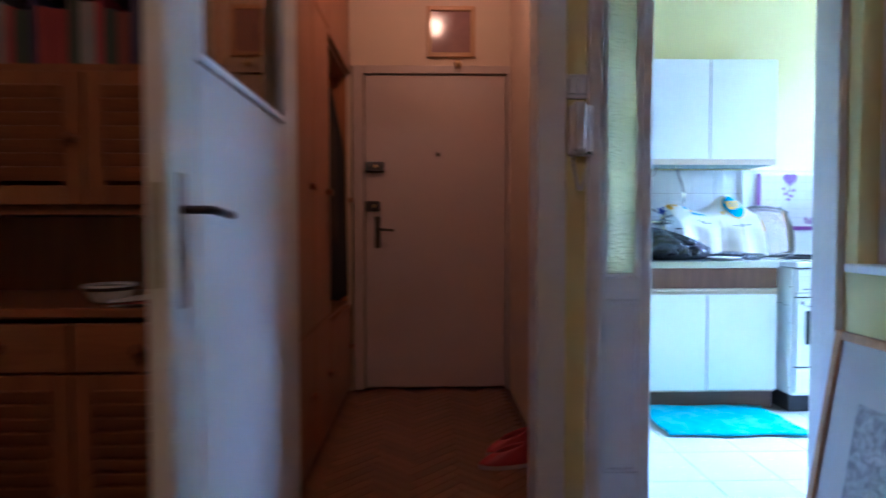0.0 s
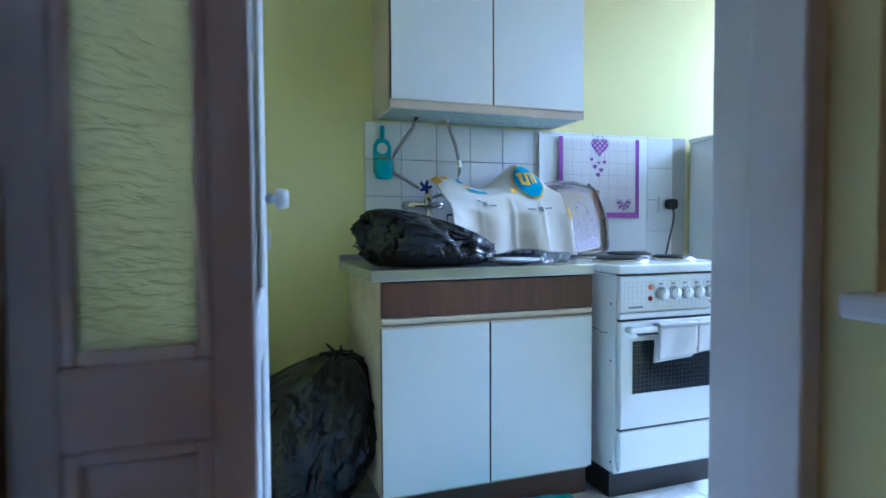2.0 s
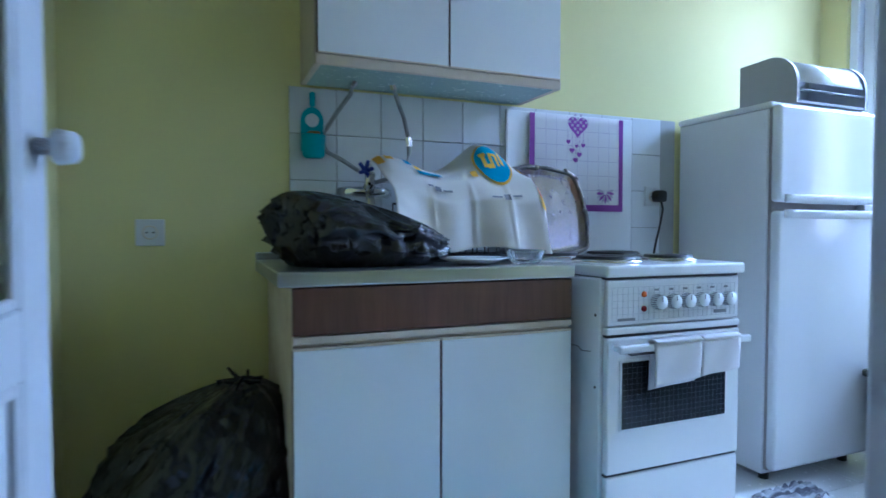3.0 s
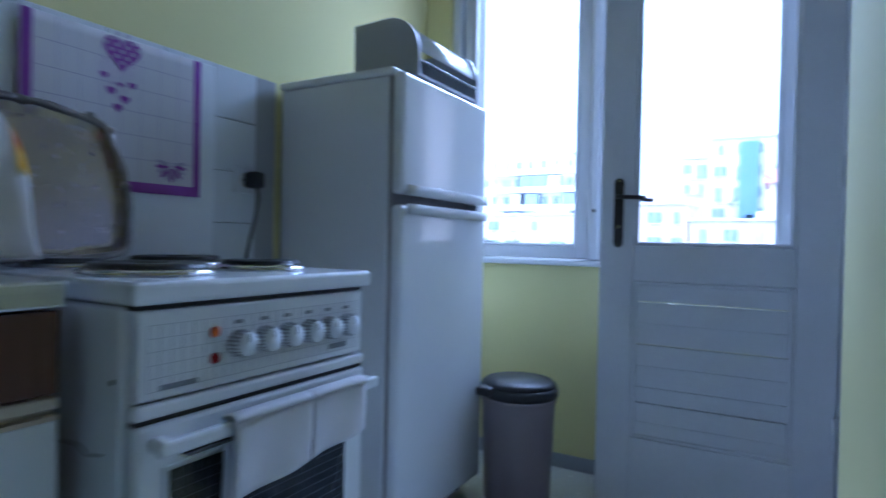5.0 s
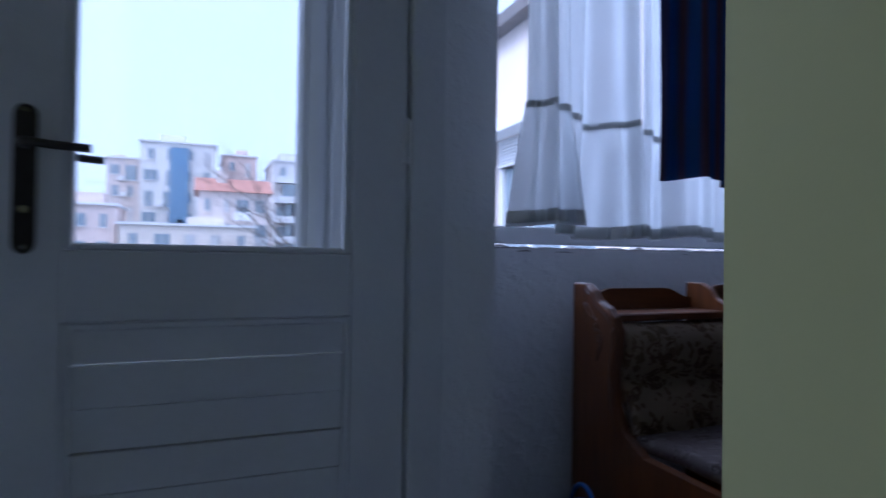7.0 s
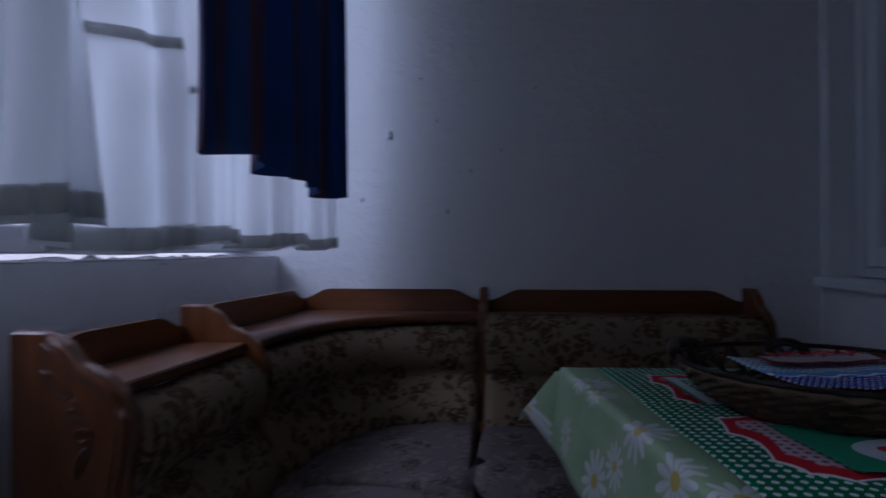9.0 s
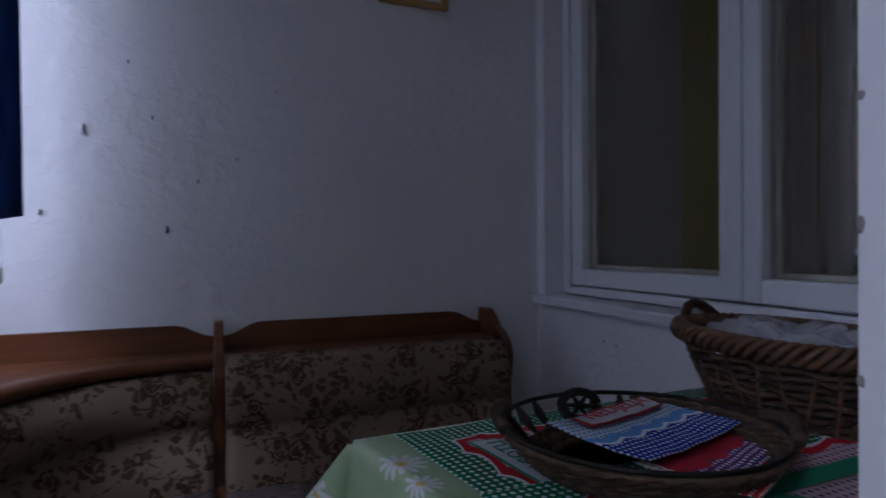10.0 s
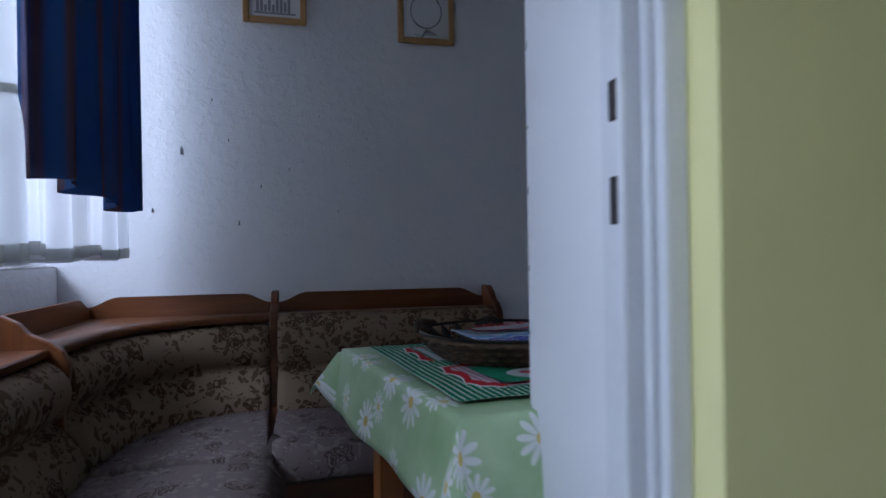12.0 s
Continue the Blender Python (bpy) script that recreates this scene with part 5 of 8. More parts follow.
def daisies():
    m, nt, b = base("green_daisy_oilcloth", (0.45, 0.60, 0.36), 0.32)
    v = coords(nt, (1, 1, 1), "UV")
    vo = nt.nodes.new("ShaderNodeTexVoronoi")
    vo.voronoi_dimensions = "2D"
    vo.inputs["Scale"].default_value = 1.0
    vo.inputs["Randomness"].default_value = 0.75
    sc = nt.nodes.new("ShaderNodeVectorMath")
    sc.operation = "SCALE"
    sc.inputs[3].default_value = 10.5
    nt.links.new(v, sc.inputs[0])
    nt.links.new(sc.outputs[0], vo.inputs["Vector"])
    su = nt.nodes.new("ShaderNodeVectorMath")
    su.operation = "SUBTRACT"
    nt.links.new(sc.outputs[0], su.inputs[0])
    nt.links.new(vo.outputs["Position"], su.inputs[1])
    sp = nt.nodes.new("ShaderNodeSeparateXYZ")
    nt.links.new(su.outputs[0], sp.inputs[0])
    ang = mth(nt, "ARCTAN2", sp.outputs[1], sp.outputs[0])
    rc = nt.nodes.new("ShaderNodeSeparateColor")
    nt.links.new(vo.outputs["Color"], rc.inputs[0])
    petals = mth(nt, "ABSOLUTE", mth(nt, "SINE", mth(nt, "ADD", mth(nt, "MULTIPLY", ang, 5.5), mth(nt, "MULTIPLY", rc.outputs[0], 6.0))))
    size = mth(nt, "ADD", 0.24, mth(nt, "MULTIPLY", rc.outputs[1], 0.16))
    edge = mth(nt, "MULTIPLY", size, mth(nt, "ADD", 0.45, mth(nt, "MULTIPLY", petals, 0.6)))
    flower = mth(nt, "LESS_THAN", vo.outputs["Distance"], edge)
    heart = mth(nt, "LESS_THAN", vo.outputs["Distance"], mth(nt, "MULTIPLY", size, 0.24))
    g = mix(nt, ramp(nt, noise_tex(nt, v, 9, 4), 0.3, 0.7), (0.47, 0.62, 0.38), (0.30, 0.46, 0.22))
    white = mix(nt, mth(nt, "MULTIPLY", petals, 0.8), (0.55, 0.60, 0.55), (0.80, 0.82, 0.80))
    g = mix(nt, flower, g, white)
    g = mix(nt, heart, g, (0.62, 0.50, 0.12))
    nt.links.new(g, b.inputs["Base Color"])
    bump(nt, b, noise_tex(nt, v, 60, 3), 0.05, 0.002)
    return m


OIL = daisies()
cl = bmesh.new()
DROP = 0.118
def cloth(u, v):
    """A rectangle of cloth over the top; what passes the edge hangs down in soft folds."""
    a = -DROP + u * (TL + 0.02 + DROP)
    b = -DROP + v * (TW + 2 * DROP)
    oa = max(0.0, -a)
    ob_ = max(0.0, -b, b - TW)
    a2, b2 = max(a, 0.0), min(max(b, 0.0), TW)
    z = 0.760
    corner = oa > 0 and ob_ > 0
    drop = math.hypot(oa, ob_) if corner else oa + ob_
    if corner:
        k = 0.45 if b < 0 else 0.26
        a2 -= oa * k
        b2 += (-ob_ if b < 0 else ob_) * k
        drop *= 0.60 if b < 0 else 0.92
    else:
        fl = 0.004 * math.sin((a + b) * 22) + 0.02
        if oa > 0:
            a2 -= fl * oa / DROP
        if ob_ > 0:
            b2 += (-1 if b < 0 else 1) * fl * ob_ / DROP
    return tp(a2, b2, z - drop)


grid(cl, 78, 80, cloth, lambda u, v: (u * (TL + 0.02 + DROP), v * (TW + 2 * DROP)))
bmesh.ops.recalc_face_normals(cl, faces=cl.faces[:])
thicken(cl, 0.0012)
solid("tablecloth", cl, OIL, "pale green oilcloth with white daisies on the table", "tablecloth")

# ---- kitchen: small things ----
def set_socket(name, at, label):
    t = thing(name, at, label, "socket")
    x, y, z = at
    part("plate", B(x - 0.04, y - 0.010, z - 0.04, x + 0.04, y - 0.001, z + 0.04, bevel=0.003, seg=2), IVORY, t)
    part("well", smooth(lathe(bmesh.new(), [(0.021, 0.0), (0.021, 0.003), (0.018, 0.0035), (0.018, 0.0005), (0.001, 0.0003)], (0, 0, 0), 24)), CREAM, t)
    w = t.children[-1]
    w.rotation_euler = (radians(90), 0, 0)
    w.location = (0, -0.0105, 0)
    for dx in (-0.009, 0.009):
        part("pin_hole", C((x + dx, y - 0.0112, z), (x + dx, y - 0.009, z), 0.003, seg=10), BLACK, t)
    return t


set_socket("wall_socket", (1.594, 4.06, 0.925), "white wall socket on the yellow wall")
ws2 = set_socket("wall_socket", (3.50, 4.048, 1.075), "cream wall socket on the tiles")
pg = thing("power_plug", (3.515, 4.03, 1.07), "black power plug with a hanging cable", "plug")
part("plug_body", smooth(box(bmesh.new(), 3.485, 3.985, 1.05, 3.535, 4.036, 1.10, 0.014, 3)), BLACK, pg)
cb = bmesh.new()
tube(cb, [(3.51, 4.0, 1.055), (3.51, 3.99, 1.02), (3.495, 3.985, 0.97), (3.475, 3.985, 0.90), (3.455, 3.985, 0.82), (3.44, 3.985, 0.70), (3.43, 3.985, 0.30), (3.43, 3.985, 0.01)], 0.0045, 8)
part("cable", smooth(cb), BLACK, pg)

# metal splash panel with a purple-bordered towel
sp = thing("splash_panel", (3.08, 4.035, 0.85), "white enamel splash panel behind the stove", "panel")
part("sheet", B(2.80, 4.036, 0.85, 3.385, 4.042, 1.385, bevel=0.002), LAMINATE, sp)
part("edge", B(2.793, 4.034, 0.85, 2.802, 4.043, 1.387, bevel=0.002), STEEL, sp)
tw = thing("tea_towel", (3.10, 4.03, 1.0), "white checked tea towel with purple border and heart", "towel")
def hang(x0, x1, z0, z1, y, ph=0.0):
    return lambda u, v: Vector((x0 + u * (x1 - x0), y - 0.004 - 0.004 * math.sin(u * 9 + ph) * (0.3 + v), z1 - v * (z1 - z0)))
TX0, TX1, TZ0, TZ1 = 2.888, 3.326, 1.008, 1.379
tf = hang(TX0, TX1, TZ0, TZ1, 4.03)
TOWEL = cloth_thin("white_towel_cotton", (0.78, 0.76, 0.78), 0.1)
PURPLE = cloth_thin("purple_print", (0.30, 0.10, 0.42), 0.05)
LILAC = cloth_thin("lilac_line_print", (0.50, 0.46, 0.58), 0.05)
part("cloth", thicken(grid(bmesh.new(), 40, 16, tf), 0.002), TOWEL, tw)
def patch(f, u0, v0, u1, v1, off, nu=6, nv=6):
    """A printed area lying on a draped sheet."""
    bm = bmesh.new()
    grid(bm, nu, nv, lambda a, b: f(u0 + a * (u1 - u0), v0 + b * (v1 - v0)) + off)
    return bm
OFF = Vector((0, -0.0035, 0))
for a in ((0, 0, 0.05, 1), (0.95, 0, 1, 1), (0.05, 0.93, 0.95, 1)):
    part("border", patch(tf, a[0], a[1], a[2], a[3], OFF, 12, 12), PURPLE, tw, "purple border")
gl = bmesh.new()
for k in range(1, 8):
    u = 0.05 + k * 0.9 / 8
    grid(gl, 1, 14, lambda a, b: tf(u - 0.0015 + a * 0.003, b * 0.93) + OFF * 0.9)
for k in range(1, 6):
    v = k * 0.93 / 6
    grid(gl, 30, 1, lambda a, b: tf(0.05 + a * 0.9, v - 0.002 + b * 0.004) + OFF * 0.9)
part("check_lines", gl, LILAC, tw)
def flat_shape(f, pts, off):
    bm = bmesh.new()
    vs = [bm.verts.new(f(u, v) + off) for u, v in pts]
    bm.faces.new(vs)
    return bm
def heart(cu, cv, s, stretch=0.85):
    out = []
    for k in range(28):
        a = 2 * math.pi * k / 28
        hx = 16 * math.sin(a) ** 3
        hz = 13 * math.cos(a) - 5 * math.cos(2 * a) - 2 * math.cos(3 * a) - math.cos(4 * a)
        out.append((cu + s * hx / 17, cv - s * hz / 17 / stretch * 1.0))
    return out
part("heart", flat_shape(tf, heart(0.50, 0.10, 0.115), OFF * 1.1), PURPLE, tw, "checked purple heart print")
for k in range(-3, 4):
    for q in range(-3, 4):
        if (k + q) % 2 == 0 and abs(k) + 0.6 * abs(q + 0.8) < 3.2:
            cu, cv, e = 0.50 + k * 0.030, 0.095 + q * 0.036, 0.013
            part("heart_check", flat_shape(tf, [(cu - e, cv - e), (cu + e, cv - e), (cu + e, cv + e), (cu - e, cv + e)], OFF * 1.3), LILAC, tw)
for du, v1 in ((-0.09, 0.26), (-0.05, 0.35), (-0.01, 0.45), (0.03, 0.39), (0.07, 0.29)):
    part("heart_string", patch(tf, 0.489 + du, 0.16, 0.492 + du, v1, OFF * 1.05, 1, 4), PURPLE, tw)
for i, (du, dv, s) in enumerate(((-0.09, 0.27, 0.025), (-0.05, 0.36, 0.03), (-0.01, 0.46, 0.03), (0.03, 0.40, 0.03), (0.07, 0.30, 0.025), (0.0, 0.31, 0.02))):
    part("small_heart", flat_shape(tf, heart(0.49 + du, dv, s), OFF * 1.1), PURPLE, tw)
for k in range(11):
    a = math.pi * (-0.1 + 1.2 * k / 10)
    cu, cv = 0.80 + 0.055 * math.cos(a), 0.80 + 0.065 * math.sin(a)
    pts = []
    for j in range(10):
        b = 2 * math.pi * j / 10
        lx, ly = 0.042 * math.cos(b), 0.013 * math.sin(b)
        pts.append((cu + lx * math.cos(a) - ly * math.sin(a), cv + (lx * math.sin(a) + ly * math.cos(a)) * 1.15))
    part("petal", flat_shape(tf, pts, OFF * (1.05 + 0.02 * k)), PURPLE if k % 2 else LILAC, tw)

# soap holder on the tiles
sh = thing("soap_holder", (2.075, 4.03, 1.16), "turquoise plastic sponge holder hanging on the tiles", "holder")
CYAN = worn("turquoise_plastic", (0.02, 0.36, 0.45), (0.015, 0.26, 0.34), 0.3)
bm = bmesh.new()
prism(bm, [(2.075 + 0.037 * math.cos(a) * (1 if abs(math.cos(a)) < 0.9 else 1), 1.29 + 0.045 * math.sin(a)) for a in [radians(k) for k in range(0, 181, 12)]] + [(2.038, 1.19), (2.112, 1.19)], "y", 4.036, 4.042)
part("back_plate", bm, CYAN, sh)
part("ring_opening", C((2.075, 4.0355, 1.292), (2.075, 4.0365, 1.292), 0.022, seg=24), TILE, sh, "round opening showing the tile behind")
part("cup", smooth(lathe(bmesh.new(), [(0.026, 0.0), (0.036, 0.008), (0.040, 0.075), (0.037, 0.078), (0.034, 0.075), (0.03, 0.02), (0.001, 0.018)], (2.075, 4.012, 1.165), 24, 1.0, 0.62)), CYAN, sh)
part("hook", B(2.066, 4.030, 1.335, 2.086, 4.042, 1.385, bevel=0.006, seg=2), CYAN, sh, "darker turquoise hook")
part("sponge", B(2.055, 4.0, 1.225, 2.095, 4.025, 1.252, bevel=0.004), worn("orange_sponge", (0.50, 0.20, 0.05), (0.3, 0.1, 0.03), 0.9), sh, "orange sponge")

# braided water hoses and mixer tap
HOSE = worn("braided_steel_hose", (0.42, 0.43, 0.45), (0.20, 0.20, 0.21), 0.35, 0.9, 60, 300, 0.8, 0.4, 0.002)
tp_ = thing("mixer_tap", (2.25, 4.0, 1.05), "chrome wall mixer tap with braided hoses", "tap")
h1 = bmesh.new()
tube(h1, [(2.195, 3.95, 1.412), (2.185, 3.965, 1.37), (2.15, 3.99, 1.32), (2.12, 4.01, 1.27), (2.105, 4.025, 1.23), (2.12, 4.025, 1.19), (2.17, 4.02, 1.165), (2.22, 4.0, 1.13)], 0.0075, 10)
part("hose", smooth(h1), HOSE, tp_)
h2 = bmesh.new()
tube(h2, [(2.325, 3.95, 1.412), (2.34, 3.96, 1.37), (2.375, 3.985, 1.31), (2.395, 4.0, 1.25), (2.40, 4.005, 1.20), (2.385, 4.005, 1.15), (2.33, 4.0, 1.11), (2.27, 4.0, 1.09)], 0.0075, 10)
part("hose", smooth(h2), HOSE, tp_)
for a, b in (((2.395, 4.0, 1.252), (2.399, 4.004, 1.222)), ((2.322, 3.95, 1.412), (2.328, 3.955, 1.398)), ((2.198, 3.95, 1.412), (2.190, 3.957, 1.398))):
    part("hose_nut", C(a, b, 0.0115, seg=6), CHROME, tp_)
bd = bmesh.new()
tube(bd, [(2.17, 4.045, 1.06), (2.19, 4.0, 1.06), (2.25, 3.985, 1.06), (2.31, 4.0, 1.06), (2.33, 4.045, 1.06)], 0.018, 12)
cyl(bd, (2.25, 3.985, 1.06), (2.25, 3.94, 1.0), 0.014)
cyl(bd, (2.25, 3.985, 1.06), (2.25, 3.96, 1.12), 0.02, 0.016)
part("body", smooth(bd), CHROME, tp_)
bl = bmesh.new()
for k in range(5):
    a = 2 * math.pi * k / 5
    cyl(bl, (2.232, 3.955, 1.125), (2.232 + 0.026 * math.cos(a), 3.95, 1.135 + 0.026 * math.sin(a)), 0.008, 0.006, 8)
part("cross_handle", smooth(bl), worn("blue_plastic", (0.02, 0.05, 0.42), (0.01, 0.03, 0.25), 0.35), tp_, "blue cross-shaped tap handle")

# white cloth draped over the dish rack
dr = thing("dish_rack", (2.50, 3.82, 0.838), "black wire dish rack under the cloth", "dish rack")
for yy in (3.79, 3.94):
    for zz in (0.852, 1.02):
        part("rail", C((2.32, yy, zz), (2.72, yy, zz), 0.004, seg=8), BLACK, dr)
for i in range(10):
    x = 2.32 + i * 0.044
    wbm = bmesh.new()
    tube(wbm, [(x, 3.79, 1.02), (x, 3.79, 0.852), (x, 3.94, 0.852), (x, 3.94, 1.02)], 0.0025, 6)
    part("wire", wbm, BLACK, dr)
part("drip_tray", B(2.29, 3.70, 0.8385, 2.72, 3.96, 0.848, bevel=0.003), BLACK, dr)
wc = thing("printed_cloth", (2.52, 3.8, 0.86), "white printed cotton cloth draped over the dish rack", "cloth")
def ztop(u):
    return 1.18 - 0.05 * math.exp(-((u - 0.38) / 0.17) ** 2) + 0.055 * math.exp(-((u - 0.72) / 0.14) ** 2) - 0.09 * max(0, (u - 0.86) / 0.14) ** 1.5 - 0.02 * max(0.0, 0.06 - u) / 0.06
def zbot(u):
    return 0.985 - 0.115 * min(1.0, u / 0.35) ** 0.8 - 0.012 * math.sin(u * 8)
def drape(u, v):
    x = 2.245 + u * 0.537
    zt = ztop(u)
    zf = min(1.100, zt - 0.03) + 0.006 * math.sin(u * 9)
    fold = 0.013 * math.sin(u * 19 + 1.0) + 0.010 * math.sin(u * 8 + 1.5 * v)
    wav = 0.007 * noise.noise(Vector((u * 6, v * 5, 2)))
    if v < 0.45:
        s = v / 0.45
        return Vector((x, 3.95 - 0.15 * s - wav, zt + (zf - zt) * s ** 1.5 + 0.004 * math.sin(u * 15) * s))
    s = (v - 0.45) / 0.55
    crease = 0.006 * math.exp(-((u - 0.52) / 0.012) ** 2) + 0.006 * math.exp(-((u - 0.76) / 0.010) ** 2) + 0.004 * math.exp(-((u - 0.25) / 0.010) ** 2)
    y = 3.80 - 0.05 * min(1.0, s * 3) ** 0.7 - 0.05 * s - fold * s - wav - crease * min(1.0, s * 5)
    return Vector((x + 0.02 * math.sin(2.5 * s) * (0.5 - u), y, zf + 0.004 * math.sin(u * 15) * (1 - s) - (zf - zbot(u)) * s))
COTTON = cloth_thin("white_cotton", (0.80, 0.77, 0.71), 0.15)
part("sheet", thicken(grid(bmesh.new(), 70, 50, drape), 0.0015), COTTON, wc)
DOFF = Vector((0, -0.004, 0.0015))
BLUEINK = worn("print_blue", (0.03, 0.30, 0.50), (0.02, 0.2, 0.4), 0.8)
YELLOWINK = worn("print_yellow", (0.80, 0.48, 0.03), (0.6, 0.32, 0.02), 0.8)
REDINK = worn("print_red", (0.5, 0.06, 0.03), (0.3, 0.03, 0.02), 0.8)
def disc(cu, cv, ru, rv, n=28):
    """A round print on the draped cloth, built of rings so that it follows the folds."""
    bm = bmesh.new()
    rings = []
    for k in range(5):
        r = k / 4
        rings.append([bm.verts.new(drape(cu + ru * r * math.cos(a), cv + rv * r * math.sin(a)) + DOFF) for a in [2 * math.pi * j / n for j in range(n)]])
    for A_, B_ in zip(rings, rings[1:]):
        for j in range(n):
            bm.faces.new((A_[j], A_[(j + 1) % n], B_[(j + 1) % n], B_[j]))
    bmesh.ops.remove_doubles(bm, verts=bm.verts, dist=0.0002)
    return bm
part("round_print", disc(0.735, 0.285, 0.125, 0.215), YELLOWINK, wc, "round blue and yellow printed emblem")
DOFF = DOFF * 1.5
part("round_print", disc(0.735, 0.285, 0.112, 0.195), BLUEINK, wc)
for a in ((0.665, 0.20, 0.690, 0.35), (0.69, 0.32, 0.715, 0.36), (0.715, 0.21, 0.735, 0.36), (0.735, 0.21, 0.755, 0.24), (0.755, 0.21, 0.772, 0.34), (0.785, 0.17, 0.805, 0.33), (0.655, 0.20, 0.70, 0.235)):
    part("print_stroke", patch(drape, *a, DOFF * 1.3), YELLOWINK, wc)
for a, m_ in (((0.0, 0.02, 0.045, 0.26), YELLOWINK), ((0.06, 0.10, 0.11, 0.20), YELLOWINK), ((0.21, 0.36, 0.36, 0.45), BLUEINK), ((0.215, 0.24, 0.25, 0.36), YELLOWINK), ((0.17, 0.12, 0.21, 0.26), BLUEINK), ((0.965, 0.48, 0.995, 0.66), YELLOWINK), ((0.97, 0.50, 0.99, 0.56), REDINK), ((0.90, 0.26, 0.945, 0.34), YELLOWINK), ((0.56, 0.36, 0.60, 0.43), YELLOWINK)):
    part("corner_print", patch(drape, *a, DOFF, 8, 6), m_, wc)
for a in ((0.24, 0.53, 0.27, 0.545), (0.325, 0.555, 0.385, 0.57), (0.63, 0.595, 0.70, 0.61), (0.77, 0.59, 0.84, 0.605), (0.715, 0.58, 0.755, 0.625), (0.28, 0.535, 0.315, 0.575)):
    part("print_line", patch(drape, *a, DOFF), INK, wc, "small illegible print line")

# tray leaning against the panel
tr = thing("serving_tray", (2.87, 3.88, 0.84), "silver serving tray leaning upright against the wall", "tray")
SILVER = worn("tarnished_silver", (0.40, 0.37, 0.41), (0.22, 0.19, 0.22), 0.25, 1.0, 7, 70, 0.6, 0.15, 0.002)
SILVERRIM = worn("dark_silver_rim", (0.30, 0.28, 0.27), (0.10, 0.09, 0.09), 0.3, 1.0, 40, 150, 0.8, 0.6, 0.003)
def tray_pt(s, z, n):
    t = radians(19)
    return Vector((2.66 + s, 3.80 + z * math.sin(t) - n * math.cos(t), 0.842 + z * math.cos(t) + n * math.sin(t)))
def tray_outline(k, n=96):
    """A rounded rectangle with a bracketed edge; k shrinks it inwards."""
    out = []
    for i in range(n):
        a = 2 * math.pi * (i + 0.5) / n
        c, q = math.cos(a), math.sin(a)
        r = 1.0 / (abs(c) ** 12 + abs(q) ** 12) ** (1 / 12)
        wave = 0.010 * math.cos(4 * a) + 0.006 * abs(math.sin(4 * a))
        out.append((0.176 + c * (r * 0.166 + wave - k), 0.164 + q * (r * 0.156 + wave - k)))
    return out


tbm = bmesh.new()
rings = [[tbm.verts.new(tray_pt(a, max(0.004, b), n)) for a, b in tray_outline(k)] for k, n in ((0.0, 0.012), (0.012, 0.010), (0.026, 0.001), (0.034, 0.0))]
for A_, B_ in zip(rings, rings[1:]):
    for i in range(len(A_)):
        tbm.faces.new((A_[i], A_[(i + 1) % len(A_)], B_[(i + 1) % len(A_)], B_[i]))
tbm.faces.new(rings[-1])
bmesh.ops.recalc_face_normals(tbm, faces=tbm.faces[:])
thicken(tbm, 0.002)
part("plate", tbm, SILVER, tr)
rim = bmesh.new()
tube(rim, [tray_pt(a, max(0.008, b), 0.013) for a, b in tray_outline(0.003)], lambda s: 0.0065 + 0.0025 * abs(math.sin(s * 40)), 8, True)
part("rim", smooth(rim), SILVERRIM, tr, "ornate dark scalloped rim")
for a, b in ((0.348, 0.164), (0.176, 0.326), (0.30, 0.318), (0.337, 0.29)):
    kb_ = bmesh.new()
    bmesh.ops.create_icosphere(kb_, subdivisions=2, radius=0.011)
    bmesh.ops.translate(kb_, verts=kb_.verts, vec=tray_pt(a, b, 0.014))
    part("rim_shell", smooth(kb_), SILVERRIM, tr)

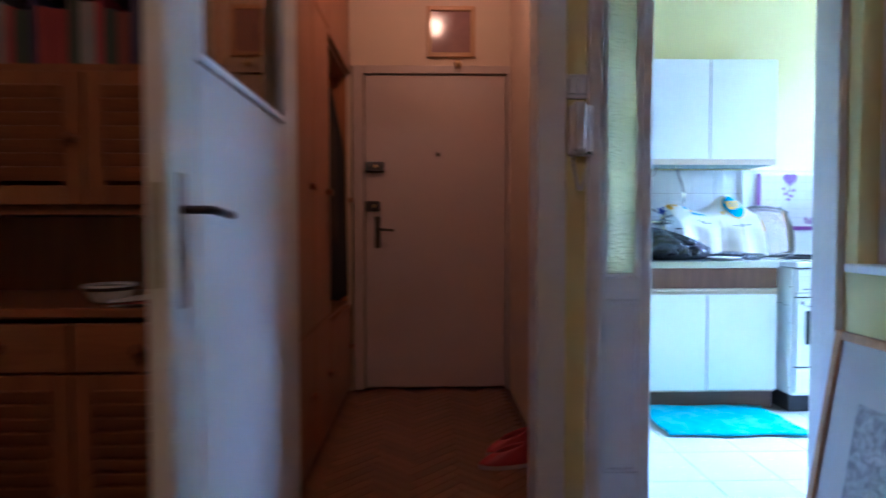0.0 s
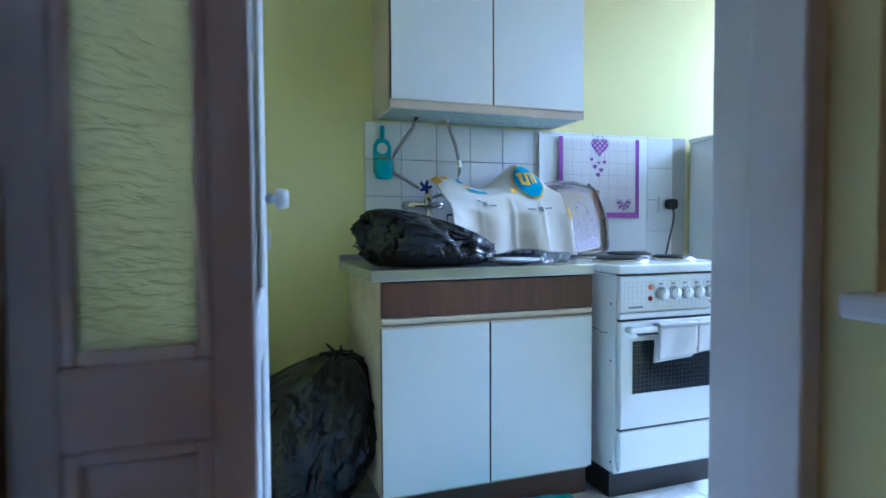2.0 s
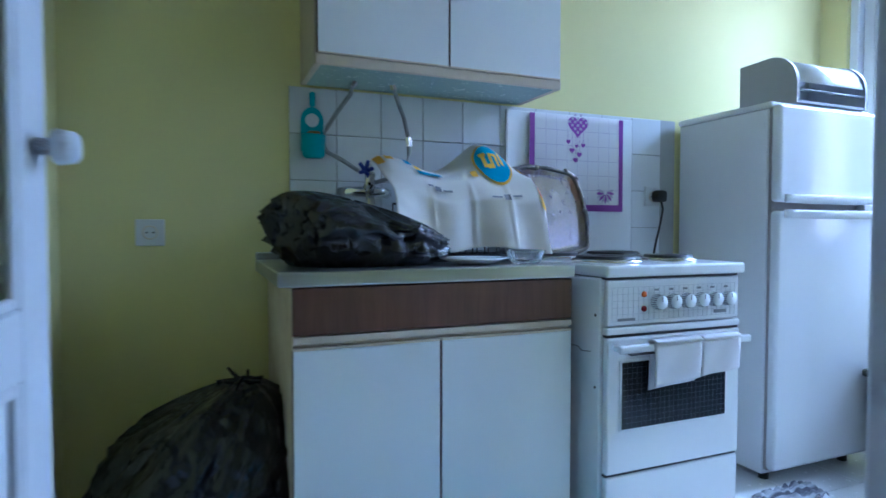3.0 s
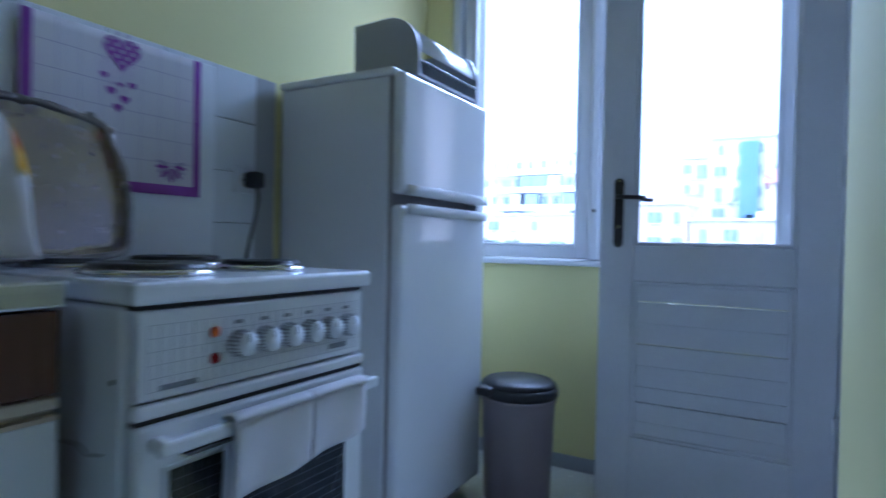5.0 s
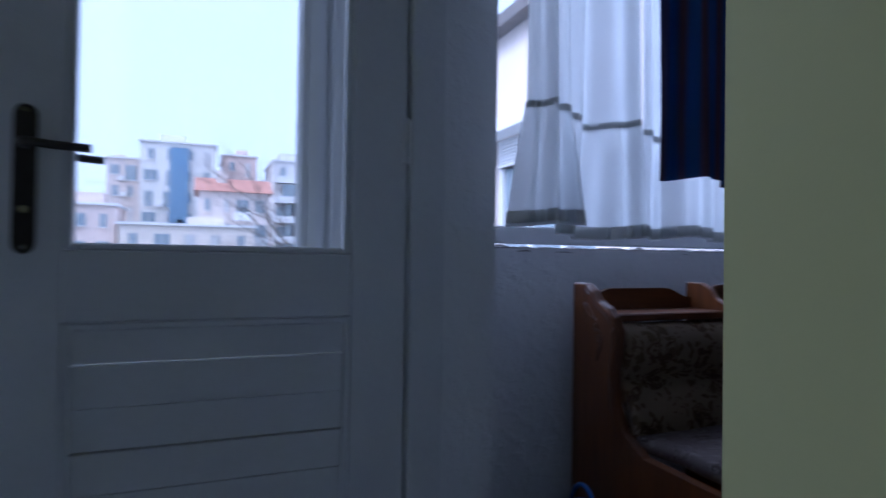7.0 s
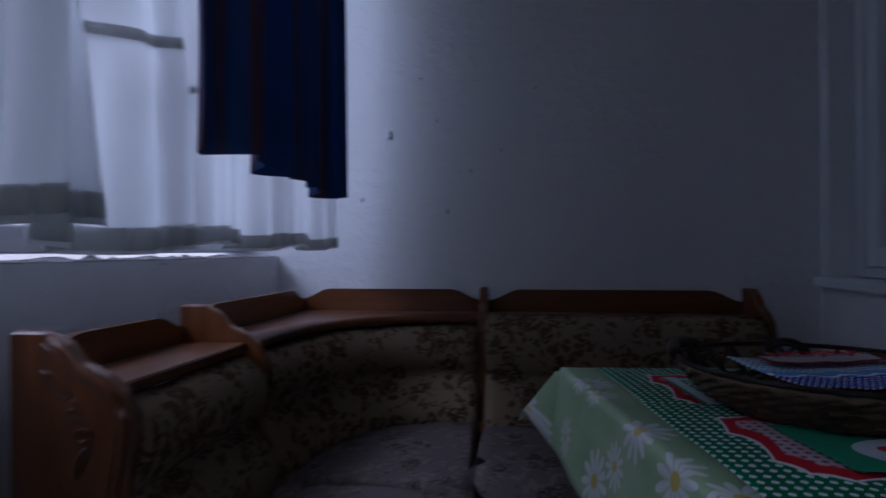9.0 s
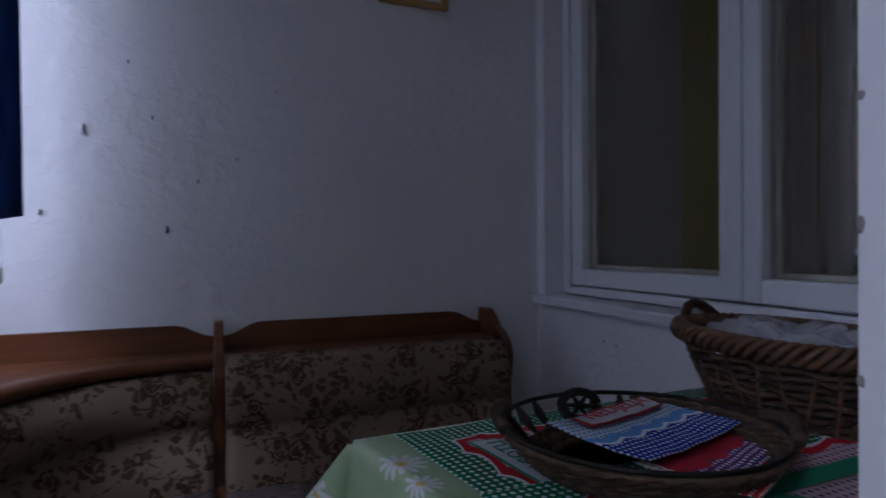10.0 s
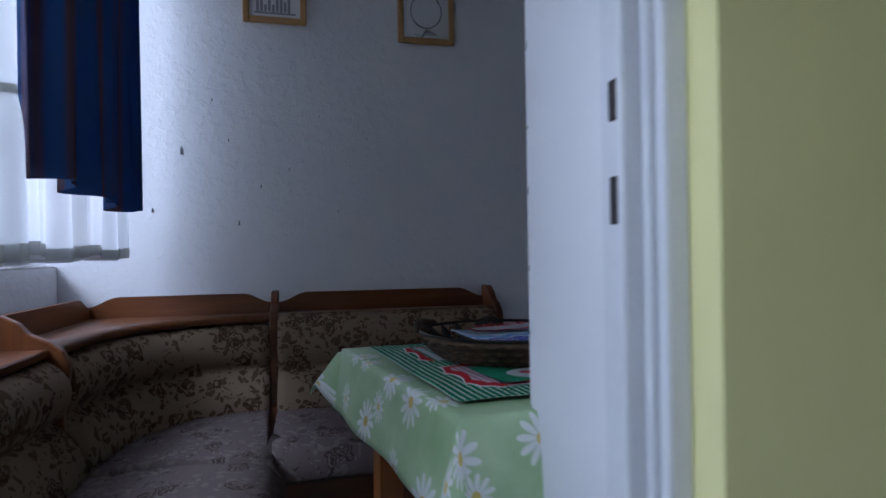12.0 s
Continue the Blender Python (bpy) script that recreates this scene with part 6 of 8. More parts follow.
# black rubbish bags
BAG, bnt, bbs = base("black_bin_bag", (0.008, 0.008, 0.010), 0.26)
bv = coords(bnt, (1, 1, 1))
bump(bnt, bbs, mth(bnt, "ADD", noise_tex(bnt, bv, 5, 1.5, 0.45, 2.6), mth(bnt, "MULTIPLY", noise_tex(bnt, coords(bnt, (26, 26, 7)), 1.0, 2, 0.5, 1.0), 0.22)), 0.7, 0.05)
def bag(name, c, rx, ry, h, lean_x, label, seed, tie):
    t = thing(name, c, label, "bag")
    bm = bmesh.new()
    def f(u, v):
        a = 2 * math.pi * u
        q = 2 * (0.12 + 0.88 * v) - 1
        prof = max(0.0, 1 - abs(q) ** (2.2 if tie else 3.2)) ** (0.72 if tie else 0.5) if v < 0.985 else 0.03
        k = noise.noise(Vector((math.cos(a) * 1.6 + seed, math.sin(a) * 1.6, v * 2.2)))
        wr = abs(noise.noise(Vector((math.cos(a) * 5 + seed, math.sin(a) * 5, v * 4)))) + 0.25 * abs(noise.noise(Vector((math.cos(a) * 11 + seed, math.sin(a) * 11, v * 7))))
        r = prof * (1 + 0.22 * k - 0.26 * wr)
        z = h * v ** 0.9 * (1.0 if tie else 1.0 - 0.32 * math.cos(a) * min(1.0, r))
        return Vector((c[0] + rx * r * math.cos(a) + lean_x * v * v, c[1] + ry * r * math.sin(a), c[2] + max(0.001, z + 0.012 * k)))
    grid(bm, 110, 54, f)
    bmesh.ops.remove_doubles(bm, verts=bm.verts, dist=0.0004)
    bmesh.ops.holes_fill(bm, edges=bm.edges[:])
    part("sack", bm, BAG, t)
    if tie:
        kb = bmesh.new()
        for k in range(7):
            a = 2 * math.pi * k / 7
            b0 = Vector((c[0] + lean_x * 0.95, c[1], c[2] + h * 0.97))
            tube(kb, [b0, b0 + Vector((0.03 * math.cos(a), 0.03 * math.sin(a), 0.012)), b0 + Vector((0.06 * math.cos(a + 0.3), 0.06 * math.sin(a + 0.3), 0.012 + 0.012 * (k % 3)))], lambda s: 0.008 - 0.004 * s, 6)
        part("knotted_neck", kb, BAG, t)
bag("rubbish_bag", (1.685, 3.70, 0.0), 0.275, 0.22, 0.545, 0.15, "full black rubbish bag on the floor beside the cabinet", 3.0, True)
bag("rubbish_bag", (2.145, 3.655, 0.838), 0.245, 0.165, 0.172, -0.03, "black rubbish bag lying on the sink top", 7.0, False)

# dishes on the sink top
CRYSTAL, cnt, cbs = base("cut_glass", (0.85, 0.88, 0.90), 0.05)
cbs.inputs["Transmission Weight"].default_value = 0.9
cbs.inputs["IOR"].default_value = 1.45
ash = bmesh.new()
lathe(ash, [(0.038, 0.0), (0.05, 0.012), (0.058, 0.036), (0.053, 0.038), (0.042, 0.016), (0.001, 0.012)], (2.60, 3.56, 0.839), 28)
for i, vtx in enumerate(ash.verts):
    if i % 2:
        d = Vector((vtx.co.x - 2.60, vtx.co.y - 3.56, 0))
        vtx.co -= d * 0.06
solid("ashtray", ash, CRYSTAL, "cut glass ashtray on the sink top", "ashtray")
solid("plate", smooth(lathe(bmesh.new(), [(0.045, 0.0), (0.055, 0.003), (0.095, 0.016), (0.094, 0.019), (0.055, 0.007), (0.001, 0.006)], (2.44, 3.575, 0.839), 40)), ENAMEL, "white china plate on the sink top", "plate")

# cyan bath mat, oven towels and crumpled rag
RUG, rnt, rbs = base("turquoise_pile_rug", (0.03, 0.42, 0.55), 1.0)
rv = coords(rnt)
rnt.links.new(mix(rnt, ramp(rnt, noise_tex(rnt, rv, 9, 5, 0.7), 0.35, 0.7), (0.05, 0.42, 0.55), (0.20, 0.60, 0.68)), rbs.inputs["Base Color"])
bump(rnt, rbs, mth(rnt, "ADD", noise_tex(rnt, rv, 300, 2), noise_tex(rnt, rv, 45, 3)), 0.9, 0.01)
rg = bmesh.new()
grid(rg, 60, 40, lambda u, v: Vector((1.915 + u * 0.695 + 0.006 * math.sin(v * 13), 3.03 + v * 0.455 + 0.008 * math.sin(u * 11) + 0.018 * (1 - u), 0.012 + 0.004 * noise.noise(Vector((u * 12, v * 9, 0))))))
thicken(rg, 0.011)
solid("bath_mat", rg, RUG, "turquoise pile mat on the tiled floor", "mat")
for x0, x1, zf, zb in ((2.868, 3.032, 0.516, 0.500), (3.036, 3.180, 0.530, 0.545)):
    ot = bmesh.new()
    def f(u, v):
        s = v * 2 - 1
        x = x0 + u * (x1 - x0) + 0.004 * math.sin(v * 5)
        if abs(s) < 0.12:
            a = s / 0.12 * math.pi / 2
            return Vector((x, SY - 0.044 - 0.012 * math.sin(-a) * 1.0, 0.628 + 0.004 * math.cos(a)))
        k = (abs(s) - 0.12) / 0.88
        zz = zf if s > 0 else zb
        side = -1 if s > 0 else 1
        y = SY - 0.044 + side * (0.012 + 0.008 * k + 0.004 * math.sin(u * 7 + k * 3)) if side < 0 else SY - 0.030 + 0.002 * math.sin(u * 5)
        return Vector((x, y, 0.628 - k * (0.628 - zz) + 0.012 * (u - 0.5) * k))
    grid(ot, 16, 34, f)
    thicken(ot, 0.004)
    solid("oven_towel", smooth(ot), TOWEL, "folded white towel hanging on the oven handle", "towel", "oven towels")
RAG = cloth_thin("grey_striped_rag", (0.45, 0.46, 0.48), 0.05, (0.15, 0.15, 0.17), (0.12, 0.12, 0.14))
rb = bmesh.new()
grid(rb, 40, 24, lambda u, v: Vector((3.50 + u * 0.26, 3.44 + v * 0.10, 0.004 + 0.028 * abs(noise.noise(Vector((u * 7, v * 5, 1)))) + 0.01 * math.sin(v * 3.1))))
thicken(rb, 0.003)
solid("floor_rag", smooth(rb), RAG, "crumpled striped rag at the fridge foot", "rag")
bs = thing("baseboard", (4.5, 3.3, 0), "grey painted baseboard under the kitchen window", "baseboard", kind="structure")
part("board", B(4.538, 2.48, 0.0, 4.549, 4.05, 0.055, bevel=0.002), worn("grey_skirting", (0.36, 0.37, 0.39), (0.25, 0.25, 0.27), 0.6), bs)

# ---- nook: curtains, pictures, table things ----
SHEER = cloth_thin("white_sheer_curtain", (0.95, 0.96, 0.97), 0.9)
BAND = cloth_thin("grey_curtain_band", (0.70, 0.70, 0.68), 0.5)
NAVY = cloth_thin("navy_striped_curtain", (0.06, 0.13, 0.30), 0.5, (0.03, 0.07, 0.16), (0.15, 0.09, 0.10))
def curtain(name, y0, y1, x, zb, zt, folds, amp, mat, label, group, flare=0.0, bands=(), seed=0.0, swing=0.0):
    t = thing(name, (x, (y0 + y1) / 2, zb), label, "curtain", group)
    def f(u, v):
        ruffle = 1.0 + flare * max(0.0, (1.22 - (zt - v * (zt - zb))) / 0.27)
        ph = u * folds * 2 * math.pi + seed
        tier = max(0.0, min(1.0, (1.20 - (zt - v * (zt - zb))) / 0.05)) if bands else 0.0
        yy = (y0 + y1) / 2 + (u - 0.5) * (y1 - y0) * ruffle + 0.012 * math.sin(ph * 0.5 + 2 * v)
        xx = x + amp * (0.5 + 0.7 * v) * math.sin(ph) + 0.5 * amp * math.sin(ph * 2.3 + 1.0 + 1.5 * v) - swing * v * v + tier * 0.35 * amp * math.sin(ph * 3.7 + 2.0)
        return Vector((xx, yy, zt - v * (zt - zb) + 0.006 * math.sin(ph * 0.7) * v))
    part("cloth", thicken(grid(bmesh.new(), int(folds * 34) + 12, 44, f), 0.0012), mat, t)
    for z0, z1 in bands:
        v0, v1 = (zt - z1) / (zt - zb), (zt - z0) / (zt - zb)
        for sgn in (1, -1):
            bm = bmesh.new()
            grid(bm, int(folds * 34) + 12, 3, lambda u, v: f(u, min(1.0, v0 + v * (v1 - v0))) + Vector((-0.003 * sgn + 0.0006, 0, 0)))
            part("band", bm, BAND, t, "grey-white hem band")
    return t


curtain("sheer_curtain", 2.155, 2.285, 4.20, 0.965, 2.52, 1.0, 0.024, SHEER, "white sheer curtain with ruffled hem", "sheer curtains", 0.62, ((0.972, 0.996), (1.198, 1.212)), 0.4)
curtain("sheer_curtain", 1.93, 2.145, 4.25, 0.945, 2.52, 1.4, 0.026, SHEER, "white sheer curtain with ruffled hem", "sheer curtains", 0.25, ((0.950, 0.976), (1.190, 1.204)), 1.7)
curtain("sheer_curtain", 1.50, 1.92, 4.31, 0.95, 2.52, 2.4, 0.022, SHEER, "white sheer curtain with ruffled hem", "sheer curtains", 0.05, ((0.955, 0.98), (1.19, 1.204)), 2.9)
curtain("sheer_curtain", 1.05, 1.49, 4.335, 0.95, 2.52, 2.6, 0.022, SHEER, "white sheer curtain with ruffled hem", "sheer curtains", 0.05, ((0.955, 0.98), (1.19, 1.204)), 0.9)
curtain("dark_curtain", 1.46, 1.915, 4.235, 1.085, 2.52, 2.6, 0.024, NAVY, "navy striped drape in front of the sheers", "dark drapes", 0.05, (), 0.0)
curtain("dark_curtain", 1.19, 1.45, 4.26, 1.075, 2.52, 1.8, 0.022, NAVY, "navy striped drape hanging lower beside the wall", "dark drapes", 0.0, (), 1.2)
cr = thing("curtain_rail", (4.24, 1.6, 2.53), "white double curtain rail under the ceiling", "curtain rail")
for x in (4.245, 4.325):
    part("bar", C((x, 0.935, 2.53), (x, 2.275, 2.53), 0.010, seg=10), GLOSSWHITE, cr)
for y in (1.0, 1.6, 2.2):
    part("bracket", B(4.28, y - 0.01, 2.54, 4.295, y + 0.01, 2.75), GLOSSWHITE, cr)
# curtain strips added between the inner window's casements, for the nook curtains' reflection
curtain("lace_curtain", 1.32, 1.40, 2.42, 0.93, 2.24, 2.0, 0.012, SHEER, "white curtain strip between the window casements, standing for reflected curtains", "lace curtains", 0.0)
curtain("lace_curtain", 1.425, 1.50, 2.42, 0.93, 2.24, 2.0, 0.012, SHEER, "white curtain strip between the window casements, standing for reflected curtains", "lace curtains", 0.0, (), 1.0)

def picture(x0, x1, z0, z1, seed, label):
    t = thing("framed_picture", ((x0 + x1) / 2, 0.93, z0), label, "picture", "pictures on the nook wall")
    w = 0.020
    fb = bmesh.new()
    for b in ((x0, 0.932, z0, x0 + w, 0.948, z1), (x1 - w, 0.932, z0, x1, 0.948, z1), (x0 + w, 0.932, z0, x1 - w, 0.948, z0 + w), (x0 + w, 0.932, z1 - w, x1 - w, 0.948, z1)):
        box(fb, *b, bevel=0.003)
    part("frame", fb, FRAMEWOOD, t)
    part("print", B(x0 + w, 0.933, z0 + w, x1 - w, 0.940, z1 - w), PAPER, t)
    r = random.Random(seed)
    ink = bmesh.new()
    cx = (x0 + x1) / 2
    if seed == 1:
        for k in range(9):
            a = cx - 0.05 + 0.0125 * k
            box(ink, a, 0.9405, z0 + 0.035 + 0.005 * r.random(), a + 0.009, 0.9418, z0 + 0.06 + 0.05 * r.random())
        box(ink, x0 + 0.035, 0.9405, z0 + 0.030, x1 - 0.035, 0.9415, z0 + 0.036)
    else:
        tube(ink, [(cx + 0.055 * math.sin(a), 0.9408, z0 + 0.115 + 0.06 * math.cos(a)) for a in [2 * math.pi * k / 30 for k in range(30)]], 0.0022, 5, True)
        for k in range(7):
            a = -0.9 + 0.3 * k
            tube(ink, [(cx, 0.9408, z0 + 0.05), (cx + 0.03 * math.sin(a), 0.9408, z0 + 0.04 - 0.004 * k % 3), (cx + 0.05 * math.sin(a), 0.9408, z0 + 0.033)], 0.0018, 5)
    part("drawing", ink, INK, t, "grey ink drawing")


picture(3.285, 3.487, 1.69, 1.97, 2, "light wood framed print of a white vessel")
picture(3.797, 4.0, 1.722, 2.0, 1, "light wood framed print of a grey house")

# flaked spots in the plaster, their shade put into a greyer colour
south_wall = bpy.data.objects["wall_nook_south"]
r = random.Random(5)
SHADOWFLAKE = worn("shadowed_flake", (0.60, 0.60, 0.62), (0.38, 0.38, 0.40), 0.9, 0, 20, 90, 0.6, 0.5)
for x, z, s in ((4.192, 1.291, 0.020), (4.02, 1.06, 0.012), (4.05, 1.33, 0.007), (3.86, 1.24, 0.006), (3.76, 1.42, 0.005), (4.28, 1.10, 0.010), (3.95, 1.18, 0.008), (3.60, 1.35, 0.005), (4.10, 1.46, 0.006), (3.70, 1.10, 0.005)):
    bm = bmesh.new()
    grid(bm, 6, 8, lambda u, v: Vector((x + (u - 0.5) * s * (0.5 - 0.3 * v), 0.9302 + 0.007 * u * math.sin(v * 2.8), z + (v - 0.5) * s * 1.3 + 0.2 * s * u)))
    thicken(bm, 0.0015)
    part("plaster_flake", smooth(bm), SHADOWFLAKE, south_wall)
MORTAR = worn("bare_grey_mortar", (0.30, 0.28, 0.26), (0.18, 0.17, 0.16), 0.95, 0, 30, 120, 0.6, 0.5)
north_wall = bpy.data.objects["wall_nook_north"]
for k in range(16):
    z = 0.35 + 0.095 * k + 0.03 * r.random()
    s = 0.003 + 0.006 * r.random()
    bm = bmesh.new()
    bmesh.ops.create_icosphere(bm, subdivisions=2, radius=1.0)
    for v in bm.verts:
        n = 1 + 0.35 * noise.noise(v.co * 2 + Vector((k, 0, 0)))
        v.co = Vector((3.5425 + v.co.x * 0.0010 * n, 2.2475 + v.co.y * 0.003 * n, z + v.co.z * s * n))
    part("bare_patch", smooth(bm), MORTAR, north_wall, "bare grey mortar patch")

west_wall = bpy.data.objects["wall_nook_west"]
for y, z in ((1.255, 0.770), (1.305, 0.766)):
    hole = C((2.984, y, z), (2.9862, y, z), 0.0045, 0.003, 10)
    part("nail_hole", hole, MORTAR, west_wall, "small nail hole with chipped plaster")

# woven place mat on the table
def tpz(p, z):
    return Vector((p.x, p.y, z))
MO = Vector((3.69, 1.735, 0))                      # its far corner
MU = Vector((-0.985, -0.06, 0)).normalized()
MV = Vector((-0.15, 0.988, 0)).normalized()
def mat_cloth(name, cols):
    m, nt, b = base(name, cols[0], 0.9, 0, 0.1)
    tc = nt.nodes.new("ShaderNodeTexCoord")
    sp = nt.nodes.new("ShaderNodeSeparateXYZ")
    nt.links.new(tc.outputs["UV"], sp.inputs[0])
    u, v = sp.outputs[0], sp.outputs[1]
    vo = nt.nodes.new("ShaderNodeTexVoronoi")
    vo.voronoi_dimensions = "2D"
    vo.inputs["Scale"].default_value = 95.0
    vo.inputs["Randomness"].default_value = 0.0
    nt.links.new(tc.outputs["UV"], vo.inputs["Vector"])
    dots = mth(nt, "LESS_THAN", vo.outputs["Distance"], 0.27)
    L, Wd = cols[4], cols[5]
    du = mth(nt, "MINIMUM", u, mth(nt, "SUBTRACT", L, u))
    dv = mth(nt, "MINIMUM", v, mth(nt, "SUBTRACT", Wd, v))
    scal = mth(nt, "MULTIPLY", mth(nt, "ABSOLUTE", mth(nt, "SINE", mth(nt, "MULTIPLY", mth(nt, "ADD", u, v), 42.0))), 0.012)
    d = mth(nt, "SUBTRACT", mth(nt, "MINIMUM", du, dv), scal)
    green = mix(nt, dots, cols[0], (0.72, 0.76, 0.72))
    pink = mix(nt, dots, cols[2], cols[3])
    inside = mth(nt, "GREATER_THAN", d, 0.062)
    trim = mth(nt, "GREATER_THAN", d, 0.046)
    whit = mth(nt, "GREATER_THAN", d, 0.042)
    c = mix(nt, whit, green, (0.75, 0.75, 0.75))
    c = mix(nt, trim, c, cols[1])
    c = mix(nt, inside, c, pink)
    nt.links.new(c, b.inputs["Base Color"])
    bump(nt, b, noise_tex(nt, tc.outputs["UV"], 700, 2), 0.2, 0.001)
    return m


ML, MW = 0.60, 0.46
MATCOLS = ((0.005, 0.16, 0.07), (0.52, 0.02, 0.03), (0.60, 0.40, 0.44), (0.10, 0.09, 0.12))
def mp(u, v, h=0.0):
    p = MO + MU * u + MV * v
    return Vector((p.x, p.y, 0.7615 + h + 0.0025 * (1 + noise.noise(Vector((u * 9, v * 9, 4))))))
pm = thing("place_mat", (3.4, 1.83, 0.761), "green and pink dotted cotton cloth with a printed weekday", "cloth", "cotton cloths on the table")
bm = bmesh.new()
grid(bm, 60, 26, lambda u, v: mp(u * ML, v * 0.24), lambda u, v: (u * ML, v * 0.24))
thicken(bm, 0.001)
part("cloth", bm, mat_cloth("green_red_dotted_cotton", (*MATCOLS, ML, 0.60)), pm)
pm2 = thing("place_mat", (3.4, 2.08, 0.764), "green and pink dotted cotton cloth overlapping another", "cloth", "cotton cloths on the table")
bm = bmesh.new()
grid(bm, 60, 30, lambda u, v: mp(u * ML - 0.012, 0.226 + v * 0.262, 0.0055 - 0.003 * v), lambda u, v: (u * ML, v * 0.262))
thicken(bm, 0.001)
part("cloth", bm, mat_cloth("green_red_dotted_cotton_overlap", (*MATCOLS, ML, 0.262)), pm2)
GREENINK = worn("print_green", (0.01, 0.24, 0.12), (0.008, 0.18, 0.09), 0.9)
GREYINK = worn("print_pale_grey", (0.55, 0.57, 0.60), (0.48, 0.5, 0.52), 0.9)
def on_mat(u0, v0, u1, v1, h, mat, nm="print", label="", parent=pm):
    b = bmesh.new()
    grid(b, 12, 12, lambda a, c: mp(u0 + a * (u1 - u0), v0 + c * (v1 - v0), h))
    part(nm, b, mat, parent, label)
on_mat(0.064, 0.075, 0.108, 0.222, 0.0018, GREENINK)
on_mat(0.068, 0.080, 0.104, 0.222, 0.0026, GREYINK)
on_mat(0.075, 0.315, 0.115, 0.435, 0.0078, GREENINK, parent=pm2)
on_mat(0.115, 0.33, 0.42, 0.36, 0.0078, GREENINK, parent=pm2)
def oval_on(fn, cu, cv, ru, rv, h, mat, parent, nm="print", label=""):
    b = bmesh.new()
    n = 30
    rings = [[b.verts.new(fn(cu + ru * k / 4 * math.cos(a), cv + rv * k / 4 * math.sin(a), h)) for a in [2 * math.pi * j / n for j in range(n)]] for k in range(5)]
    for A_, B_ in zip(rings, rings[1:]):
        for j in range(n):
            b.faces.new((A_[j], A_[(j + 1) % n], B_[(j + 1) % n], B_[j]))
    bmesh.ops.remove_doubles(b, verts=b.verts, dist=0.0002)
    part(nm, b, mat, parent, label)
oval_on(mp, 0.175, 0.395, 0.085, 0.055, 0.0086, GREENINK, pm2)
oval_on(mp, 0.175, 0.395, 0.070, 0.042, 0.0094, GREYINK, pm2)
REDPRINT = worn("print_crimson", (0.50, 0.02, 0.04), (0.3, 0.01, 0.02), 0.9)
for k in range(9):
    a = 2 * math.pi * k / 9
    oval_on(mp, 0.175 + 0.026 * math.cos(a) * (k % 2 + 0.5), 0.395 + 0.020 * math.sin(a), 0.012, 0.010, 0.0102, REDPRINT, pm2, "berry_print")


def lettering(text, size, mat, parent, m, label):
    """Flat letters of the built-in font, laid at the pose m."""
    cu = bpy.data.curves.new("lettering", "FONT")
    cu.body, cu.size, cu.extrude, cu.align_x = text, size, 0.0003, "LEFT"
    tmp = bpy.data.objects.new("lettering", cu)
    scene.collection.objects.link(tmp)
    me = bpy.data.meshes.new_from_object(tmp.evaluated_get(bpy.context.evaluated_depsgraph_get()))
    bpy.data.objects.remove(tmp)
    me.materials.clear()
    me.materials.append(mat)
    ob = new("lettering", me)
    ob.parent = parent
    ob.matrix_basis = Matrix.Translation(-world_at(parent)) @ m
    return tagged(ob, label)


o = mp(0.098, 0.098, 0.0045)
rot = Matrix((MV, MU * -1, Vector((0, 0, 1)))).transposed().to_4x4()
lettering("UTORAK", 0.030, GREENINK, pm, Matrix.Translation((o.x, o.y, o.z + 0.002)) @ rot, "green printed word")

# oval tray basket with an iron rim, and napkins
tbk = thing("wicker_tray", (3.495, 2.0, 0.765), "oval wicker tray with an iron rim on the table", "basket")
WICKER = worn("brown_rope_wicker", (0.085, 0.05, 0.026), (0.03, 0.017, 0.01), 0.8, 0, 30, 160, 0.9, 0.6, 0.004)
ROPE = worn("pale_seagrass_rope", (0.15, 0.095, 0.05), (0.06, 0.035, 0.02), 0.85, 0, 40, 200, 0.9, 0.6, 0.004)
IRON = worn("black_wrought_iron", (0.02, 0.018, 0.016), (0.05, 0.04, 0.03), 0.55, 0.6, 30, 120, 0.6, 0.3)
BC = Vector((3.472, 1.962, 0))
BA = Vector((-0.865, 0.50, 0)).normalized()
BB = Vector((0.50, 0.865, 0)).normalized()
RA, RB = 0.152, 0.142
def oval(a, k, z):
    p = BC + BA * (RA * k * math.cos(a)) + BB * (RB * k * math.sin(a))
    return Vector((p.x, p.y, z))
RIMZ = 0.817
tube_bm = bmesh.new()
tube(tube_bm, [oval(2 * math.pi * k / 60, 1.0, RIMZ) for k in range(60)], 0.0030, 8, True)
part("rim", smooth(tube_bm), IRON, tbk, "black iron rim")
rows, n = 13, 200
for i in range(rows):
    s = i / (rows - 1)
    k = 0.64 + 0.35 * s ** 0.75
    z = 0.7725 + (RIMZ - 0.7785) * s ** 1.4
    # the upper rows leave the side with the iron ornament open
    a0, a1 = (0.0, 2 * math.pi) if s < 0.42 else (1.53 * math.pi, 3.02 * math.pi)
    pts = []
    for j in range(n):
        a = a0 + (a1 - a0) * j / (n if s < 0.42 else n - 1)
        ph = a * 34 + i * math.pi
        pts.append(oval(a, k + 0.011 * math.sin(ph), z + 0.0014 * math.cos(ph)))
    wb = bmesh.new()
    tube(wb, pts, 0.0042, 6, s < 0.42)
    part("wicker_strand", smooth(wb), WICKER if i % 3 else ROPE, tbk)
bf = bmesh.new()
vs = [bf.verts.new(oval(2 * math.pi * j / 40, 0.66, 0.769)) for j in range(40)]
bf.faces.new(vs)
bmesh.ops.solidify(bf, geom=bf.faces[:], thickness=0.005)
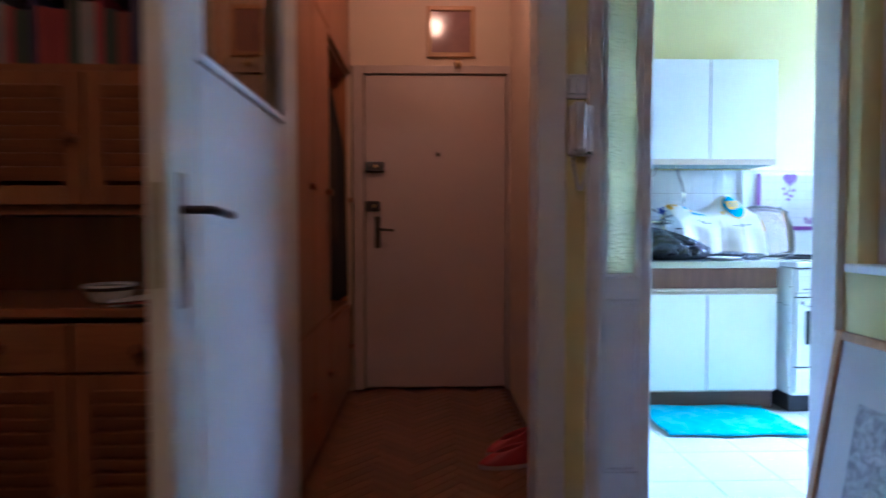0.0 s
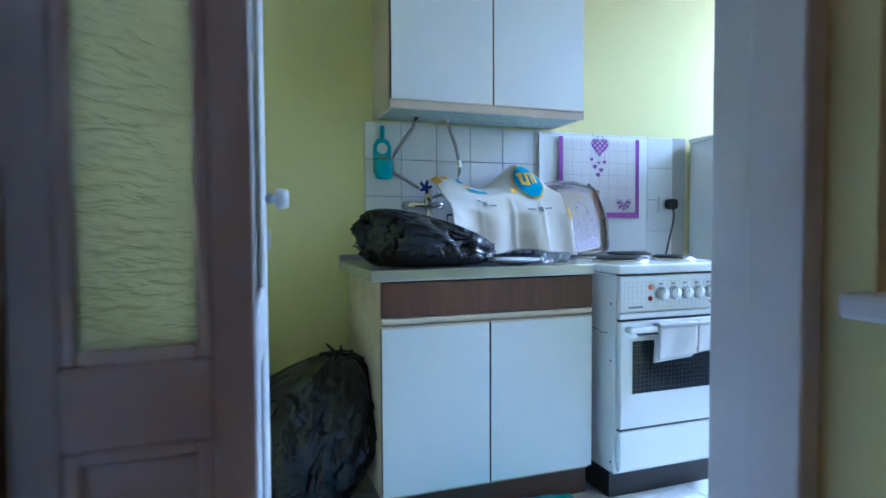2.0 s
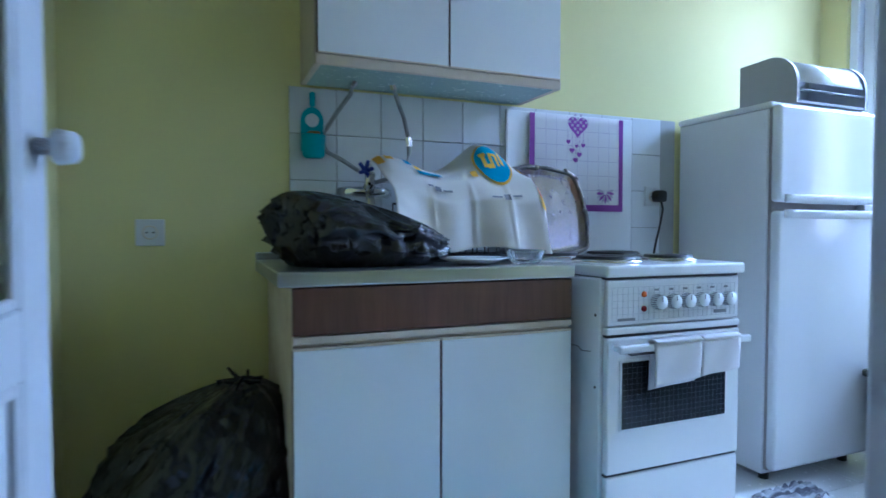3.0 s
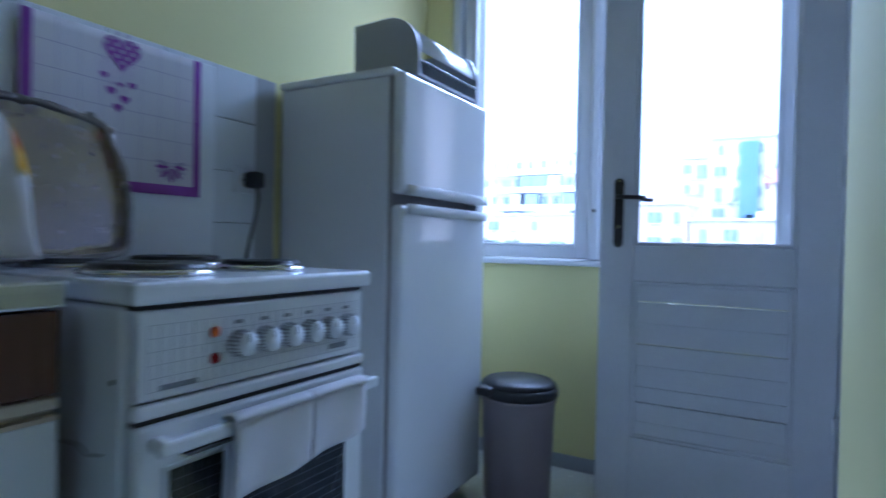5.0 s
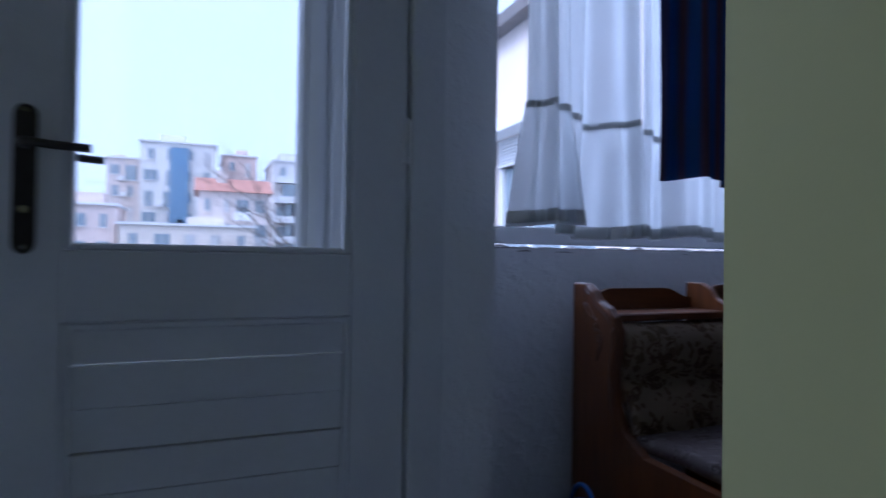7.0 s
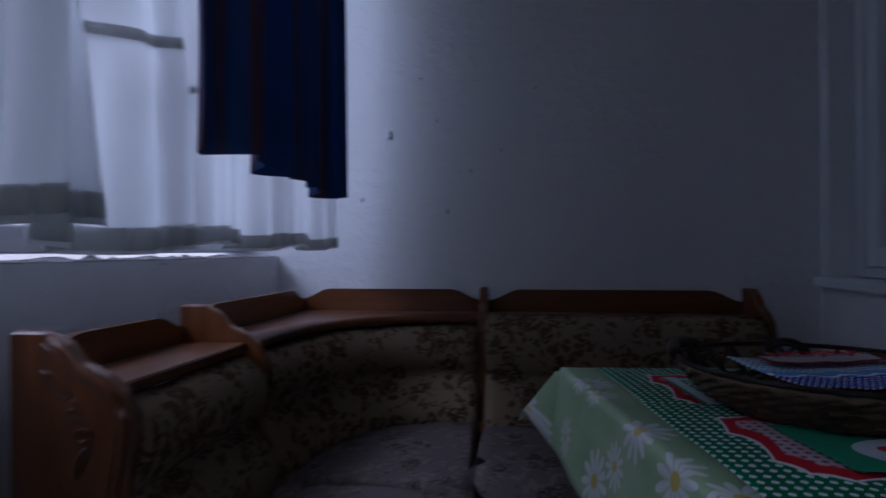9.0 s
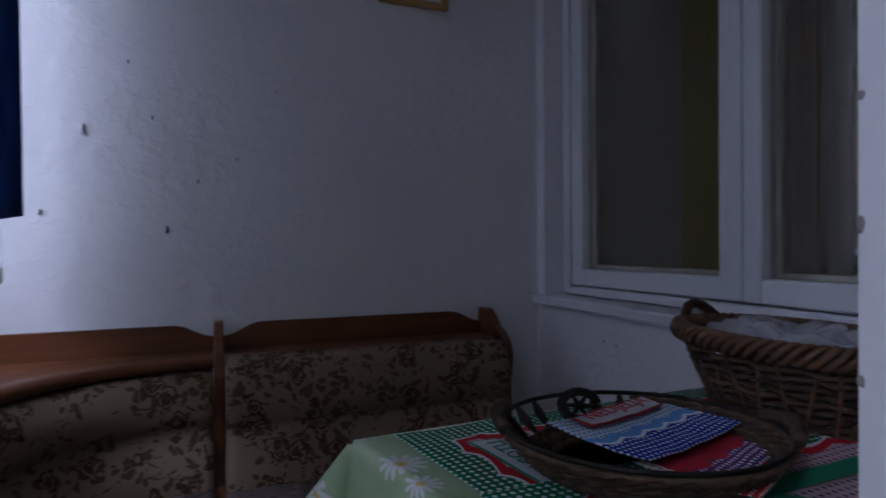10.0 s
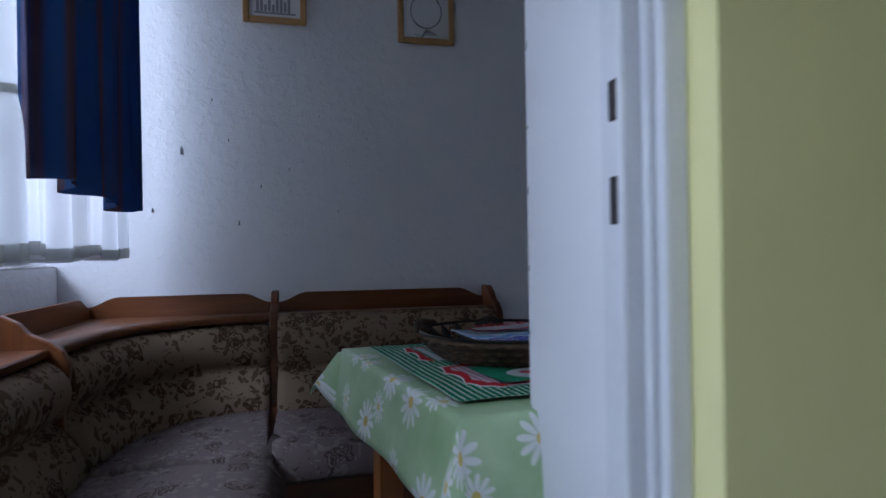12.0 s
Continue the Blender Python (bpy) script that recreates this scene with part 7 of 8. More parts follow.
part("base", bf, WICKER, tbk)
for q in (1.06, 1.14, 1.22, 1.32, 1.42, 1.50):
    a = q * math.pi
    part("strut", tube(bmesh.new(), [oval(a, 0.82, 0.787), oval(a, 0.93, 0.802), oval(a, 1.0, RIMZ)], lambda s: 0.0022 + 0.0045 * math.sin(math.pi * s) ** 2, 6), IRON, tbk, "leaf-shaped iron strut")
orn = bmesh.new()
oc = BC - BB * (RB * 0.86) + BA * (-0.055)
for rr in (0.027, 0.020):
    tube(orn, [(oc.x - BA.x * rr * math.cos(a), oc.y - BA.y * rr * math.cos(a), 0.803 + rr * 0.8 * math.sin(a)) for a in [2 * math.pi * k / 24 for k in range(24)]], 0.0032, 6, True)
for k in range(6):
    a = 2 * math.pi * k / 6
    tube(orn, [(oc.x, oc.y, 0.803), (oc.x - BA.x * 0.020 * math.cos(a), oc.y - BA.y * 0.020 * math.cos(a), 0.803 + 0.016 * math.sin(a))], lambda s: 0.004 - 0.002 * s, 6)
part("iron_ornament", orn, IRON, tbk, "round iron flower ornament")
for sgn in (1, -1):
    hb = bmesh.new()
    e = BA * (RA * sgn)
    tube(hb, [BC + e * 0.97 + BB * (0.045 * q) + BA * (sgn * 0.012 * (1 - q * q)) + Vector((0, 0, 0.820 + 0.006 * (1 - q * q))) for q in [k / 8 - 1 for k in range(17)]], 0.0075, 8)
    part("handle", smooth(hb), WICKER, tbk, "rope-wrapped handle")

def napkin_mat(name, a, b_, stripes):
    m, nt, b = base(name, a, 0.9, 0, 0.1)
    tc = nt.nodes.new("ShaderNodeTexCoord")
    vo = nt.nodes.new("ShaderNodeTexVoronoi")
    vo.voronoi_dimensions = "2D"
    vo.inputs["Scale"].default_value = 120.0
    vo.inputs["Randomness"].default_value = 0.0
    nt.links.new(tc.outputs["UV"], vo.inputs["Vector"])
    dots = mth(nt, "LESS_THAN", vo.outputs["Distance"], 0.26)
    col = mix(nt, dots, a, b_)
    sp = nt.nodes.new("ShaderNodeSeparateXYZ")
    nt.links.new(tc.outputs["UV"], sp.inputs[0])
    scal = mth(nt, "MULTIPLY", mth(nt, "ABSOLUTE", mth(nt, "SINE", mth(nt, "MULTIPLY", sp.outputs[0], 70.0))), 0.008)
    vv = mth(nt, "ADD", sp.outputs[1], scal)
    for lo, c in stripes:
        st_col = mix(nt, dots, c[0], c[1]) if len(c) == 2 and isinstance(c[0], tuple) else c
        col = mix(nt, mth(nt, "GREATER_THAN", vv, lo), col, st_col)
    nt.links.new(col, b.inputs["Base Color"])
    return m


WHT = (0.75, 0.77, 0.80)
NAPBLUE = napkin_mat("blue_dotted_napkin", (0.01, 0.035, 0.30), WHT, [(0.060, WHT), (0.065, (0.13, 0.32, 0.62)), (0.080, ((0.45, 0.58, 0.72), (0.10, 0.10, 0.16)))])
NAPRED = napkin_mat("red_yellow_napkin", (0.55, 0.025, 0.03), WHT, [(0.03, (0.75, 0.50, 0.04)), (0.06, ((0.75, 0.72, 0.66), (0.5, 0.2, 0.2)))])
NAPPURPLE = napkin_mat("purple_napkin", (0.12, 0.03, 0.16), WHT, [(0.04, (0.45, 0.03, 0.05))])
NU = BA * -1.0
def napkin(c0, w, d, z, mat, label, seed, turn, curl, tilt):
    U = (Matrix.Rotation(turn, 3, "Z") @ NU).normalized()
    V = Vector((-U.y, U.x, 0))
    t = thing("napkin", (c0[0], c0[1], z), label, "napkin", "folded napkins")
    def f(u, v, h=0.0):
        a, b = (u - 0.5) * w, (v - 0.5) * d
        p = Vector((c0[0], c0[1], 0)) + U * a + V * b
        q = math.hypot(a / 0.12, b / 0.09)
        return Vector((p.x, p.y, z + h + tilt * (1 - v) + curl * q ** 2 + 0.002 * noise.noise(Vector((a * 30, b * 30, seed)))))
    bm = bmesh.new()
    grid(bm, 30, 20, lambda u, v: f(u, v), lambda u, v: (u * w, (1 - v) * d))
    thicken(bm, 0.0015)
    part("cloth", smooth(bm), mat, t)
    return t, f, U, V


napkin((3.405, 2.018), 0.19, 0.115, 0.7880, NAPRED, "red and yellow napkin folded in the tray", 1, 0.98, 0.006, 0.002)
napkin((3.405, 1.990), 0.19, 0.125, 0.7915, NAPPURPLE, "purple and red napkin folded in the tray", 2, 0.92, 0.005, 0.002)
nt_, nf_, U_, V_ = napkin((3.432, 1.938), 0.225, 0.132, 0.8010, NAPBLUE, "blue dotted napkin with a printed weekday", 3, 0.83, 0.006, 0.005)
nb = bmesh.new()
grid(nb, 14, 6, lambda a, c: nf_(0.20 + a * 0.68, 0.08 + c * 0.24, 0.0055))
part("print", nb, REDPRINT, nt_)
nb = bmesh.new()
grid(nb, 14, 6, lambda a, c: nf_(0.225 + a * 0.63, 0.10 + c * 0.20, 0.0072))
part("print", nb, GREYINK, nt_)
o = nf_(0.84, 0.275, 0.0100)
nup = Vector((-V_.x, -V_.y, 0.06)).normalized()
rot = Matrix((-U_, nup, (-U_).cross(nup))).transposed().to_4x4()
lettering("NEDJELJA", 0.029, REDPRINT, nt_, Matrix.Translation((o.x, o.y, o.z + 0.001)) @ rot, "red printed word")

# deep wicker basket with a plastic bag in it
dbk = thing("wicker_basket", (3.118, 1.875, 0.76), "deep brown wicker basket holding a plastic bag", "basket")
DC = Vector((3.118, 1.875, 0))
def dov(a, ra, rb, z):
    p = DC + Vector((-0.10, -0.995, 0)) * (ra * math.cos(a)) + Vector((0.995, -0.10, 0)) * (rb * math.sin(a))
    return Vector((p.x, p.y, z))
RODS = worn("tan_willow", (0.17, 0.085, 0.036), (0.06, 0.030, 0.016), 0.5, 0, 20, 90, 0.7, 0.3)
for i in range(10):
    s = i / 9
    wb = bmesh.new()
    n = 168
    ra, rb = 0.135 + 0.05 * s, 0.075 + 0.036 * s
    w_ = lambda j: 0.0045 * math.sin(2 * math.pi * j * 28 / n + i * math.pi)
    tube(wb, [dov(2 * math.pi * j / n, ra + w_(j), rb + w_(j), 0.769 + 0.095 * s + 0.002 * math.cos(2 * math.pi * j * 14 / n + i)) for j in range(n)], 0.0046, 6, True)
    part("wicker_strand", smooth(wb), WICKER if i % 4 else ROPE, dbk)
for j in range(28):
    a = 2 * math.pi * j / 28
    part("stake", tube(bmesh.new(), [dov(a + (0.05 if j % 2 else -0.05), 0.139, 0.079, 0.768), dov(a, 0.166, 0.098, 0.815), dov(a + (-0.05 if j % 2 else 0.05), 0.192, 0.116, 0.872)], 0.0028, 5), RODS, dbk)
for i in range(4):
    wb = bmesh.new()
    n = 200
    ph = lambda j: 2 * math.pi * (j * 17 / n + i / 4)
    tube(wb, [dov(2 * math.pi * j / n, 0.196 + 0.011 * math.cos(ph(j)), 0.120 + 0.011 * math.cos(ph(j)), 0.878 + 0.012 * math.sin(ph(j))) for j in range(n)], 0.0048, 6, True)
    part("braided_rim", smooth(wb), RODS, dbk, "braided tan willow rim")
bf = bmesh.new()
vs = [bf.verts.new(dov(2 * math.pi * j / 36, 0.134, 0.074, 0.764)) for j in range(36)]
bf.faces.new(vs)
bmesh.ops.solidify(bf, geom=bf.faces[:], thickness=0.006)
part("base", bf, WICKER, dbk)
for ang in (0.0, math.pi):
    hb = bmesh.new()
    tube(hb, [dov(ang + q * 0.30, 0.196 + 0.012 * (1 - q * q), 0.118, 0.884 + 0.026 * (1 - q * q)) for q in [k / 8 - 1 for k in range(17)]], 0.009, 8)
    part("handle", smooth(hb), DARKCARVE, dbk, "dark wooden loop handle")
FILM, fnt, fbs = base("clear_plastic_film", (0.8, 0.82, 0.84), 0.15)
fbs.inputs["Alpha"].default_value = 0.38
pb = bmesh.new()
def film(u, v):
    a = 2 * math.pi * u
    k = 1 - v
    nz = noise.noise(Vector((math.cos(a) * 3, math.sin(a) * 3, v * 4)))
    return dov(a, 0.178 * k + 0.02 * nz, 0.104 * k + 0.02 * nz, 0.868 + 0.024 * math.sin(v * 2.8) + 0.022 * nz)
grid(pb, 60, 16, film)
solid("plastic_bag", pb, FILM, "crumpled clear plastic bag in the basket", "bag")

# water bottle on the floor
wbt = thing("water_bottle", (4.20, 2.13, 0), "large clear water bottle with a blue cap and handle", "bottle")
PET, pnt, pbs = base("clear_pet_plastic", (0.82, 0.88, 0.92), 0.06)
pbs.inputs["Transmission Weight"].default_value = 0.92
pbs.inputs["IOR"].default_value = 1.2
prof = [(0.06, 0.0), (0.078, 0.008)]
for k in range(9):
    prof += [(0.080, 0.02 + 0.026 * k), (0.076, 0.032 + 0.026 * k)]
prof += [(0.078, 0.26), (0.066, 0.30), (0.045, 0.335), (0.026, 0.355), (0.024, 0.375), (0.001, 0.376)]
part("body", smooth(lathe(bmesh.new(), prof, (4.20, 2.13, 0.001), 36)), PET, wbt)
CAPBLUE = worn("blue_cap_plastic", (0.02, 0.10, 0.38), (0.015, 0.07, 0.25), 0.4)
part("cap", C((4.20, 2.13, 0.378), (4.20, 2.13, 0.405), 0.026, 0.025, 24), CAPBLUE, wbt, "blue screw cap")
hb = bmesh.new()
tube(hb, [(4.20 + 0.045 * math.cos(a), 2.13, 0.365 + 0.075 * math.sin(a)) for a in [math.pi * k / 14 for k in range(15)]], 0.0045, 8)
part("handle", smooth(hb), CAPBLUE, wbt, "blue carrying handle")

# ---- outside ----
ground = solid("ground", B(4.9, -400, -12.2, 600, 400, -12.0), worn("grey_ground", (0.16, 0.16, 0.16), (0.08, 0.09, 0.08), 0.95, 0, 0.1, 2, 0.6), "grey street ground far below", "ground", kind="structure")
FACADES = {}
def facade(c):
    if c not in FACADES:
        FACADES[c] = worn("facade_plaster_%d" % len(FACADES), c, tuple(v * 0.72 for v in c), 0.9, 0, 0.35, 3, 0.5, 0.1)
    return FACADES[c]
ROOF = worn("red_roof_tile", (0.46, 0.24, 0.19), (0.34, 0.17, 0.13), 0.9, 0, 0.5, 6, 0.6)
FARGLASS = worn("far_window_glass", (0.24, 0.30, 0.35), (0.15, 0.19, 0.23), 0.15, 0, 0.4, 2, 0.5, 0.0)
FARSHUTTER = worn("far_grey_shutter", (0.50, 0.50, 0.50), (0.38, 0.38, 0.40), 0.8, 0, 0.5, 4, 0.4, 0.0)
FARWHITE = worn("far_white_trim", (0.70, 0.71, 0.72), (0.58, 0.58, 0.58), 0.8, 0, 0.5, 4, 0.4, 0.0)


def building(x, y0, y1, depth, top, color, cols, floors, label, balcony=False, roof=None, storey=2.9, top_gap=0.9):
    z1 = top + 1.6
    t = thing("apartment_building", (x + depth / 2, (y0 + y1) / 2, -12), label, "building", "city buildings")
    rc = random.Random(int(x * 7 + y0 * 13))
    part("wall", B(x, y0, -12, x + depth, y1, z1), facade(color), t)
    if roof:
        rb = bmesh.new()
        prism(rb, [(x - 0.5, z1), (x + depth + 0.5, z1), (x + depth / 2, z1 + roof)], "y", y0 - 0.5, y1 + 0.5)
        rf = part("roof", rb, ROOF, t, "red tiled roof")
        part("chimney", B(x + depth * 0.3, y0 + (y1 - y0) * 0.6, z1 + 0.3, x + depth * 0.3 + 0.9, y0 + (y1 - y0) * 0.6 + 1.2, z1 + roof + 0.8), facade(color), rf)
    else:
        rf = part("roof", B(x - 0.25, y0 - 0.25, z1, x + depth + 0.25, y1 + 0.25, z1 + 0.25), FARWHITE, t)
        ya = y0 + (y1 - y0) * rc.uniform(0.15, 0.55)
        part("stair_head", B(x + 2.5, ya, z1 + 0.25, x + 6, ya + min(4.0, (y1 - y0) * 0.35), z1 + rc.uniform(0.9, 1.9)), facade(color), rf)
    w = (y1 - y0) / cols
    for f in range(floors + 1):
        zt = z1 - top_gap - f * storey
        for c in range(cols):
            yc = y0 + (c + 0.5) * w + rc.uniform(-0.06, 0.06) * w
            ww = w * rc.choice((0.14, 0.2, 0.26, 0.34))
            zb = zt - rc.choice((1.3, 1.4, 1.4, 2.1))
            wn_ = part("window", B(x - 0.10, yc - ww, zb, x - 0.02, yc + ww, zt), FARSHUTTER if rc.random() < 0.22 else FARGLASS, t)
            part("frame", box(box(bmesh.new(), x - 0.14, yc - 0.04, zb, x - 0.101, yc + 0.04, zt), x - 0.2, yc - ww - 0.08, zb - 0.1, x - 0.021, yc + ww + 0.08, zb - 0.005), FARWHITE, wn_)
            if balcony is True and rc.random() < 0.5:
                part("balcony", box(box(bmesh.new(), x - 1.3, yc - w * 0.46, zt - 2.5, x - 0.201, yc + w * 0.46, zt - 2.3), x - 1.3, yc - w * 0.46, zt - 2.3, x - 1.2, yc + w * 0.46, zt - 1.5), FARWHITE, t)
            elif rc.random() < 0.16:
                part("cooling_unit", B(x - 0.45, yc + ww + 0.15, zb - 0.1, x - 0.02, yc + ww + 0.9, zb + 0.5), FARWHITE, t)
        if balcony == 2:
            cut_ = rc.uniform(0.0, 0.25) * (y1 - y0)
            part("terrace", box(box(bmesh.new(), x - 1.6, y0 + cut_, zt - 2.4, x - 0.201, y1, zt - 2.15), x - 1.6, y0 + cut_, zt - 2.15, x - 1.5, y1, zt - 1.45), FARWHITE, t)
            for k in range(3 if f else 0):
                yk = y0 + cut_ + rc.random() * (y1 - y0 - cut_ - 3.2)
                part("glazed_bay", B(x - 1.45, yk, zt - 1.45, x - 0.205, yk + rc.uniform(1.4, 3.0), zt + 0.3), FARGLASS if k else FARSHUTTER, t)
    return t


building(92, 26, 45.5, 14, 13.8, (0.74, 0.72, 0.70), 9, 4, "long white terraced apartment block with balconies", 2)
building(96, 46.5, 66, 14, 11.4, (0.70, 0.67, 0.65), 6, 4, "pale apartment block beside the terraces", False)
building(84, 22, 46, 9, 3.6, (0.72, 0.70, 0.66), 7, 2, "low pale house with a flat roof", False)
building(91, 1.5, 11.0, 12, 14.4, (0.72, 0.71, 0.68), 4, 5, "tall white apartment block with blue stairwell", False)
part("stairwell_glass", B(90.55, 5.0, -4, 90.79, 7.3, 15.4), worn("blue_stairwell_glass", (0.16, 0.27, 0.40), (0.10, 0.18, 0.28), 0.3), bpy.data.objects["apartment_building.003"], "blue glazed stairwell strip")
building(95, 11.4, 15.5, 12, 12.4, (0.62, 0.54, 0.50), 2, 4, "pinkish apartment block beside the tall one", False)
building(97, -4.5, 0.4, 12, 14.2, (0.67, 0.53, 0.48), 2, 4, "pink apartment block with one window column", False)
building(76, -4.3, 3.5, 8, 6.6, (0.67, 0.60, 0.56), 4, 3, "house with a red tiled roof", True, 2.0)
building(91, -14, -6.4, 12, 13.0, (0.66, 0.65, 0.65), 3, 5, "grey apartment block with glazed balconies", 2)
building(71, -2.4, 11.0, 6, 2.2, (0.74, 0.67, 0.60), 5, 2, "low white house among the roofs", False)
building(73, 11.5, 21.0, 8, 4.2, (0.70, 0.58, 0.53), 4, 2, "low pinkish house with flat roof", False)
building(110, -40, -17, 14, 10.5, (0.66, 0.64, 0.62), 7, 4, "distant pale apartment block", False)
building(110, 66, 100, 14, 9.0, (0.67, 0.66, 0.65), 9, 4, "distant pale apartment block", False)

# the neighbour's wing close by
nb = thing("neighbour_house", (10.5, -3.3, -12), "pinkish white neighbouring house with a roller shutter", "house")
NWALL = worn("pale_pink_render", (0.66, 0.60, 0.57), (0.56, 0.50, 0.47), 0.9, 0, 1, 12, 0.4, 0.15)
wbm = bmesh.new()
for b in ((7.3, -6, -12, 14, -0.6, 0.9), (7.3, -6, 2.42, 14, -0.6, 3.7), (7.3, -6, 0.9, 7.75, -0.6, 2.42), (9.95, -6, 0.9, 14, -0.6, 2.42), (7.75, -6, 0.9, 9.95, -0.9, 2.42)):
    box(wbm, *b)
part("wall", wbm, NWALL, nb)
part("roof", B(7.1, -6.2, 3.7, 14.2, -0.4, 3.85), worn("dark_roof_edge", (0.16, 0.15, 0.15), (0.1, 0.1, 0.1), 0.8), nb)
part("shutter_box", B(7.7, -0.62, 2.40, 10.0, -0.36, 2.56, bevel=0.01), FARWHITE, nb)
wd_ = part("window", B(7.80, -0.80, 0.92, 9.90, -0.78, 2.05), FARGLASS, nb)
for k in range(9):
    part("shutter_slat", B(7.78, -0.70, 2.06 + k * 0.04, 9.92, -0.68, 2.095 + k * 0.04, bevel=0.004), FARWHITE, wd_)
for a in (7.76, 8.46, 9.16, 9.88):
    part("frame", B(a, -0.79, 0.90, a + 0.06, -0.72, 2.06), FARWHITE, wd_)

# cable in the air and bare trees
cbw = bmesh.new()
tube(cbw, [(12, 5.67 - 2.6, 4.65 + 3.1), (12, 5.67, 4.65), (12, 6.68, 3.44), (12, 7.65, 2.42), (12, 7.65 + 4.8, 2.42 - 4.9)], 0.009, 6)
solid("overhead_cable", cbw, BLACK, "black overhead cable crossing the sky", "cable")
BARK = worn("bare_bark", (0.13, 0.11, 0.10), (0.07, 0.06, 0.05), 0.95, 0, 2, 20, 0.6, 0.4)


def bare_tree(x, y, z0, h, seed):
    t = thing("bare_tree", (x, y, z0), "leafless winter tree with fine twigs", "tree", "bare trees")
    r = random.Random(seed)
    bm = bmesh.new()
    tube(bm, [(x, y, z0), (x + 0.1, y + 0.1, z0 + h * 0.3), (x, y - 0.1, z0 + h * 0.62), (x + 0.05, y, z0 + h)], lambda s: 0.16 * (1 - 0.8 * s), 8)
    part("trunk", bm, BARK, t)
    tw_ = bmesh.new()
    def grow(p, d, length, rad, depth):
        q = p + d * length * 0.5 + Vector((r.uniform(-.1, .1), r.uniform(-.1, .1), 0.05)) * length
        e = p + d * length + Vector((0, 0, 0.10 * length))
        tube(tw_, [p, q, e], lambda s: rad * (1 - 0.6 * s), 5)
        if depth:
            for _ in range(4):
                nd = (d + Vector((r.uniform(-.8, .8), r.uniform(-.9, .9), r.uniform(-.3, .7)))).normalized()
                grow(p + (e - p) * r.uniform(0.35, 1.0), nd, length * r.uniform(0.45, 0.7), rad * 0.5, depth - 1)
    for k in range(9):
        a = r.uniform(0, 6.28)
        grow(Vector((x, y, z0 + h * r.uniform(0.35, 0.95))), Vector((math.cos(a), math.sin(a), r.uniform(0.15, 0.8))).normalized(), h * r.uniform(0.16, 0.28), 0.045, 3)
    part("crown", tw_, BARK, t, "fine bare branches")


bare_tree(38, -3.0, -12, 16.2, 3)
bare_tree(52, 24.5, -12, 13.2, 8)
bare_tree(34, -13.5, -12, 17.0, 5)
bare_tree(16, -2.4, -12, 15.6, 11)
EV = worn("dark_evergreen", (0.035, 0.055, 0.03), (0.02, 0.03, 0.018), 0.9, 0, 1, 12, 0.6, 0.6)
et = thing("evergreen_tree", (58, 32, -12), "dark evergreen tree among the roofs", "tree")
part("trunk", C((58, 32, -12), (58, 32, -3), 0.3, 0.15, 8), BARK, et)
r = random.Random(4)
cm = bmesh.new()
for k in range(1500):
    a, b = r.uniform(0, 6.28), r.gauss(0, 1)
    rr = 2.4 * r.random() ** 0.4
    p = Vector((58 + rr * math.cos(a), 32 + rr * math.sin(a) * 1.3, -2.2 + r.uniform(-3.2, 4.4) * (1 - 0.25 * rr / 2.4)))
    d = Vector((r.uniform(-1, 1), r.uniform(-1, 1), r.uniform(-1, 1))).normalized() * 0.42
    e = d.orthogonal().normalized() * 0.22
    cm.faces.new([cm.verts.new(p + d), cm.verts.new(p + e), cm.verts.new(p - d), cm.verts.new(p - e)])
part("crown", cm, EV, et)

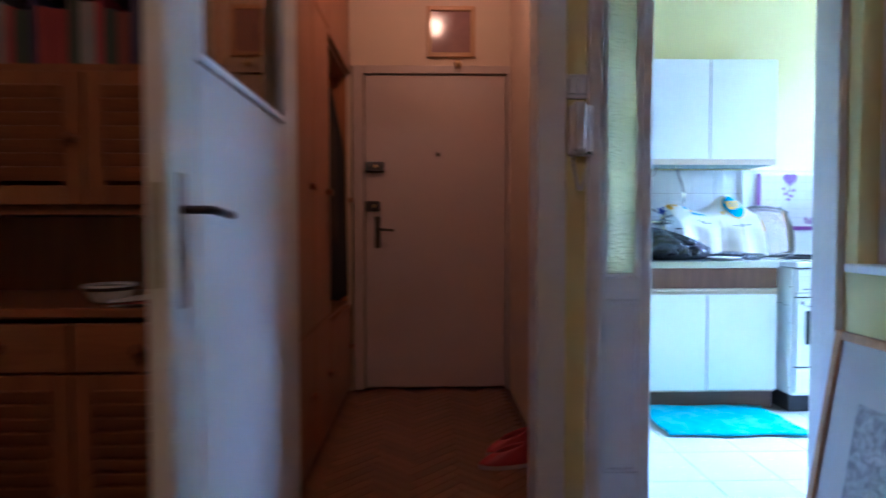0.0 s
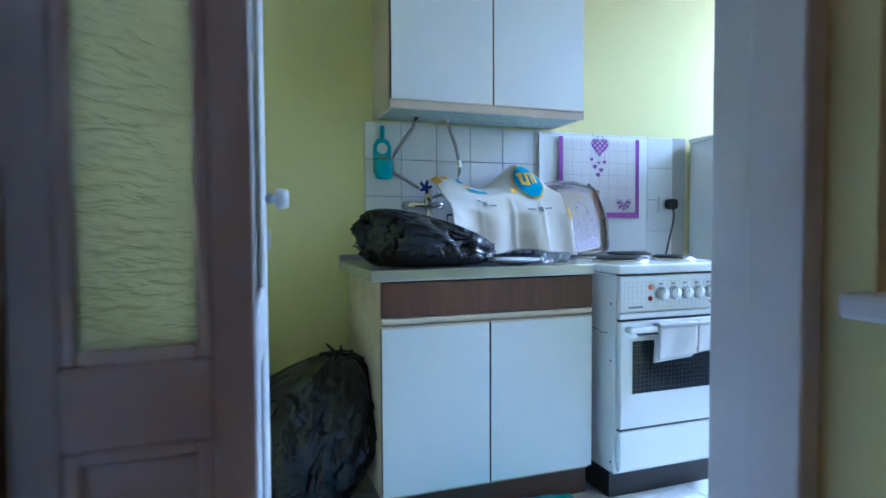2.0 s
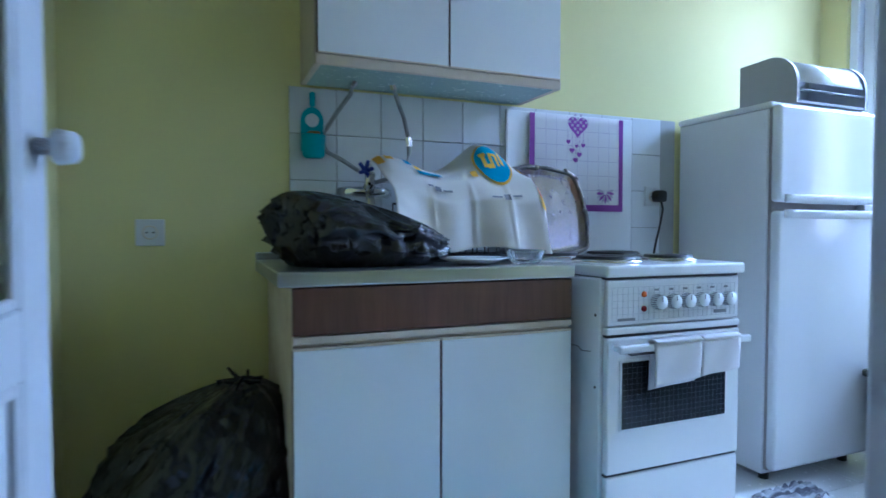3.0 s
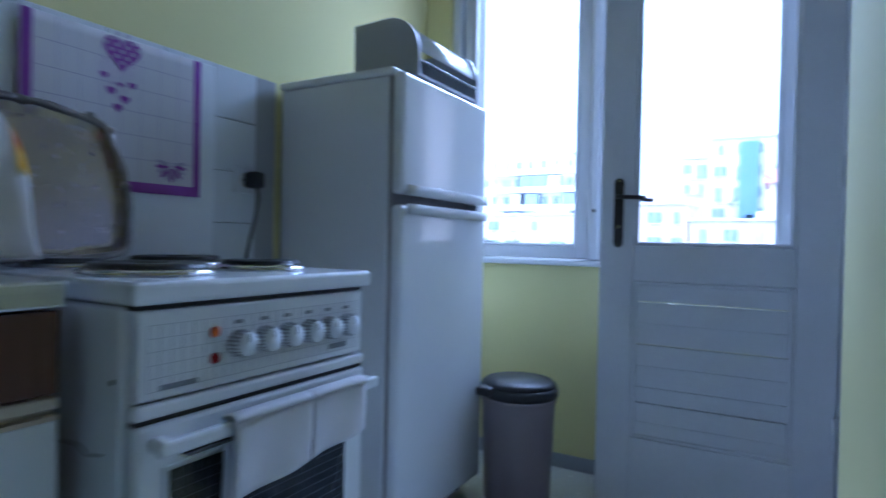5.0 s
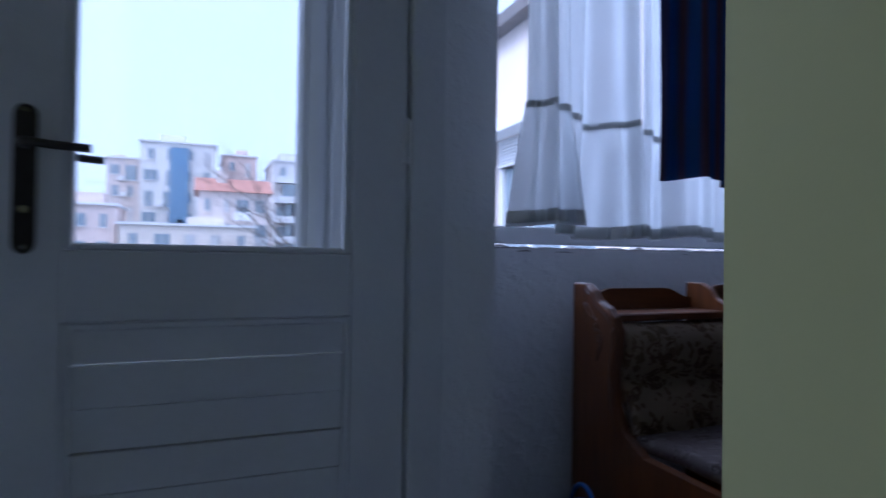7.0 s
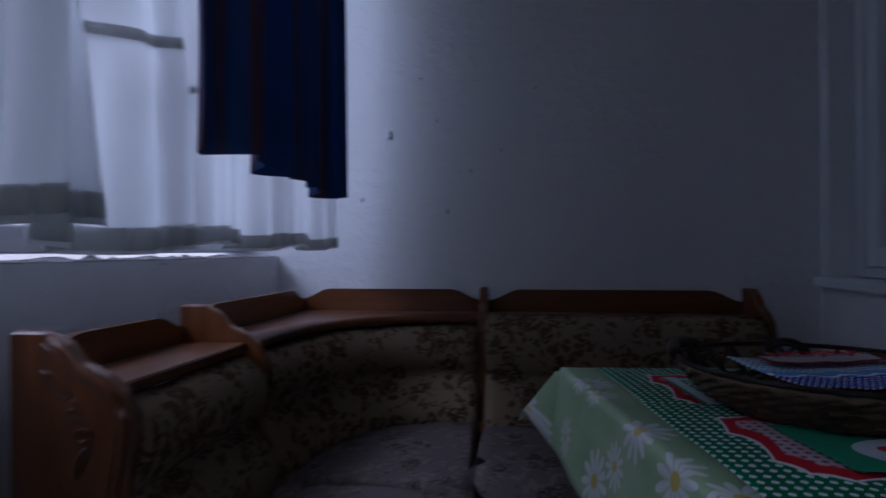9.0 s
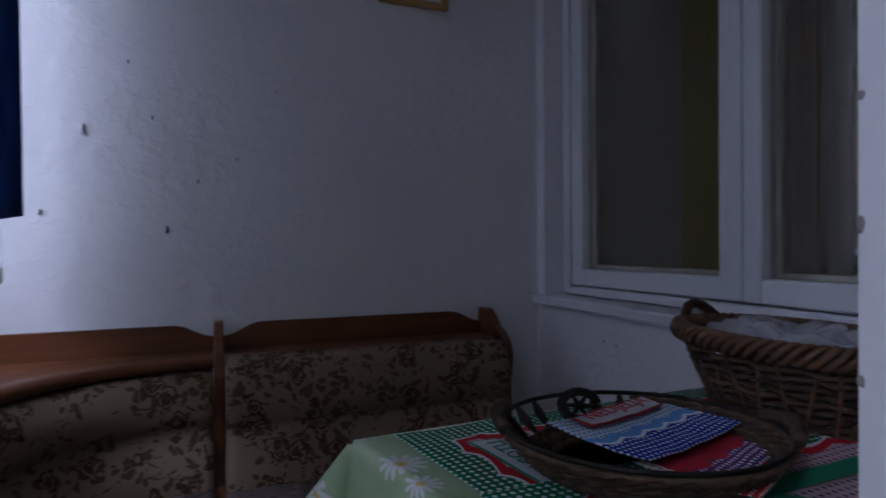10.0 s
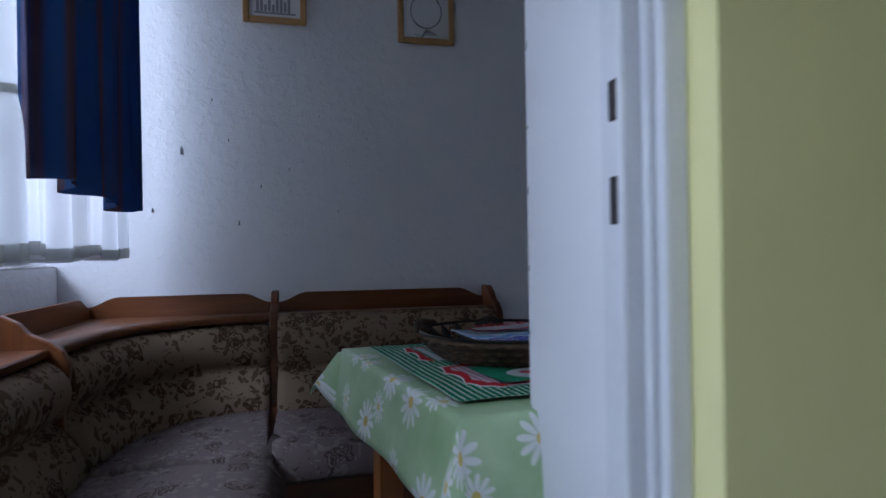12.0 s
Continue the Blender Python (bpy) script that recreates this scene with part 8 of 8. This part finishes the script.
# ---- pieces of walls and floors ----
def tile_mesh(name, w, h, d, mat, axis, bev=0.002):
    bm = bmesh.new()
    if axis == "wall":
        box(bm, -w / 2, -d, -h / 2, w / 2, 0, h / 2, bev)
    else:
        box(bm, -w / 2, -h / 2, -d, w / 2, h / 2, 0, bev)
    return mesh_of(name, bm, mat)


wn_wall = bpy.data.objects["wall_kitchen_north"]
bed = part("grout_bed", B(2.005, 4.0565, 0.80, 3.632, 4.0595, 1.402), GROUT, wn_wall)
tm = tile_mesh("tile", 0.1525, 0.1505, 0.008, TILE, "wall")
rt = random.Random(2)
zrow = 1.402 - 0.0765
for j in range(4):
    for i in range(11):
        x = 2.080 + i * 0.1545
        if x > 3.56:
            continue
        ob = new("tile", tm)
        ob.parent = wn_wall
        ob.location = Vector((x, 4.0563 + rt.uniform(-0.0004, 0.0004), zrow - j * 0.1525)) - world_at(wn_wall)
        ob.rotation_euler = (rt.uniform(-0.004, 0.004), 0, rt.uniform(-0.004, 0.004))
fm = tile_mesh("floor_tile", 0.297, 0.297, 0.006, FLOORTILE, "floor", 0.0015)
for i in range(11):
    for j in range(6):
        x, y = 1.43 + i * 0.30, 2.42 + j * 0.30
        if x > 4.45 or y > 3.98:
            continue
        ob = new("tile", fm)
        ob.parent = floor_kitchen
        ob.location = Vector((x, y, 0.0 + rt.uniform(-0.0003, 0.0003))) - world_at(floor_kitchen)
# herringbone parquet of the entry
pmh = tile_mesh("parquet_block", 0.249, 0.0485, 0.010, PARQUET, "floor", 0.001)
PW, PL = 0.05, 0.25
ca = math.sqrt(0.5)
for m_ in range(-40, 60):
    for n_ in range(-12, 13):
        for k in range(2):
            px, py = m_ * PW + n_ * PL, m_ * PW - n_ * PL
            cx, cy = (px + PL / 2, py + PW / 2) if k == 0 else (px + PW / 2, py + PW + PL / 2)
            x, y = 0.7 + ca * (cx - cy), 2.2 + ca * (cx + cy)
            if 0.24 < x < 1.25 and 2.20 < y < 3.94:
                ob = new("parquet_block", pmh)
                ob.parent = floor_hall
                ob.location = Vector((x, y, rt.uniform(-0.0006, 0.0))) - world_at(floor_hall)
                ob.rotation_euler = (0, 0, radians(45) + k * math.pi / 2)
